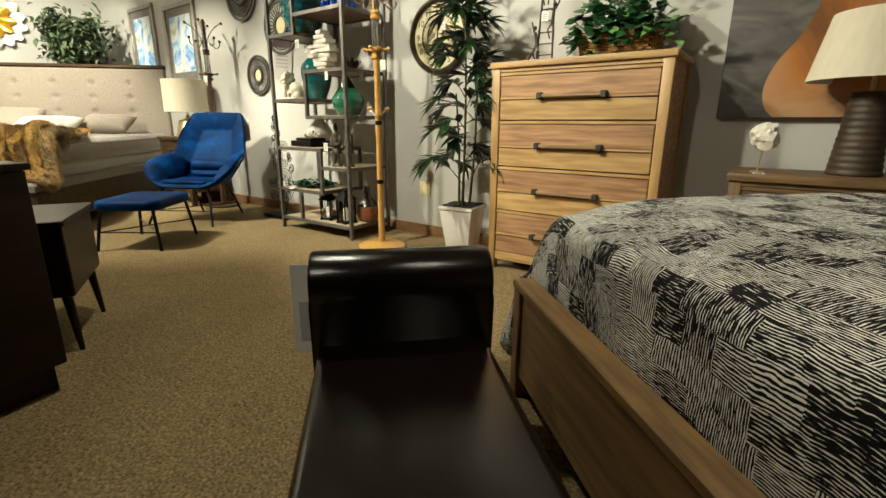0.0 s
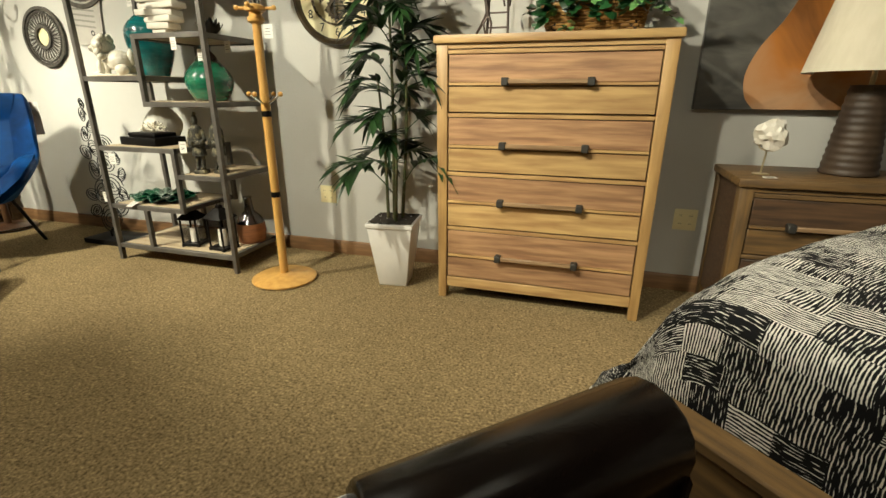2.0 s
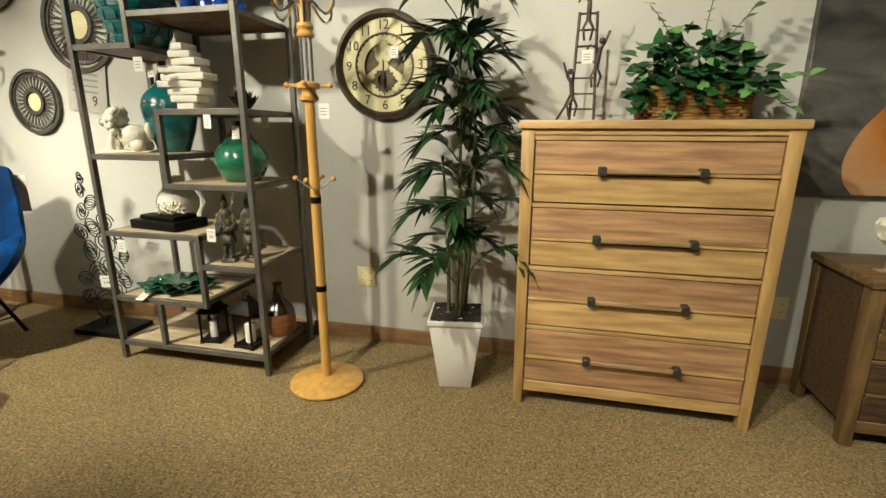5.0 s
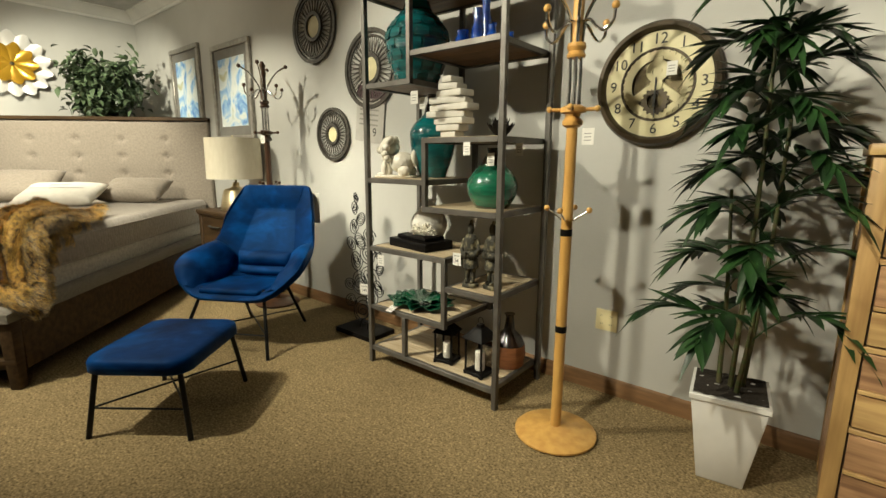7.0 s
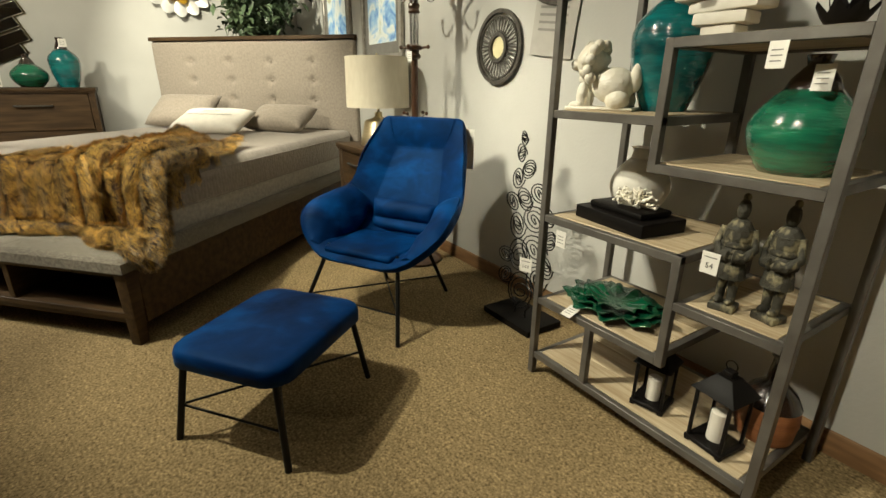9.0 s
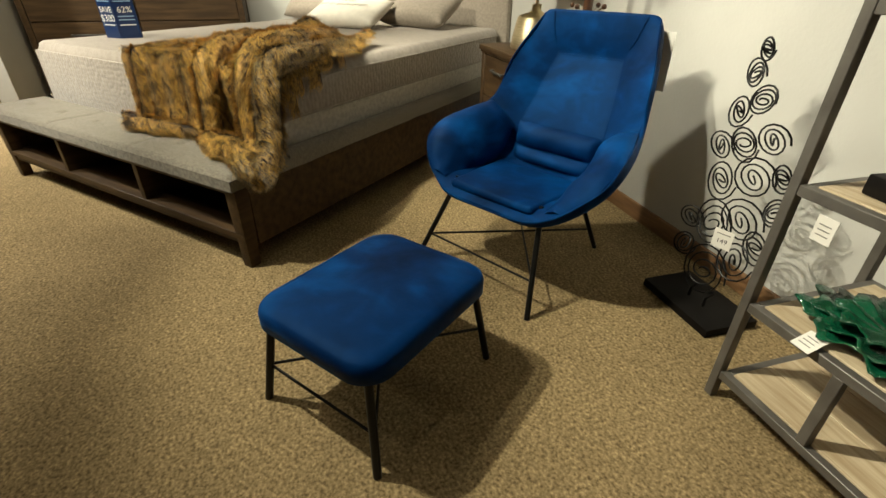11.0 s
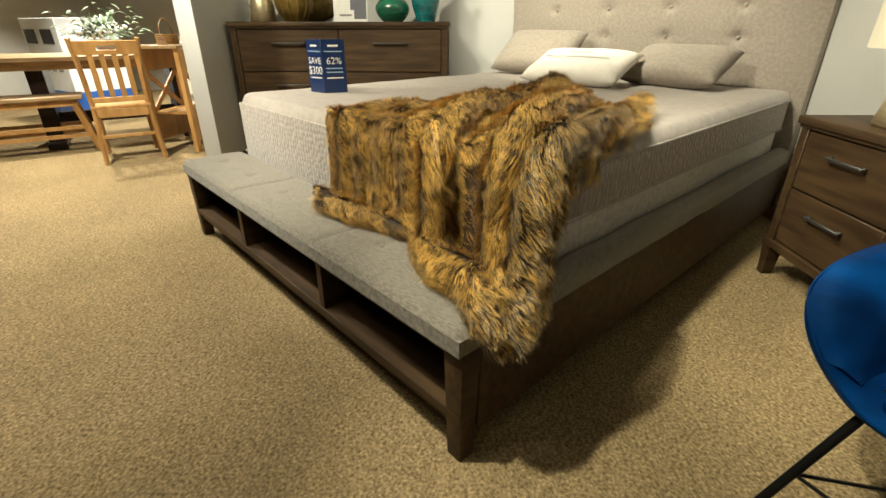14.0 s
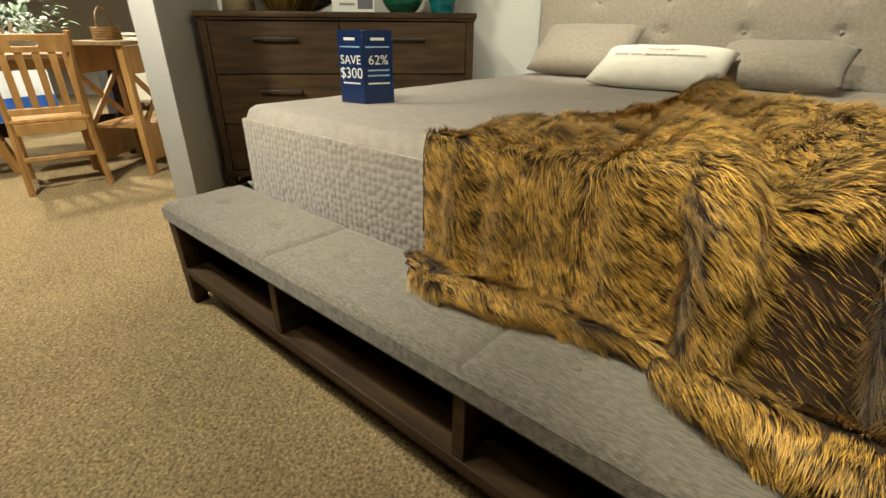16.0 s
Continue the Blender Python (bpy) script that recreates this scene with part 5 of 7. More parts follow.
def warrior_shape(turn):
    """A plain armoured standing statue."""
    bm = box((-0.05, -0.045, 0), (0.05, 0.045, 0.022), 0.004)
    for x in (-0.022, 0.022):
        lathe([(0.016, 0.02), (0.019, 0.07), (0.024, 0.11)], 12, bm=bm, m=Matrix.Translation((x, 0, 0)))
        ball(0.02, (x, -0.015, 0.03), (0.9, 1.5, 0.6), bm=bm, u=10, v=6)
    lathe([(0.060, 0.10), (0.052, 0.14), (0.044, 0.16), (0.052, 0.20), (0.056, 0.235), (0.035, 0.26), (0.018, 0.268)], 20, bm=bm)
    for k in range(5):
        lathe([(0.058 - 0.0015 * k, 0.155 + k * 0.018), (0.060 - 0.001 * k, 0.162 + k * 0.018), (0.054, 0.170 + k * 0.018)], 20, bm=bm)
    for s in (-1, 1):
        tube([(s * 0.052, 0, 0.24), (s * 0.070, -0.008, 0.19), (s * 0.045, -0.048, 0.165), (s * 0.008, -0.062, 0.168)], 0.016, 8, bm=bm)
    ball(0.027, (0, -0.002, 0.292), (0.9, 1, 1.15), bm=bm)
    ball(0.014, (0, 0.008, 0.325), (1.1, 1, 0.8), bm=bm, u=10, v=6)
    return bm


STATUE = mat("aged_painted_clay", (0.035, 0.032, 0.022), 0.7, colour2=(0.30, 0.26, 0.15), scale=26, bump=0.6, bump_scale=70, lo=0.52, hi=0.72)
for x, y, r in ((-2.775, 3.17, 10), (-2.665, 3.205, -12)):
    solid("warrior_statue", warrior_shape(r), STATUE, "weathered clay warrior statue with dark patina", "statue", pose(x, y, 0.595, 0, 0, r) @ Matrix.Diagonal((0.70, 0.66, 1.06, 1)), smooth=50, group="warrior statues on the shelf")
plate = thing("leaf_platter", pose(-3.21, 3.27, 0.381), "dark green glass platter with ruffled leaf edges", "platter")
for lay, (r, z) in enumerate(((0.20, 0.012), (0.17, 0.03), (0.13, 0.05))):
    def fn(s, t, r=r, z=z, lay=lay):
        a = s * math.tau
        q = t
        rr = r * q * (1 + 0.10 * math.sin(9 * a + lay) * q + 0.05 * math.sin(23 * a))
        return Vector((rr * math.cos(a) * 1.05, rr * math.sin(a) * 0.80, z * 0.7 + 0.022 * q ** 2 * (1 + 0.45 * math.sin(11 * a + lay * 2))))
    ob = part("leaf_layer", grid(90, 7, fn), glaze("green_glass_layer", (0.004, 0.075, 0.035), (0.002, 0.03, 0.014), 0.08, 12, 0.5, 60, (1, 1, 1)), plate, smooth=180)
    md = ob.modifiers.new("thick", "SOLIDIFY")
    md.thickness = 0.004
part("foot", lathe([(0.06, 0), (0.05, 0.014)], 20), BLACK, plate)


GLASS = bpy.data.materials.new("clear_glass")
GLASS.use_nodes = True
gb = GLASS.node_tree.nodes["Principled BSDF"]
gb.inputs["Transmission Weight"].default_value, gb.inputs["Roughness"].default_value, gb.inputs["IOR"].default_value = 1.0, 0.03, 1.05
WAX = mat("white_wax", (0.72, 0.68, 0.60), 0.5, colour2=(0.68, 0.63, 0.54), scale=20)


def lantern(m, w, h, label):
    t = thing("lantern", m, label, "lantern", "lanterns on the shelf")
    part("base", box((-w / 2, -w / 2, 0.006), (w / 2, w / 2, 0.022), 0.003), BLACK, t)
    for x in (-1, 1):
        for y in (-1, 1):
            part("post", box((x * w * 0.42 - 0.005, y * w * 0.42 - 0.005, 0.022), (x * w * 0.42 + 0.005, y * w * 0.42 + 0.005, h * 0.68), 0.001), BLACK, t)
            part("foot", box((x * w * 0.42 - 0.008, y * w * 0.42 - 0.008, 0), (x * w * 0.42 + 0.008, y * w * 0.42 + 0.008, 0.006)), BLACK, t)
    q = w * 0.56
    part("roof", hull([(-q, -q, h * 0.68), (q, -q, h * 0.68), (q, q, h * 0.68), (-q, q, h * 0.68)], [(-q * 0.35, -q * 0.35, h * 0.88), (q * 0.35, -q * 0.35, h * 0.88), (q * 0.35, q * 0.35, h * 0.88), (-q * 0.35, q * 0.35, h * 0.88)], bevel=0.002), BLACK, t)
    part("chimney", box((-0.016, -0.016, h * 0.88), (0.016, 0.016, h * 0.94), 0.002), BLACK, t)
    part("ring", tube([(0.018 * math.cos(a * math.tau / 16), 0, h * 0.94 + 0.016 + 0.018 * math.sin(a * math.tau / 16)) for a in range(16)], 0.002, 6, closed=True), BLACK, t)
    for s in (-1, 1):
        for ax in (0, 1):
            lo, hi = [-w * 0.38] * 2, [w * 0.38] * 2
            lo[ax], hi[ax] = s * w * 0.42 - 0.001, s * w * 0.42 + 0.001
            pane = part("pane", box((*lo, 0.024), (*hi, h * 0.67)), GLASS, t)
            pane.visible_shadow = False
    part("candle", lathe([(w * 0.2, 0.0225), (w * 0.205, 0.03), (w * 0.2, h * 0.42), (w * 0.17, h * 0.43)], 18), WAX, t)
    return t


lantern(pose(-2.96, 3.21, 0.115, 0, 0, 12), 0.12, 0.26, "small black metal lantern with a pillar candle")
lantern(pose(-2.72, 3.195, 0.115, 0, 0, -6), 0.13, 0.30, "black metal lantern with a white pillar candle")
CLAY = mat("terracotta", (0.33, 0.13, 0.05), 0.6, colour2=(0.24, 0.09, 0.035), scale=10, stretch=(1, 1, 6), bump=0.25, bump_scale=30)
vase("terracotta_bottle", pose(-2.66, 3.39, 0.115), [(0.075, 0), (0.085, 0.01), (0.092, 0.08), (0.088, 0.13)], [(0.089, 0.131), (0.07, 0.17), (0.03, 0.21), (0.022, 0.29), (0.03, 0.30)], CLAY, "terracotta bottle vase with a dark glazed neck")
for x, y, z, w in ((-3.36, 3.083, 0.70, ""), (-2.79, 3.075, 0.79, "54"), (-3.10, 3.10, 1.60, ""), (-3.28, 3.12, 0.40, "")):
    price_tag(pose(x, y - 0.004, z, 0 if z > 0.5 else -70, 0, 0), word=w)

for x, y, z in ((-2.675, 3.185, 1.285), (-2.74, 3.075, 1.335), (-2.585, 3.30, 1.335), (-3.16, 3.225, 1.585)):
    price_tag(pose(x, y, z, 0, 0, -12), 0.048, 0.062)

# ---- coat racks ----
HONEY = mat("honey_wood", (0.68, 0.40, 0.115), 0.32, colour2=(0.56, 0.30, 0.08), scale=4, stretch=(6, 6, 1), bump=0.05, coat=0.3)
WALNUT = mat("walnut_stain", (0.09, 0.04, 0.018), 0.35, colour2=(0.05, 0.022, 0.01), scale=4, stretch=(6, 6, 1), coat=0.3)


def coat_rack(m, wood, label):
    t = thing("coat_rack", m, label, "coat rack")
    part("base", lathe([(0.175, 0), (0.185, 0.008), (0.185, 0.016), (0.16, 0.030), (0.05, 0.040), (0.035, 0.045)], 40), wood, t)
    pole = part("pole", lathe([(0.024, 0.045), (0.024, 0.50), (0.024, 0.52), (0.024, 0.93), (0.024, 0.96), (0.022, 1.40)], 20), wood, t)
    for z in (0.50, 0.935):
        part("band", lathe([(0.0252, z), (0.0252, z + 0.03)], 20), BLACK, pole)
    part("collar", lathe([(0.026, 1.385), (0.04, 1.395), (0.042, 1.41), (0.03, 1.425), (0.032, 1.44), (0.05, 1.445), (0.05, 1.465), (0.03, 1.475)], 24), wood, t)
    for k in range(4):
        a = k * math.pi / 2 + 0.3
        peg = part("peg", tube([(0.03 * math.cos(a), 0.03 * math.sin(a), 1.455), (0.09 * math.cos(a), 0.09 * math.sin(a), 1.458)], 0.008, 8), wood, t)
        part("knob", ball(0.013, (0.095 * math.cos(a), 0.095 * math.sin(a), 1.459), u=10, v=8), wood, peg)
    for k in range(6):
        a = k * math.tau / 6
        part("rod", tube([(0.024 * math.cos(a), 0.024 * math.sin(a), 1.47), (0.024 * math.cos(a), 0.024 * math.sin(a), 1.66)], 0.006, 8), CHROME, t)
    part("upper_collar", lathe([(0.034, 1.655), (0.038, 1.665), (0.030, 1.68), (0.038, 1.695), (0.034, 1.71)], 20), wood, t)
    part("finial", lathe([(0.02, 1.70), (0.022, 1.90), (0.026, 1.92), (0.02, 1.95), (0.026, 1.98), (0.012, 2.01)], 16), wood, t)
    for k in range(4):
        a = k * math.pi / 2 + 0.5
        c, s = math.cos(a), math.sin(a)
        hook = part("hook", tube(curve_points([(0.02 * c, 0.02 * s, 1.70), (0.035 * c, 0.035 * s, 1.82), (0.10 * c, 0.10 * s, 1.92), (0.17 * c, 0.17 * s, 1.97)], 6), 0.0065, 8), CHROME, t)
        part("knob", ball(0.016, (0.18 * c, 0.18 * s, 1.975), u=12, v=8), wood, hook)
        a += 0.78
        c, s = math.cos(a), math.sin(a)
        hook = part("hook", tube(curve_points([(0.02 * c, 0.02 * s, 1.79), (0.06 * c, 0.06 * s, 1.785), (0.09 * c, 0.09 * s, 1.755), (0.13 * c, 0.13 * s, 1.735), (0.165 * c, 0.165 * s, 1.76), (0.172 * c, 0.172 * s, 1.80)], 5), 0.006, 8), CHROME, t)
        part("knob", ball(0.015, (0.172 * c, 0.172 * s, 1.812), u=12, v=8), wood, hook)
    for k in range(4):
        a = k * math.pi / 2 + 0.1
        c, s = math.cos(a), math.sin(a)
        hook = part("low_hook", tube([(0.02 * c, 0.02 * s, 1.0), (0.085 * c, 0.085 * s, 1.045)], 0.004, 6), CHROME, t)
        part("knob", ball(0.013, (0.092 * c, 0.092 * s, 1.05), u=12, v=8), wood, hook)
    return t


coat_rack(pose(-2.228, 3.11, 0), HONEY, "honey-coloured wooden coat rack with chrome hooks and round base")
coat_rack(pose(-5.02, 3.37, 0, 0, 0, 20), WALNUT, "dark walnut coat rack with chrome hooks")
price_tag(pose(-2.15, 3.09, 1.38))
price_tag(pose(-4.96, 3.30, 1.43), 0.06, 0.06)

# ---- gear clock ----
CREAM = mat("clock_cream", (0.66, 0.60, 0.36), 0.5, colour2=(0.58, 0.52, 0.30), scale=10)
RIM = mat("antique_bronze_rim", (0.075, 0.055, 0.03), 0.45, metal=0.4, colour2=(0.045, 0.032, 0.018), scale=14, bump=0.15)
clock = thing("wall_clock", pose(-2.06, YA - 0.004, 1.60, 90, 0, 0), "round bronze wall clock with open gears and cream numerals ring", "clock")


def annulus(r0, r1, z0, z1, segs=72, teeth=0, depth=0.0):
    bm = bmesh.new()
    rings = []
    for r, z in ((r0, z0), (r1, z0), (r1, z1), (r0, z1)):
        row = []
        for i in range(segs):
            a = i * math.tau / segs
            rr = r + (depth if teeth and r == r1 and (i * teeth * 2 // segs) % 2 else 0)
            row.append(bm.verts.new((rr * math.cos(a), rr * math.sin(a), z)))
        rings.append(row)
    for k in range(4):
        a, b = rings[k], rings[(k + 1) % 4]
        for i in range(segs):
            bm.faces.new((a[i], a[(i + 1) % segs], b[(i + 1) % segs], b[i]))
    return bm


rim = lathe([(0.238, 0.0), (0.275, 0.0), (0.280, 0.02), (0.268, 0.045), (0.250, 0.050), (0.240, 0.035), (0.237, 0.012)], 72, cap=False)
part("rim", rim, RIM, clock)
part("dial", lathe([(0.239, 0.001), (0.239, 0.010)], 64), BRONZE, clock)
part("numeral_ring", annulus(0.165, 0.236, 0.011, 0.016), CREAM, clock)
part("inner_ring", annulus(0.158, 0.164, 0.011, 0.020), RIM, clock)
part("gear_ring", annulus(0.112, 0.140, 0.014, 0.020, 192, 32, 0.013), CREAM, clock)
part("gear_plate", annulus(0.125, 0.152, 0.0105, 0.0115), CREAM, clock)
part("small_gear", annulus(0.035, 0.055, 0.016, 0.024, 96, 16, 0.008), RIM, clock).matrix_basis = pose(0.0, -0.075, 0)
part("hub_ring", annulus(0.022, 0.050, 0.016, 0.024, 48), CREAM, clock).matrix_basis = pose(0, 0.06, 0)
for a in (90, 215, 325):
    ob = part("bridge", box((0.0, -0.021, 0.0145), (0.125, 0.021, 0.022), 0.003), CREAM, clock)
    ob.matrix_basis = pose(0, 0, 0, 0, 0, a)
part("hub", lathe([(0.03, 0.015), (0.028, 0.027), (0.01, 0.030)], 24), CREAM, clock)
for k in range(12):
    a = radians(90 - 30 * (k + 1))
    lettering("numeral", str(k + 1), 0.068, INK, clock, pose(0.2 * math.cos(a), 0.2 * math.sin(a), 0.0165), 0.001)
part("hour_hand", box((-0.004, -0.02, 0.031), (0.004, 0.10, 0.033)), INK, clock).matrix_basis = pose(0, 0, 0, 0, 0, 177)
part("minute_hand", box((-0.003, -0.03, 0.034), (0.003, 0.15, 0.036)), INK, clock).matrix_basis = pose(0, 0, 0, 0, 0, 181)
price_tag(pose(-1.99, YA - 0.06, 1.69), 0.045, 0.06)

# ---- outlets ----
IVORYPLASTIC = mat("ivory_plastic", (0.80, 0.71, 0.42), 0.4, colour2=(0.76, 0.67, 0.39))
for x, z in ((-2.215, 0.41), (-0.03, 0.41)):
    o = thing("wall_outlet", pose(x, YA, z), "ivory double wall outlet plate", "outlet", "wall outlets")
    part("plate", box((-0.058, -0.007, -0.058), (0.058, -0.0005, 0.058), 0.003, seg=2), IVORYPLASTIC, o)
    for dx in (-0.025, 0.025):
        for dz in (-0.022, 0.022):
            soc = part("socket", lathe([(0.015, 0), (0.015, 0.002)], 20, m=pose(dx, -0.0068, dz, 90, 0, 0)), IVORYPLASTIC, o)
            for sx in (-0.005, 0.005):
                part("slot", box((dx + sx - 0.001, -0.0096, dz - 0.003), (dx + sx + 0.001, -0.0088, dz + 0.005)), INK, soc)

# ---- pierced metal medallions ----
MEDAL = mat("pewter_filigree", (0.10, 0.09, 0.075), 0.5, metal=0.5, colour2=(0.05, 0.045, 0.04), scale=40, bump=0.3)
for x, z, r in ((-4.68, 2.27, 0.275), (-4.03, 1.885, 0.275), (-4.485, 1.44, 0.205)):
    md_ = thing("wall_medallion", pose(x, YA - 0.003, z, 90, 0, 0), "round pierced pewter wall medallion with radiating loops", "wall decoration", "wall medallions")
    part("outer_ring", annulus(r * 0.90, r, 0.004, 0.022), MEDAL, md_)
    part("middle_ring", annulus(r * 0.80, r * 0.84, 0.008, 0.020), MEDAL, md_)
    part("inner_ring", annulus(r * 0.30, r * 0.40, 0.006, 0.026), MEDAL, md_)
    part("centre", lathe([(r * 0.29, 0.003), (r * 0.29, 0.012)], 32), CREAM, md_, "cream centre disc")
    for k in range(30):
        a = k * math.tau / 30
        pts = [Vector((r * (0.62 + 0.23 * math.cos(q)) , r * 0.05 * math.sin(q), 0.014)) for q in (j * math.tau / 12 for j in range(12))]
        ob = part("loop", tube(pts, 0.0035, 5, closed=True), MEDAL, md_)
        ob.matrix_basis = Matrix.Rotation(a, 4, "Z")

# ---- framed pictures ----
SILVERFRAME = mat("silver_leaf_frame", (0.42, 0.40, 0.36), 0.4, metal=0.5, colour2=(0.30, 0.28, 0.25), scale=20)
GREYMAT = mat("grey_mount", (0.22, 0.21, 0.19), 0.8)


def painted(name, colours, scale, seed, rough=0.5, spread=(1, 1, 1)):
    """A picture surface: noise shapes in a few paint colours."""
    m = mat(name, colours[0], rough)
    n, ln = m.node_tree.nodes, m.node_tree.links
    tc = n.new("ShaderNodeTexCoord")
    mp = n.new("ShaderNodeMapping")
    mp.inputs["Location"].default_value, mp.inputs["Scale"].default_value = (seed, seed * 2, 0), spread
    ln.new(tc.outputs["Object"], mp.inputs[0])
    nz = n.new("ShaderNodeTexNoise")
    nz.inputs["Scale"].default_value, nz.inputs["Detail"].default_value, nz.inputs["Distortion"].default_value = scale, 5, 1.2
    ln.new(mp.outputs[0], nz.inputs["Vector"])
    rp = n.new("ShaderNodeValToRGB")
    els = rp.color_ramp.elements
    els[0].position, els[0].color = 0.30, (*colours[0], 1)
    els[1].position, els[1].color = 0.72, (*colours[-1], 1)
    for i, c in enumerate(colours[1:-1]):
        els.new(0.30 + 0.42 * (i + 1) / (len(colours) - 1)).color = (*c, 1)
    ln.new(nz.outputs["Fac"], rp.inputs[0])
    ln.new(rp.outputs[0], n["Principled BSDF"].inputs["Base Color"])
    return m


SEA = painted("blue_watercolour", ((0.06, 0.20, 0.60), (0.32, 0.55, 0.80), (0.78, 0.82, 0.80), (0.68, 0.76, 0.78), (0.50, 0.50, 0.30)), 5.0, 3.0)
for x0, x1, z0, z1 in ((-7.42, -6.70, 1.42, 2.44), (-6.42, -5.66, 1.42, 2.35)):
    f = thing("framed_picture", pose((x0 + x1) / 2, YA - 0.002, z0), "silver-framed blue abstract watercolour behind glass", "picture", "framed pictures")
    w, h = (x1 - x0) / 2, z1 - z0
    fw = 0.05
    for lo, hi in (((-w, -0.035, 0), (w, 0, fw)), ((-w, -0.035, h - fw), (w, 0, h)), ((-w, -0.0345, fw), (-w + fw, 0, h - fw)), ((w - fw, -0.0345, fw), (w, 0, h - fw))):
        part("frame_bar", box(lo, hi, 0.006), SILVERFRAME, f)
    part("mount", box((-w + fw, -0.014, fw), (w - fw, -0.004, h - fw)), GREYMAT, f)
    part("print", box((-w + fw + 0.07, -0.017, fw + 0.09), (w - fw - 0.07, -0.0145, h - fw - 0.09)), SEA, f)

# ---- large guitar-curve canvas over the nightstand ----
cv = thing("canvas_painting", pose(-0.09, YA - 0.002, 0.985), "unframed canvas of an amber guitar curve on smoky grey", "painting")
part("canvas", box((0, -0.045, 0), (1.25, 0, 0.95), 0.003), painted("smoky_grey_paint", ((0.03, 0.03, 0.03), (0.10, 0.095, 0.085), (0.20, 0.19, 0.165)), 2.2, 1.0, 0.35, (1, 1, 2.5)), cv)
AMBER = painted("amber_paint", ((0.16, 0.06, 0.015), (0.40, 0.15, 0.03), (0.45, 0.26, 0.14), (0.24, 0.14, 0.09)), 2.0, 5.0, 0.35)


def guitar():
    left = curve_points([(0.40, 0.95), (0.385, 0.75), (0.375, 0.55), (0.32, 0.40), (0.24, 0.28), (0.20, 0.16), (0.215, 0.06), (0.26, 0.004)], 6)[:]
    pts = [(p[0], p[1]) for p in [Vector((q[0], q[1], 0)) for q in left]] + [(1.10, 0.004), (1.10, 0.95)]
    return hull([(x, -0.0462, z) for x, z in pts], [(x, -0.0480, z) for x, z in pts])


part("guitar_body", guitar(), AMBER, cv, "amber painted curve")

# ---- lamps ----
SHADE = mat("linen_shade", (0.72, 0.66, 0.52), 0.8, colour2=(0.68, 0.62, 0.48), scale=40, stretch=(1, 1, 0.3), bump=0.1, bump_scale=150)
CLAYLAMP = mat("dark_brown_clay", (0.062, 0.040, 0.024), 0.55, colour2=(0.034, 0.021, 0.013), scale=8, bump=0.6, bump_scale=14)


def table_lamp(m, base_profile, base_mat, r0, r1, z0, z1, label, lit=0.0):
    t = thing("table_lamp", m, label, "lamp")
    part("base", lathe(base_profile, 32), base_mat, t, smooth=60)
    top = base_profile[-1][1]
    part("stem", lathe([(0.010, top - 0.002), (0.010, z1 - 0.02)], 12), GOLD, t)
    sh = lathe([(r0, z0), (r1, z1)], 48, cap=False)
    lathe([(r1 - 0.003, z1), (r0 - 0.003, z0)], 48, bm=sh, cap=False)
    part("shade", sh, SHADE, t, smooth=60)
    part("finial", lathe([(0.006, z1 - 0.02), (0.010, z1 + 0.012), (0.004, z1 + 0.026)], 10), GOLD, t)
    for k in range(3):
        a = k * math.tau / 3
        part("spider_arm", tube([(0, 0, z1 - 0.015), (r1 * 0.98 * math.cos(a), r1 * 0.98 * math.sin(a), z1 - 0.015)], 0.002, 5), GOLD, t)
    return t


table_lamp(pose(0.53, 3.40, 0.725), [(0.09, 0)] + [(0.105 - 0.036 * k / 48 + 0.0022 * math.sin(k * math.tau / 4), 0.004 + 0.366 * k / 48) for k in range(49)], CLAYLAMP, 0.25, 0.19, 0.42, 0.70, "table lamp with a rough dark clay base and cream shade")
table_lamp(pose(-5.60, 3.37, 0.78), [(0.138, 0), (0.145, 0.008), (0.136, 0.06), (0.110, 0.175), (0.100, 0.188), (0.05, 0.202), (0.028, 0.215), (0.028, 0.25)], GOLD, 0.24, 0.235, 0.285, 0.645, "table lamp with a champagne metal base and drum shade")
table_lamp(pose(-1.98, 0.55, 0.818), [(0.07, 0), (0.08, 0.01), (0.07, 0.10), (0.03, 0.16)], ESPRESSO, 0.20, 0.16, 0.20, 0.52, "dark table lamp with a cream shade")
fl = thing("mineral_sculpture", pose(0.16, 3.27, 0.725), "white rough mineral on a thin brass stand", "sculpture")
part("base", box((-0.03, -0.02, 0), (0.03, 0.02, 0.006), 0.002), GOLD, fl)
part("stem", tube([(0, 0, 0.006), (0.006, 0, 0.10)], 0.004, 8), GOLD, fl)
for s in (-1, 1):
    part("claw", tube([(0.006, 0, 0.10), (s * 0.03 + 0.006, 0, 0.115), (s * 0.034 + 0.006, 0, 0.13)], 0.003, 6), GOLD, fl)
bm = bmesh.new()
bmesh.ops.create_icosphere(bm, subdivisions=3, radius=0.062)
for v in bm.verts:
    v.co *= 1 + 0.30 * noise.noise(v.co * 22) + 0.22 * noise.noise(v.co * 45 + Vector((3, 1, 2)))
    v.co.z += 0.17
    v.co.x += 0.012
part("mineral", bm, mat("white_quartz", (0.82, 0.78, 0.70), 0.5, colour2=(0.72, 0.67, 0.57), scale=20, bump=0.6, bump_scale=60), fl, smooth=20)
price_tag(pose(0.17, 3.20, 0.7275, -85, 0, 10), 0.05, 0.03)

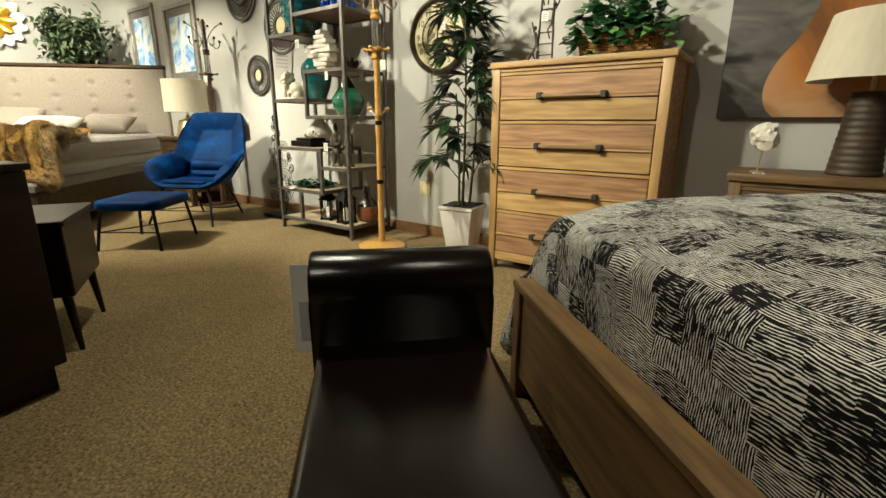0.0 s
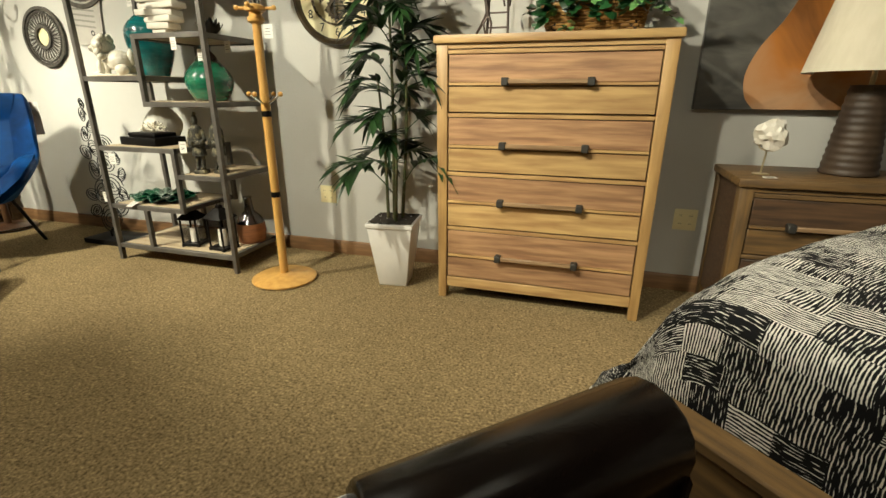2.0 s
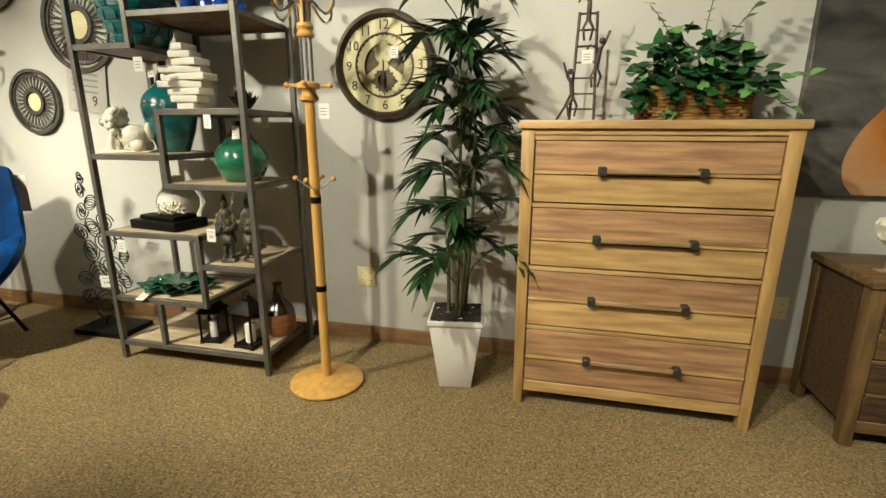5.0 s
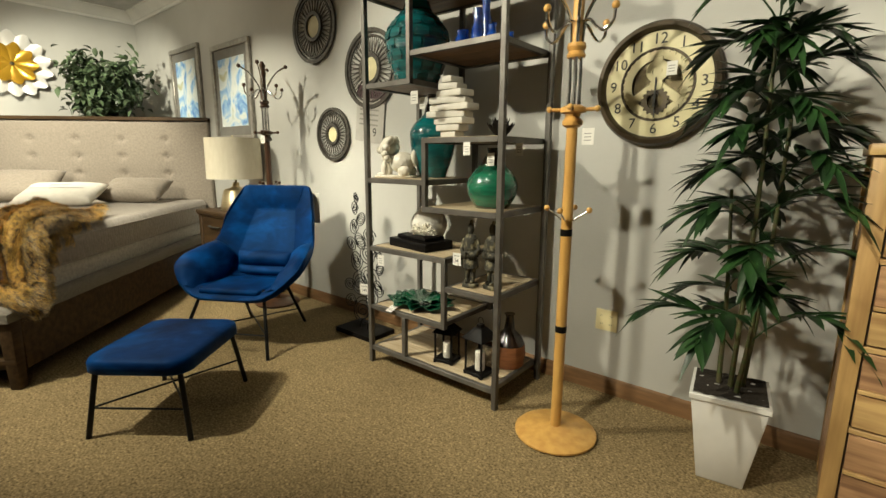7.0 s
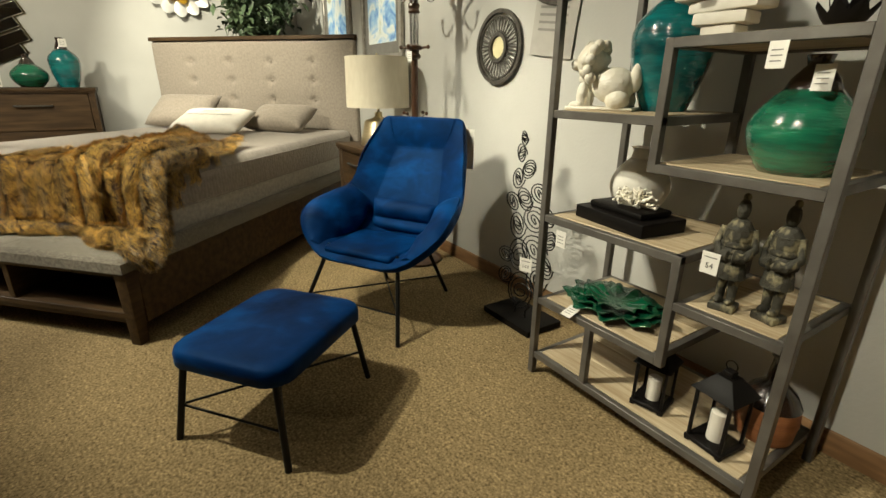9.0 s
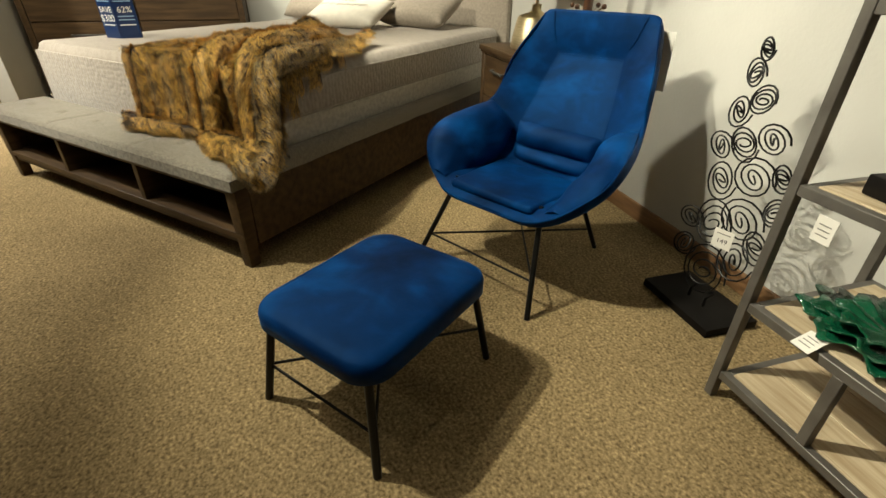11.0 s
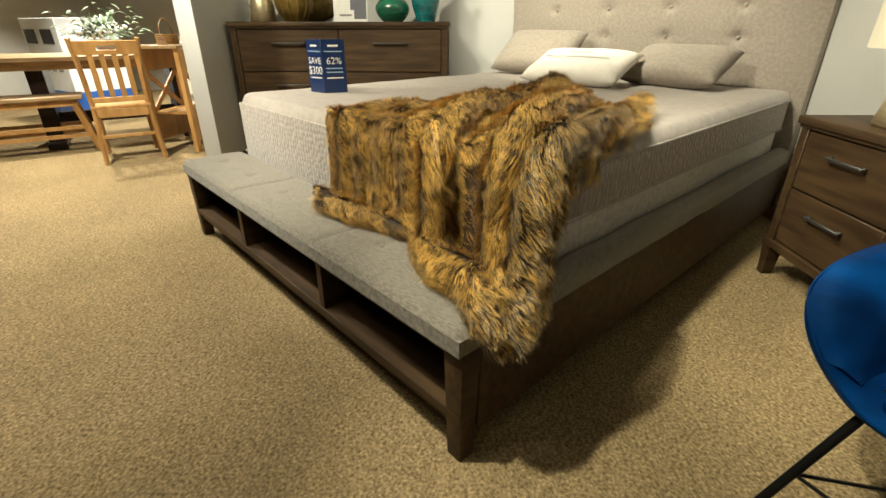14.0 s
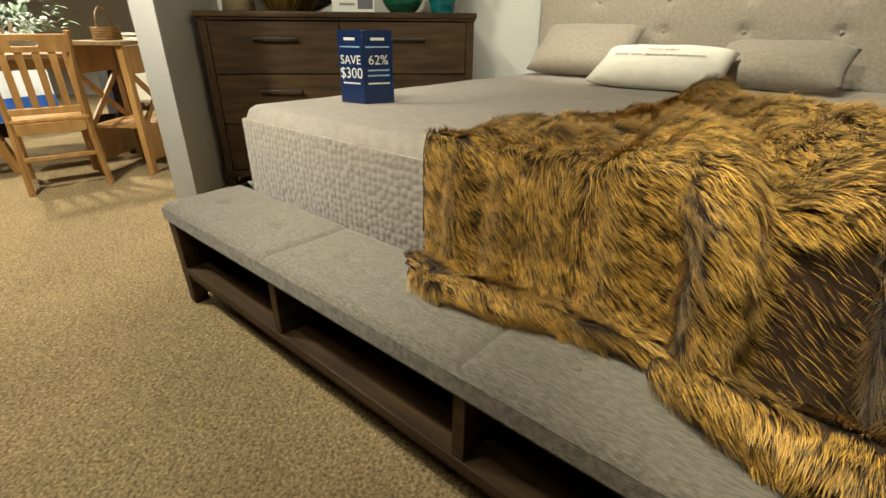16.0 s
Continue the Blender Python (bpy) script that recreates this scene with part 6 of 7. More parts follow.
# ---- sale sign on the wall and scroll stand ----
sg = thing("wall_sign", pose(-4.02, YA - 0.012, 1.77, 0, 7, 0), "paper price poster with a dark header on the wall", "sign")
# Poster paper is greyed, with the wall's shade put into its colour.
part("sheet", box((-0.15, -0.003, -0.40), (0.15, 0, 0), 0.0005), mat("shaded_poster_paper", (0.42, 0.40, 0.36), 0.6, colour2=(0.36, 0.34, 0.31), scale=8), sg)
part("header", box((-0.15, -0.0045, -0.09), (0.15, -0.0032, -0.0005)), mat("dark_purple_print", (0.06, 0.02, 0.03), 0.5), sg)
for k in range(5):
    part("print_line", box((-0.11, -0.0042, -0.14 - k * 0.035), (0.09, -0.0032, -0.128 - k * 0.035)), GREYINK, sg)
lettering("figure", "9", 0.09, INK, sg, pose(0.06, -0.0045, -0.33, 90, 0, 0))
st = thing("scroll_stand", pose(-3.885, 3.395, 0, 0, 0, 0), "tall openwork stand of black wire spirals on a block base", "sculpture")
part("base", box((-0.185, -0.12, 0), (0.185, 0.12, 0.035), 0.004, seg=2), BLACK, st)
for x in (-0.03, 0.05):
    part("bracket", tube([(x, -0.02, 0.035), (x, -0.02, 0.075), (x, 0.01, 0.09)], 0.006, 6), BLACK, st)
for x, z, r, flip in ((-0.02, 0.16, 0.11, 1), (-0.15, 0.22, 0.05, -1), (0.09, 0.27, 0.075, -1), (-0.05, 0.36, 0.095, 1), (-0.155, 0.335, 0.05, 1), (0.06, 0.42, 0.085, 1), (0.15, 0.36, 0.065, -1), (-0.075, 0.53, 0.075, -1), (0.05, 0.58, 0.075, 1),
                      (-0.12, 0.645, 0.05, 1), (-0.03, 0.68, 0.06, -1), (0.07, 0.72, 0.05, 1), (-0.09, 0.78, 0.05, -1), (-0.015, 0.83, 0.045, 1), (-0.075, 0.905, 0.045, 1), (-0.06, 0.985, 0.035, -1), (0.17, 0.50, 0.05, 1), (0.15, 0.62, 0.045, -1)):
    pts = []
    r *= 1.05 if z < 0.6 else 1.15
    for k in range(50):
        a = k * 0.44 * flip
        q = r * (1 - 0.0185 * k)
        pts.append((x + q * math.cos(a), 0.012 * math.sin(k * 0.5 + x * 30), z + q * math.sin(a)))
    part("spiral", tube(pts, 0.0035, 5), BLACKMETAL, st)
price_tag(pose(-3.84, 3.36, 0.38, 0, 0, 20), 0.07, 0.075, "149")

# ---- plants ----
def leaf_mat(name, c1, c2, rough=0.4):
    return mat(name, c1, rough, colour2=c2, scale=12, random_hue=0.45, island=True, spec=0.4, bump=0.1)


PALM = leaf_mat("palm_leaf", (0.020, 0.058, 0.014), (0.008, 0.024, 0.008))
STALK = mat("palm_stalk", (0.05, 0.075, 0.02), 0.6, colour2=(0.09, 0.07, 0.03), scale=14, stretch=(1, 1, 4))
SOIL = mat("dark_soil", (0.03, 0.022, 0.015), 0.95, bump=1.0, bump_scale=60)
POTWHITE = mat("white_glazed_pot", (0.80, 0.78, 0.74), 0.35, colour2=(0.67, 0.65, 0.61), scale=4)


def blade(bm, root, d, up, length, width, droop, n=4):
    """A lance-shaped leaflet folded along its midrib."""
    d = d.normalized()
    side = d.cross(up)
    side = side.normalized() if side.length > 1e-4 else Vector((1, 0, 0))
    nrm = side.cross(d)
    rows = []
    for k in range(n + 1):
        s = k / n
        p = root + d * length * s + Vector((0, 0, -droop * length * s * s))
        w = width * math.sin(math.pi * (0.08 + 0.92 * s) ** 0.8) if k < n else 0.0005
        rows.append((bm.verts.new(p - side * w + nrm * w * 0.35), bm.verts.new(p), bm.verts.new(p + side * w + nrm * w * 0.35)))
    for a, b in zip(rows, rows[1:]):
        bm.faces.new((a[0], a[1], b[1], b[0]))
        bm.faces.new((a[1], a[2], b[2], b[1]))


def frond(root, yaw, rise, length, pairs, leaf, rng):
    bm = bmesh.new()
    out = Vector((math.cos(yaw), math.sin(yaw), 0))
    pts = []
    for k in range(9):
        s = k / 8
        pts.append(root + out * length * s * (1 - 0.1 * s) + Vector((0, 0, length * (rise * s - (0.35 + 0.5 * rise) * s * s))))
    tube(pts, 0.0035, 5, bm=bm, taper=0.4)
    for k in range(pairs):
        s = 0.30 + 0.70 * k / (pairs - 1)
        i = min(7, int(s * 8))
        p = pts[i].lerp(pts[i + 1], s * 8 - i) if i < 8 else pts[8]
        t = (pts[i + 1] - pts[i]).normalized()
        sd = t.cross(Vector((0, 0, 1))).normalized()
        ll = leaf * (0.65 + 0.6 * math.sin(math.pi * (0.15 + 0.75 * s))) * rng.uniform(0.85, 1.15)
        for q in (-1, 1):
            ang = radians(52 - 30 * s + rng.uniform(-8, 8))
            d = t * math.cos(ang) + sd * q * math.sin(ang) + Vector((0, 0, rng.uniform(-0.05, 0.15)))
            blade(bm, p, d, Vector((0, 0, 1)), ll, 0.0180 * rng.uniform(0.8, 1.25), rng.uniform(0.02, 0.26))
    blade(bm, pts[8], pts[8] - pts[7], Vector((0, 0, 1)), leaf, 0.012, 0.4)
    return bm


palm = thing("potted_palm", pose(-1.585, 3.29, 0, 0, 0, 8), "tall artificial parlour palm in a tapered white pot", "potted plant")
b0, b1, hp = 0.080, 0.130, 0.375
pot = hull([(-b0, -b0, 0), (b0, -b0, 0), (b0, b0, 0), (-b0, b0, 0)], [(-b1, -b1, hp), (b1, -b1, hp), (b1, b1, hp), (-b1, b1, hp)], bevel=0.005)
part("pot", pot, POTWHITE, palm)
part("pot_lip", box((-b1 - 0.004, -b1 - 0.004, hp - 0.022), (b1 + 0.004, b1 + 0.004, hp + 0.002), 0.003), POTWHITE, palm)
bm = grid(16, 16, lambda s, t: Vector(((s - 0.5) * 0.245, (t - 0.5) * 0.245, hp + 0.006 + 0.010 * rug(s, t, 0, 9))))
part("soil", bm, SOIL, palm)
rng = random.Random(11)
PALM_R = Matrix.Rotation(radians(-8), 3, "Z")
stems = []
for k, (dx, dy, top) in enumerate(((0.0, 0.0, 1.72), (0.04, 0.03, 1.40), (-0.04, 0.02, 1.15), (0.02, -0.05, 0.95))):
    pts = [Vector((dx, dy, hp)), Vector((dx * 1.5 + 0.01, dy * 1.5, hp + (top - hp) * 0.5)), Vector((dx * 1.9, dy * 1.2, top))]
    part("stem", tube(curve_points(pts, 5), 0.010, 8, taper=0.55), STALK, palm)
    stems.append(pts)
YAWS = [(k * 137.5 + 200) % 360 for k in range(38)]
for k, yw in enumerate(YAWS):
    z = 0.52 + 1.16 * (k / (len(YAWS) - 1)) ** 0.9
    base = stems[k % 4 if z < 0.95 else (k % 2 if z < 1.38 else 0)]
    top = base[2].z
    f = min(1.0, (z - hp) / (top - hp))
    root = base[0].lerp(base[2], f)
    yaw = radians(yw + rng.uniform(-12, 12))
    wall_side = math.sin(yaw) > 0.3
    length = rng.uniform(0.22, 0.34) * (0.6 if wall_side else 1.0) * (1.22 - 0.62 * (z - 0.6) / 1.08)
    local = PALM_R @ Vector((math.cos(yaw), math.sin(yaw), 0))
    part("frond", frond(root, math.atan2(local.y, local.x), rng.uniform(0.6, 1.5), length, rng.randint(7, 9), 0.135, rng), PALM, palm, smooth=180)
for yw, rise in ((200, 1.6), (330, 1.5), (80, 2.2)):
    part("frond", frond(stems[0][2], radians(yw), rise, 0.22, 7, 0.11, rng), PALM, palm, smooth=180)

# ivy basket on the chest
WICKER = mat("wicker", (0.30, 0.16, 0.04), 0.5, colour2=(0.16, 0.08, 0.02), scale=20, bump=0.3)
ivy = thing("ivy_basket", pose(-0.60, 3.40, 1.31), "artificial ivy spilling from an oblong wicker basket", "potted plant")
for r in range(9):
    z = 0.008 + r * 0.0135
    pts = []
    for k in range(72):
        a = k * math.tau / 72
        w, d = 0.205 + 0.02 * z / 0.12, 0.085 + 0.015 * z / 0.12
        c, s = math.cos(a), math.sin(a)
        e = 0.45
        bumpy = 0.004 * (1 if (k // 2 + r) % 2 else -1)
        pts.append(((w + bumpy) * math.copysign(abs(c) ** e, c), (d + bumpy) * math.copysign(abs(s) ** e, s), z))
    part("weave", tube(pts, 0.0072, 6, closed=True), WICKER, ivy)
part("rim", tube([(0.232 * math.copysign(abs(math.cos(k * math.tau / 48)) ** 0.45, math.cos(k * math.tau / 48)), 0.105 * math.copysign(abs(math.sin(k * math.tau / 48)) ** 0.45, math.sin(k * math.tau / 48)), 0.128) for k in range(48)], 0.011, 8, closed=True), WICKER, ivy)
part("filling", box((-0.20, -0.085, 0.002), (0.20, 0.085, 0.115), 0.02), SOIL, ivy)


def heart_leaf():
    bm = bmesh.new()
    outline = [(0, -0.1), (0.30, -0.28), (0.52, -0.05), (0.45, 0.35), (0.22, 0.75), (0, 1.05)]
    mid = [bm.verts.new((0, y, 0.0)) for y in (-0.1, 0.2, 0.6, 1.05)]
    for s in (-1, 1):
        ring = [bm.verts.new((s * x, y, 0.16 * x * x - 0.12 * max(0, y - 0.4))) for x, y in outline[1:5]]
        bm.faces.new((mid[0], ring[0], ring[1], mid[1]))
        bm.faces.new((mid[1], ring[1], ring[2], mid[2]))
        bm.faces.new((mid[2], ring[2], ring[3], mid[3]))
    for v in bm.verts:
        v.co.z -= 0.10 * v.co.y ** 2
    return mesh_of(bm, None, 180)


LEAF_DARK, LEAF_PALE = heart_leaf(), heart_leaf()
IVY2 = mat("ivy_leaf_single", (0.020, 0.085, 0.022), 0.3, colour2=(0.010, 0.045, 0.016), scale=30, random_hue=0.5, spec=0.5)
IVYPALE2 = mat("pale_ivy_leaf_single", (0.06, 0.22, 0.05), 0.3, colour2=(0.17, 0.30, 0.11), scale=30, random_hue=0.3, spec=0.5)
LEAF_DARK.materials.append(IVY2)
LEAF_PALE.materials.append(IVYPALE2)


def scatter_leaf(parent, me, p, out, size, rng):
    """One leaf object at p that points outwards and hangs a little."""
    ob = new("leaf", me)
    ob.parent = parent
    d = (out + Vector((rng.uniform(-.6, .6), rng.uniform(-.6, .6), rng.uniform(-.5, .3)))).normalized()
    up = Vector((rng.uniform(-.4, .4), -0.55 + rng.uniform(-.4, .3), 0.8)).normalized()
    x = d.cross(up).normalized()
    z = x.cross(d)
    m = Matrix((x, d, z)).transposed().to_4x4()
    ob.matrix_basis = Matrix.Translation(p) @ m @ Matrix.Diagonal((size, size, size, 1))
    return ob


rng = random.Random(21)
for k in range(330):
    a, e = rng.uniform(0, math.tau), rng.uniform(-0.15, 1.35)
    rr = rng.uniform(0.55, 1.0)
    p = Vector((0.30 * math.cos(a) * math.cos(e) * rr, 0.13 * math.sin(a) * math.cos(e) * rr - 0.01, 0.15 + 0.21 * math.sin(e) * rr + 0.04 * rug(math.cos(a) * 2, e, 1, 1.3)))
    p.y = min(p.y, 0.12)
    if k % 3 == 0:
        p = Vector((rng.uniform(-0.26, 0.27), rng.uniform(-0.15, -0.105), 0.03 + 0.19 * rng.random() ** 0.6))
    scatter_leaf(ivy, LEAF_PALE if rng.random() < 0.12 else LEAF_DARK, p, Vector((p.x * 2, p.y * 2 - 0.15, p.z - 0.15)), rng.uniform(0.036, 0.062), rng)
for x0, y0, n, dx, dz, pale in ((-0.10, -0.125, 8, -0.006, -0.022, 1), (0.20, -0.12, 9, 0.02, -0.012, 1), (0.24, -0.09, 6, 0.03, 0.002, 1), (-0.24, -0.10, 5, -0.02, -0.012, 0), (-0.02, 0.0, 7, -0.025, 0.028, 0), (0.10, 0.0, 8, 0.02, 0.034, 0), (0.02, 0.02, 7, 0.002, 0.036, 0)):
    pts = [Vector((x0 * 0.8, y0 * 0.8, 0.15 if dz < 0.01 else 0.26))]
    for k in range(n):
        pts.append(pts[-1] + Vector((dx + rng.uniform(-.008, .008), -0.004, dz + rng.uniform(-.006, .006))) * 1.1)
    for q in pts:
        q.y = min(q.y, -0.115) if dz < 0.01 else q.y
    part("vine", tube(pts, 0.002, 5), STALK, ivy)
    for q in pts[1:]:
        if q.z < 0.012:
            q.z = 0.02
        scatter_leaf(ivy, LEAF_PALE if pale and rng.random() < 0.7 else LEAF_DARK, q + Vector((0, -0.01, 0.004)), Vector((dx * 20, -0.6, 0.2)), rng.uniform(0.034, 0.05), rng)

# ladder sculpture with climbing figures, one plain cast
PEWTER = mat("cast_pewter", (0.055, 0.042, 0.035), 0.45, metal=0.6, colour2=(0.11, 0.085, 0.07), scale=30, bump=0.25)


def ladder_shape():
    bm = bmesh.new()
    h = 0.52
    for s in (-1, 1):
        tube([(s * 0.052, 0, 0), (s * 0.036, 0.02, h * 0.86)], 0.0065, 7, bm=bm)
    for k in range(7):
        z = 0.05 + k * 0.065
        w = 0.052 - 0.016 * z / (h * 0.86)
        tube([(-w, 0.02 * z / h, z), (w, 0.02 * z / h, z)], 0.0045, 6, bm=bm)
    # climbers: torso, head, limbs
    for x, z, lean in ((-0.045, 0.12, -1), (0.045, 0.24, 1), (0.0, 0.43, 0)):
        tube([(x, -0.012, z - 0.02), (x + 0.012 * lean, -0.02, z + 0.06)], 0.011, 7, bm=bm, taper=0.8)
        ball(0.013, (x + 0.016 * lean, -0.02, z + 0.085), bm=bm, u=10, v=8)
        tube([(x + 0.012 * lean, -0.018, z + 0.05), (x - 0.03, -0.01, z + 0.07), (x - 0.045 * (1 if lean >= 0 else 0.4), -0.004, z + 0.05)], 0.0048, 6, bm=bm)
        tube([(x + 0.012 * lean, -0.018, z + 0.05), (x + 0.03 * (lean or 1), -0.012, z + 0.08), (x + 0.045 * (lean or 1), -0.006, z + 0.125)], 0.0048, 6, bm=bm)
        for s in (-1, 1):
            tube([(x, -0.012, z - 0.015), (x + s * 0.02, -0.028, z - 0.055), (x + s * 0.012, -0.008, z - 0.10)], 0.0065, 6, bm=bm, taper=0.7)
    tube([(-0.05, -0.01, 0.12), (-0.075, -0.02, 0.06), (-0.11, -0.03, 0.0)], 0.006, 6, bm=bm)
    return bm


solid("ladder_sculpture", ladder_shape(), PEWTER, "cast metal ladder sculpture with small climbing figures", "sculpture", pose(-1.045, 3.36, 1.31), smooth=60)
price_tag(pose(-1.04, 3.33, 1.60), 0.045, 0.055)

# ficus in the corner behind the headboard
FICUS = mat("ficus_leaf", (0.05, 0.085, 0.042), 0.45, colour2=(0.11, 0.15, 0.08), scale=25, random_hue=0.45, island=True)
fic = thing("ficus_tree", pose(-7.75, 3.10, 0), "leafy artificial ficus behind the headboard", "plant")
part("trunk", tube([(0, 0, 0.30), (0.02, 0.02, 0.9), (-0.02, 0.0, 1.5), (0.0, 0.02, 1.9)], 0.022, 8, taper=0.5), STALK, fic)
part("pot", lathe([(0.13, 0), (0.17, 0.30), (0.18, 0.32), (0.16, 0.32), (0.15, 0.30)], 24), BLACK, fic)
rng = random.Random(5)
limb = [Vector((0, 0.01, 1.7))]
bm = bmesh.new()
for k in range(14):
    a = rng.uniform(0, math.tau)
    end = Vector((0.24 * math.cos(a), 0.24 * math.sin(a), 1.82 + rng.uniform(-0.03, 0.40)))
    end.y = min(end.y, 0.38)
    limb.append(end)
    tube([(0, 0.01, 1.45 + 0.02 * k), end * 0.6 + Vector((0, 0, 0.72)), end], 0.005, 5, bm=bm, taper=0.5)
part("limbs", bm, STALK, fic, kind="stuff")
bm = bmesh.new()
for k in range(1700):
    c = rng.choice(limb)
    p = c + Vector((rng.gauss(0, 0.09), rng.gauss(0, 0.09), rng.gauss(0, 0.09)))
    p.y = min(p.y, 0.5)
    if p.z < 1.70:
        continue
    d = Vector((rng.uniform(-1, 1), rng.uniform(-1, 1), rng.uniform(-0.8, 0.4)))
    blade(bm, p, d, Vector((rng.uniform(-.5, .5), rng.uniform(-.5, .5), 1)), rng.uniform(0.06, 0.11), rng.uniform(0.02, 0.032), 0.3, 3)
part("crown", bm, FICUS, fic, smooth=180, kind="stuff")

# ---- wall flower, mirror and things on the dresser ----
SILVERGLASS = mat("silvered_petal", (0.82, 0.81, 0.78), 0.3, metal=0.25, colour2=(0.70, 0.69, 0.66), scale=8)
AMBERGLASS = mat("amber_petal", (0.55, 0.33, 0.03), 0.2, metal=0.5, colour2=(0.42, 0.22, 0.02), scale=6)
fw_ = thing("flower_mirror", pose(XB + 0.004, 2.39, 2.24, 0, 90, 0), "silver and amber glass flower wall ornament", "wall decoration")
for ring, (cnt, r0, r1, w, mt) in enumerate(((14, 0.14, 0.345, 0.082, SILVERGLASS), (9, 0.02, 0.22, 0.075, AMBERGLASS))):
    for k in range(cnt):
        def fn(s, t, r0=r0, r1=r1, w=w, ring=ring):
            ww = w * math.sin(math.pi * (0.18 + 0.72 * s)) ** 0.6
            v = 2 * t - 1
            rr = r0 + (r1 - r0) * s * (1 - 0.12 * v * v * s)
            return Vector((rr, v * ww, 0.02 + 0.03 * ring + 0.05 * s * s + 0.02 * (1 - v * v)))
        ob = part("petal", grid(6, 6, fn), mt, fw_, smooth=180)
        ob.matrix_basis = pose(0, 0, 0, 0, 0, k * 360 / cnt + 9 * ring)
part("centre", ball(0.03, (0, 0, 0.05), (1, 1, 0.5)), BRONZE, fw_)
MIRROR = mat("mirror_glass", (0.85, 0.85, 0.85), 0.03, metal=1.0)
mr_ = thing("stepped_mirror", pose(XB + 0.004, 0.60, 1.72, 90, 0, 90), "wall mirror of slanted stepped strips with dark edges", "mirror")
for k in range(7):
    ob = part("strip", box((-0.44, -0.055, 0.012 + 0.004 * (k % 2)), (0.44, 0.055, 0.024 + 0.004 * (k % 2)), 0.006), MIRROR, mr_)
    ob.matrix_basis = pose((k % 2) * 0.05 - 0.02, -0.36 + k * 0.118, 0, 0, 0, 24)
    fr = part("edge", box((-0.455, -0.062, 0.002), (0.455, 0.062, 0.011), 0.003), BRONZE, mr_)
    fr.matrix_basis = ob.matrix_basis
ZD = 1.18
vase("green_round_vase", pose(-8.10, 1.02, ZD), arc_profile(0.08, 0.145, 0.06, 0.20, belly=0.5), necked(0.197, 0.061, 0.026, 0.09), GREEN, "round green glazed vase with a dark neck")
vase("tall_teal_vase", pose(-8.08, 1.30, ZD), arc_profile(0.075, 0.125, 0.05, 0.34, belly=0.7), necked(0.337, 0.052, 0.026, 0.10), TEAL, "tall teal glazed jar with a dark neck")
price_tag(pose(-7.93, 1.33, ZD + 0.42, 0, 0, 90), 0.06, 0.07)
# A lamp base, turned with the vase helper and left bare.
vase("champagne_vase", pose(-8.08, -0.08, ZD), [(0.10, 0), (0.11, 0.01), (0.10, 0.12), (0.08, 0.24), (0.05, 0.28)], None, GOLD, "tapered champagne metal lamp base without a shade")
gv = vase("ribbed_gold_vase", pose(-8.06, 0.20, ZD), arc_profile(0.08, 0.15, 0.07, 0.26, belly=0.6), None, mat("old_gold", (0.28, 0.19, 0.05), 0.35, metal=0.7, colour2=(0.16, 0.10, 0.03), scale=10), "ribbed antique gold urn")
for k in range(12):
    a = k * math.tau / 12
    prof = arc_profile(0.08, 0.15, 0.07, 0.26, 10, 0.6)
    part("rib", tube([(r * math.cos(a), r * math.sin(a), z) for r, z in prof], 0.010, 6), gv.children[0].data.materials[0], gv)
fs = thing("tabletop_sign", pose(-7.96, 0.69, ZD, -8, 0, 90), "small framed white information card on the dresser", "sign")
part("card", box((-0.14, -0.004, 0), (0.14, 0.004, 0.22), 0.002), PAPER, fs)
part("dark_half", box((0.0, -0.0062, 0.02), (0.13, -0.0045, 0.21)), mat("slate_print", (0.10, 0.10, 0.12), 0.5), fs)
part("note", box((-0.11, -0.0085, 0.02), (0.03, -0.0066, 0.085)), PAPER, fs)
part("print_bar", box((-0.09, -0.0098, 0.04), (0.01, -0.009, 0.055)), GREYINK, fs)

# ---- sale sign standing on the storage bed ----
NAVY = mat("navy_print", (0.006, 0.024, 0.090), 0.3, colour2=(0.005, 0.018, 0.070), scale=3)
SKY = mat("pale_blue_print", (0.30, 0.45, 0.60), 0.4)
sale = thing("sale_sign", pose(-6.43, 0.835, 0.803, 0, 0, 90), "navy blue folded card standing sign with white lettering", "sign")
hgt, wd = 0.275, 0.125
for side, turn in ((-1, -36), (1, 20)):
    m = pose(0.0, 0.0, 0, 0, 0, turn)
    x0, x1 = (-wd, 0) if side < 0 else (0, wd)
    pn = part("panel", box((x0, -0.0015, 0), (x1, 0.0015, hgt), 0.0005), NAVY, sale)
    pn.matrix_basis = m
    cx = (x0 + x1) / 2
    if side < 0:
        lettering("word", "SAVE", 0.048, PAPER, pn, pose(cx, -0.0022, 0.165, 90, 0, 0))
        lettering("word", "$300", 0.058, PAPER, pn, pose(cx, -0.0022, 0.115, 90, 0, 0))
    else:
        lettering("word", "62%", 0.050, PAPER, pn, pose(cx, -0.0022, 0.165, 90, 0, 0))
        for z in (0.125, 0.105):
            part("print_bar", box((cx - 0.045, -0.0024, z), (cx + 0.045, -0.0018, z + 0.006)), SKY, pn)
    part("print_bar", box((cx - 0.045, -0.0024, 0.075), (cx + 0.045, -0.0018, 0.081)), PAPER, pn)
    part("emblem", box((cx - 0.028, -0.0024, 0.238), (cx + 0.028, -0.0018, 0.248)), PAPER, pn)
    part("print_bar", box((cx - 0.05, -0.0024, 0.212), (cx + 0.05, -0.0018, 0.217)), SKY, pn)
m3 = part("panel", box((-0.10, -0.0015, 0), (0.117, 0.0015, hgt), 0.0005), NAVY, sale)
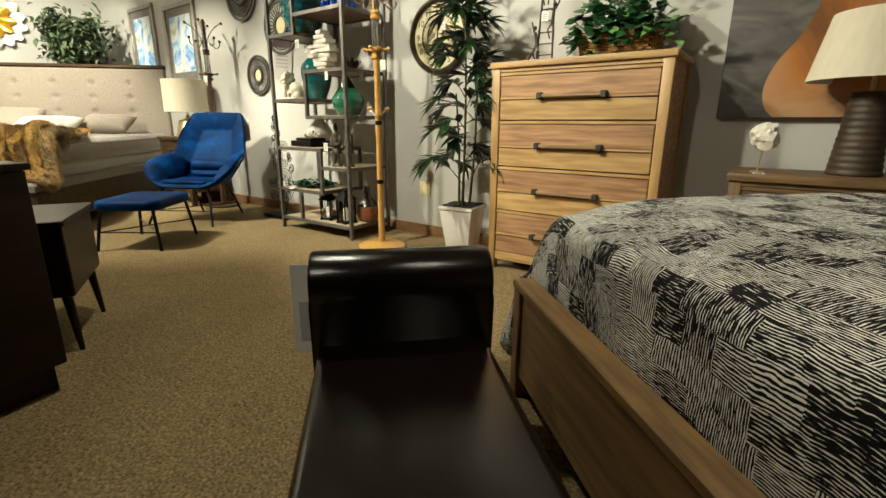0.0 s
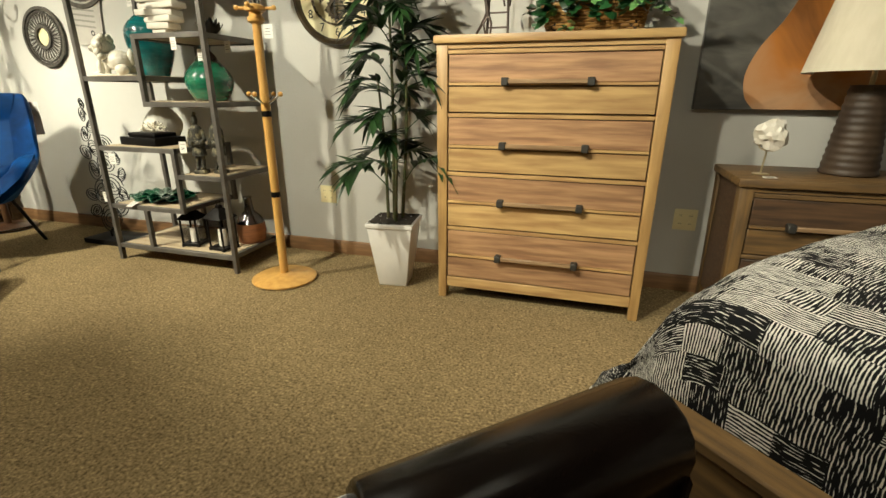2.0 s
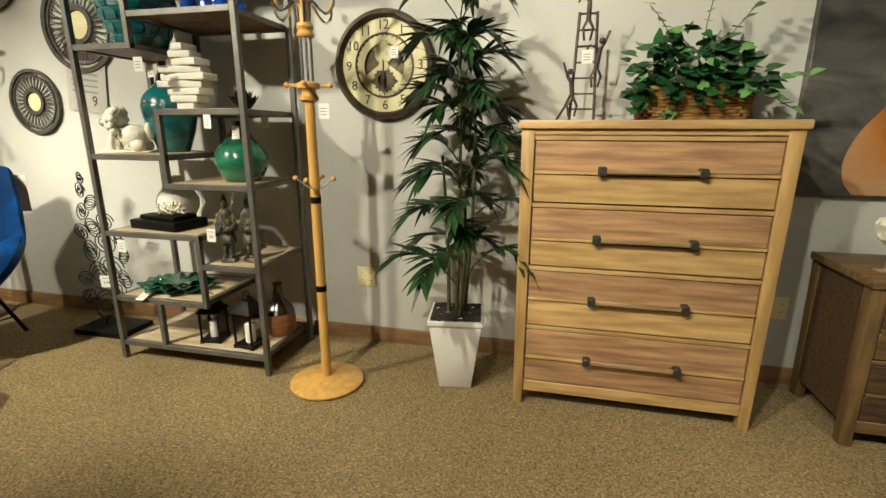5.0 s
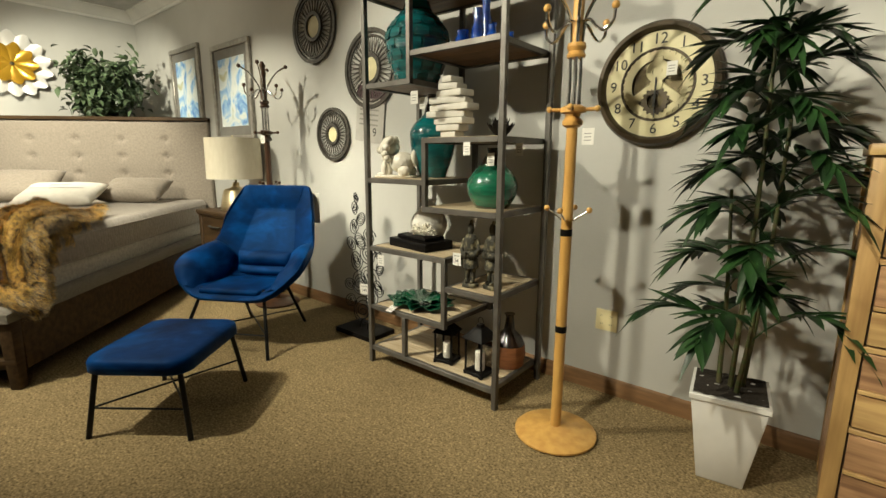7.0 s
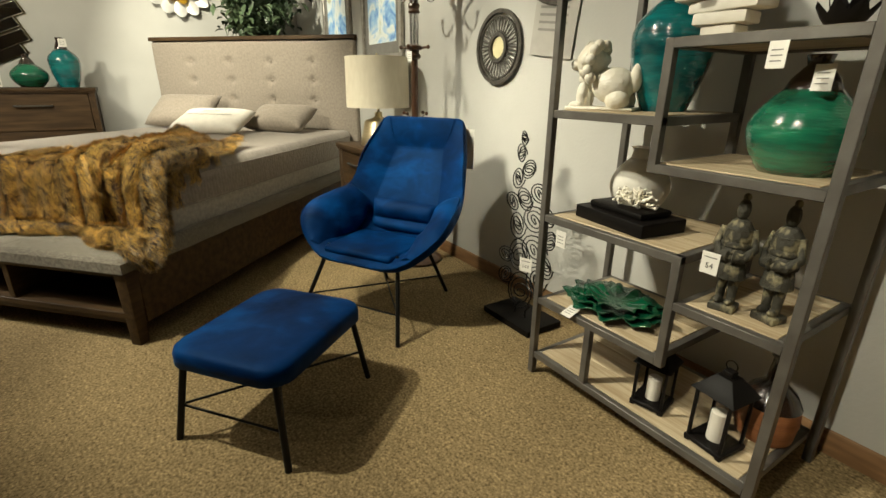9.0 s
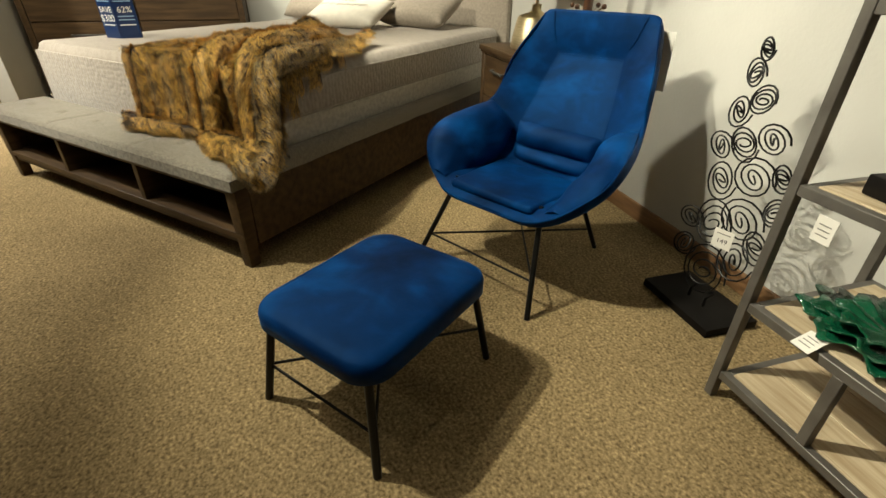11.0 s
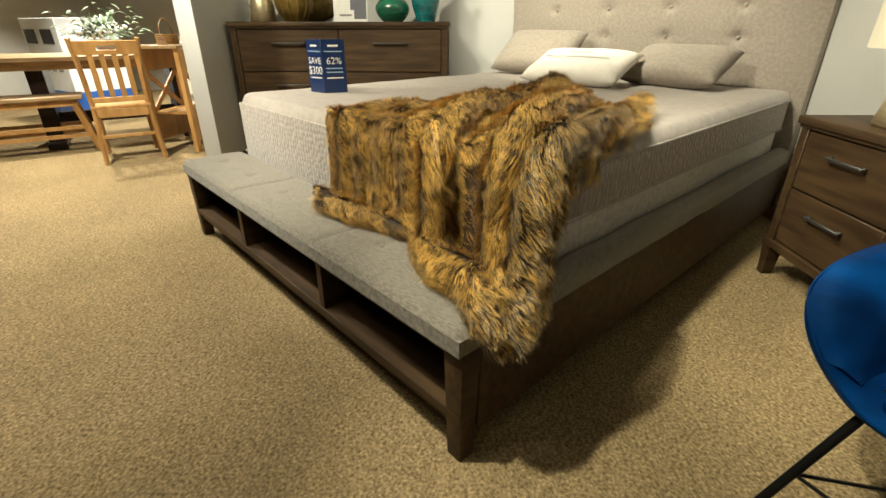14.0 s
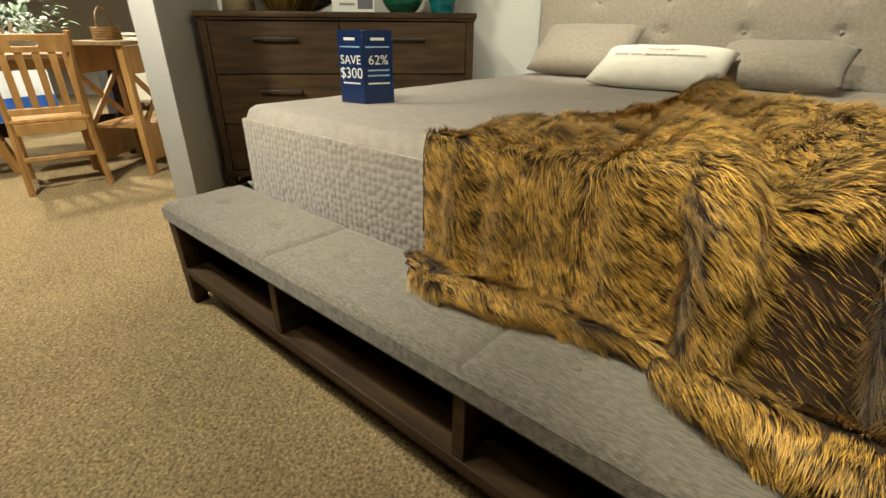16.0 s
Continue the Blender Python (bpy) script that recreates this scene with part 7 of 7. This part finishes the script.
m3.matrix_basis = pose(0.0, 0.055, 0, 0, 0, -10)
# slogan lines on the white pillow
for j, (txt, zz) in enumerate((("you can", 0.05), ("put on speakerphone.", 0.0))):
    ob = lettering("slogan", txt, 0.052, INK, wp, pose(0.0, 0.045 - j * 0.058, 0.078 - 0.004 * j, -4, 0, 0))

# ---- dining corner ----
PINE = mat("honey_pine", (0.42, 0.23, 0.075), 0.45, colour2=(0.30, 0.155, 0.045), scale=4, stretch=(4, 4, 1), bump=0.06, random_hue=0.12)
TABLETOP = mat("weathered_top", (0.33, 0.22, 0.11), 0.45, colour2=(0.22, 0.14, 0.065), scale=4, stretch=(1, 8, 8), bump=0.08)
dch = thing("dining_chair", pose(-7.955, -1.44, 0, 0, 0, 126), "honey pine slat-back dining chair at the table", "chair")
# local x across the back, y behind the sitter
for s in (-1, 1):
    part("back_leg", tube([(s * 0.235, -0.03, 0), (s * 0.225, 0.05, 0.28), (s * 0.215, 0.07, 0.50), (s * 0.225, 0.03, 0.80), (s * 0.245, -0.03, 1.06)], 0.021, 4), PINE, dch)
    part("front_leg", tube([(s * 0.21, 0.50, 0), (s * 0.21, 0.47, 0.47)], 0.024, 4), PINE, dch)
    part("side_stretcher", box((s * 0.215 - 0.011, 0.03, 0.20), (s * 0.215 + 0.011, 0.49, 0.235), 0.003), PINE, dch)
part("seat", box((-0.235, 0.05, 0.475), (0.235, 0.53, 0.505), 0.01, seg=2), PINE, dch)
part("seat_rail", box((-0.20, 0.045, 0.40), (0.20, 0.07, 0.475), 0.003), PINE, dch)
part("low_rail", box((-0.205, 0.052, 0.53), (0.205, 0.075, 0.575), 0.004), PINE, dch)
part("back_stretcher", box((-0.215, 0.03, 0.22), (0.215, 0.052, 0.25), 0.003), PINE, dch)
for x in (-0.13, -0.045, 0.045, 0.13):
    part("slat", box((x - 0.021, -0.008, 0), (x + 0.021, 0.006, 0.37), 0.002), PINE, dch).matrix_basis = Matrix.Translation((0, 0.066, 0.565)) @ Matrix.Rotation(radians(11), 4, "X")
cr = bmesh.new()
for lo, hi in (((-0.23, -0.012, 0), (0.23, 0.010, 0.035)), ((-0.23, -0.012, 0.075), (0.23, 0.010, 0.11)), ((-0.23, -0.0115, 0.034), (-0.07, 0.0095, 0.076)), ((0.07, -0.0115, 0.034), (0.23, 0.0095, 0.076))):
    box(lo, hi, bm=cr)
part("crest_rail", cr, PINE, dch).matrix_basis = Matrix.Translation((0, -0.005, 0.93)) @ Matrix.Rotation(radians(13), 4, "X")

tb = thing("dining_table", pose(-9.05, -2.25, 0, 0, 0, 126), "weathered plank dining table on a dark trestle base", "table")
for k in range(6):
    part("plank", box((-1.15, -0.54 + k * 0.18, 0.845), (1.15, -0.54 + (k + 1) * 0.18 - 0.003, 0.885), 0.004), TABLETOP, tb)
part("apron", box((-1.0, -0.46, 0.765), (1.0, 0.46, 0.843)), TABLETOP, tb)
for x in (-0.62, 0.62):
    part("trestle", box((x - 0.07, -0.34, 0.07), (x + 0.07, 0.34, 0.764), 0.01), ESPRESSO, tb)
    part("trestle_foot", box((x - 0.08, -0.44, 0), (x + 0.08, 0.44, 0.069), 0.01), ESPRESSO, tb)
part("stretcher", box((-0.55, -0.03, 0.20), (0.55, 0.03, 0.32)), ESPRESSO, tb)

bn = thing("dining_bench", pose(-8.22, -2.62, 0, 0, 0, 126), "pine dining bench with splayed legs and rails", "bench")
part("seat", box((-0.62, -0.19, 0.50), (0.50, 0.19, 0.54), 0.008), TABLETOP, bn)
part("apron", box((-0.56, -0.15, 0.44), (0.44, 0.15, 0.499)), PINE, bn)
for x, sx in ((-0.54, -1), (0.42, 1)):
    for y in (-0.15, 0.15):
        part("leg", tube([(x + sx * 0.10, y * 1.15, 0), (x, y, 0.45)], 0.028, 4), PINE, bn)
for z in (0.14, 0.22):
    part("rail", box((-0.60, -0.16, z), (0.50, -0.13, z + 0.035)), PINE, bn)
    part("rail", box((-0.60, 0.13, z), (0.50, 0.16, z + 0.035)), PINE, bn)

# Stands for an X-back counter stool; the table-like form is made up.
cs = thing("console_table", pose(-8.30, -1.02, 0, 0, 0, 175), "pine counter stool with crossed braces and a box seat, built like a console", "console table")
part("top", box((-0.03, -0.02, 0.96), (0.62, 0.46, 0.99), 0.004), TABLETOP, cs)
for x in (0, 0.53):
    for y in (0, 0.40):
        part("leg", box((x, y, 0), (x + 0.06, y + 0.045, 0.96), 0.003), PINE, cs)
for y in (0.002, 0.41):
    part("upper_panel", box((0.06, y, 0.76), (0.53, y + 0.03, 0.955), 0.003), PINE, cs)
    part("lower_panel", box((0.06, y, 0.10), (0.53, y + 0.03, 0.38), 0.003), PINE, cs)
    for sg_ in (-1, 1):
        ob = part("brace", box((-0.30, 0, -0.022), (0.30, 0.02, 0.022), 0.002), PINE, cs)
        ob.matrix_basis = Matrix.Translation((0.295, y + 0.004 + 0.003 * sg_, 0.57)) @ Matrix.Rotation(radians(39 * sg_), 4, "Y")
part("lower_shelf", box((0.06, 0.04, 0.36), (0.53, 0.40, 0.382)), PINE, cs)
bk = thing("wicker_basket", pose(-8.50, -1.20, 0.99), "small wicker basket with a looped handle", "basket")
for k in range(5):
    part("weave", tube([(0.11 * math.cos(a), 0.08 * math.sin(a), 0.012 + k * 0.018) for a in (j * math.tau / 28 for j in range(28))], 0.010, 6, closed=True), WICKER, bk)
part("handle", tube([(0.11 * math.cos(a), 0, 0.085 + 0.14 * math.sin(a)) for a in (j * math.pi / 14 for j in range(15))], 0.007, 6), WICKER, bk)

BOXWHITE = mat("printed_white_carton", (0.70, 0.71, 0.70), 0.5, colour2=(0.62, 0.65, 0.67), scale=4)
BOXBLUE = mat("printed_blue_band", (0.02, 0.10, 0.40), 0.5)
ct = thing("appliance_carton", pose(-10.4, -3.6, 0, 0, 0, 60), "large white product carton with a blue band", "carton")
part("box", box((-0.5, -0.35, 0.02), (0.5, 0.35, 1.25), 0.006), BOXWHITE, ct)
part("blue_band", box((-0.502, -0.354, 0.10), (0.502, 0.354, 0.38), 0.004), BOXBLUE, ct)
for x in (-0.28, 0.20):
    part("picture", box((x - 0.16, -0.356, 0.95), (x + 0.16, -0.351, 1.12), 0.003), INK, ct)
for x in (-0.3, -0.1, 0.1, 0.3):
    part("icon", box((x - 0.06, -0.356, 0.62), (x + 0.06, -0.351, 0.66)), GREYINK, ct)
part("plinth", box((-0.45, -0.30, 0), (0.45, 0.30, 0.02)), ESPRESSO, ct)
vs = thing("flower_arrangement", pose(-9.55, -2.55, 0.886), "white blossoms and green leaves in a pale bowl on the table", "flowers")
part("bowl", lathe([(0.07, 0), (0.14, 0.06), (0.17, 0.13), (0.16, 0.13), (0.13, 0.07)], 24), POTWHITE, vs)
rng = random.Random(8)
bm, bm2 = bmesh.new(), bmesh.new()
for k in range(260):
    p = Vector((rng.gauss(0, 0.15), rng.gauss(0, 0.15), 0.16 + abs(rng.gauss(0, 0.11))))
    blade(bm, p, Vector((p.x * 3 + rng.uniform(-.5, .5), p.y * 3 + rng.uniform(-.5, .5), rng.uniform(-0.3, 0.8))), Vector((0.1, 0.2, 1)), rng.uniform(0.07, 0.13), 0.022, 0.3, 3)
part("foliage", bm, FICUS, vs, smooth=180, kind="stuff")
for k in range(34):
    p = Vector((rng.gauss(0, 0.12), rng.gauss(0, 0.12), 0.15 + abs(rng.gauss(0, 0.07))))
    ball(0.03, p, (1, 1, 0.7), bm=bm2, u=7, v=5)
part("blossoms", bm2, PAPER, vs, smooth=180, kind="stuff")
fm = thing("wall_mirror", pose(XW + 0.004, -2.2, 1.45, 0, 0, 90), "dark-framed rectangular mirror on the far wall", "mirror")
for lo, hi in (((-0.40, -0.03, 0), (0.40, 0, 0.05)), ((-0.40, -0.03, 0.60), (0.40, 0, 0.65)), ((-0.40, -0.0295, 0.05), (-0.35, 0, 0.60)), ((0.35, -0.0295, 0.05), (0.40, 0, 0.60))):
    part("frame_bar", box(lo, hi, 0.004), BRONZE, fm)
part("glass", box((-0.35, -0.012, 0.05), (0.35, -0.004, 0.60)), MIRROR, fm)
IVORYWOOD = mat("cream_painted_wood", (0.62, 0.58, 0.47), 0.5, colour2=(0.56, 0.52, 0.42), scale=6)
sb = thing("cream_sideboard", pose(-11.6, -2.9, 0, 0, 0, 90), "cream painted sideboard with dark knobs", "sideboard")
part("case", box((0, 0, 0.12), (1.8, 0.45, 0.98), 0.006), IVORYWOOD, sb)
part("top", box((-0.02, -0.02, 0.981), (1.82, 0.46, 1.01), 0.005), IVORYWOOD, sb)
for x in (0.02, 0.62, 1.22):
    dr = part("drawer", box((x + 0.01, -0.016, 0.68), (x + 0.55, -0.001, 0.95), 0.004), IVORYWOOD, sb)
    part("knob", ball(0.02, (x + 0.28, -0.03, 0.81), u=10, v=8), BRONZE, dr)
    part("door", box((x + 0.01, -0.016, 0.15), (x + 0.55, -0.001, 0.66), 0.004), IVORYWOOD, sb)
for x in (0.03, 1.71):
    for y in (0.03, 0.36):
        part("foot", box((x, y, 0), (x + 0.06, y + 0.06, 0.12)), IVORYWOOD, sb)
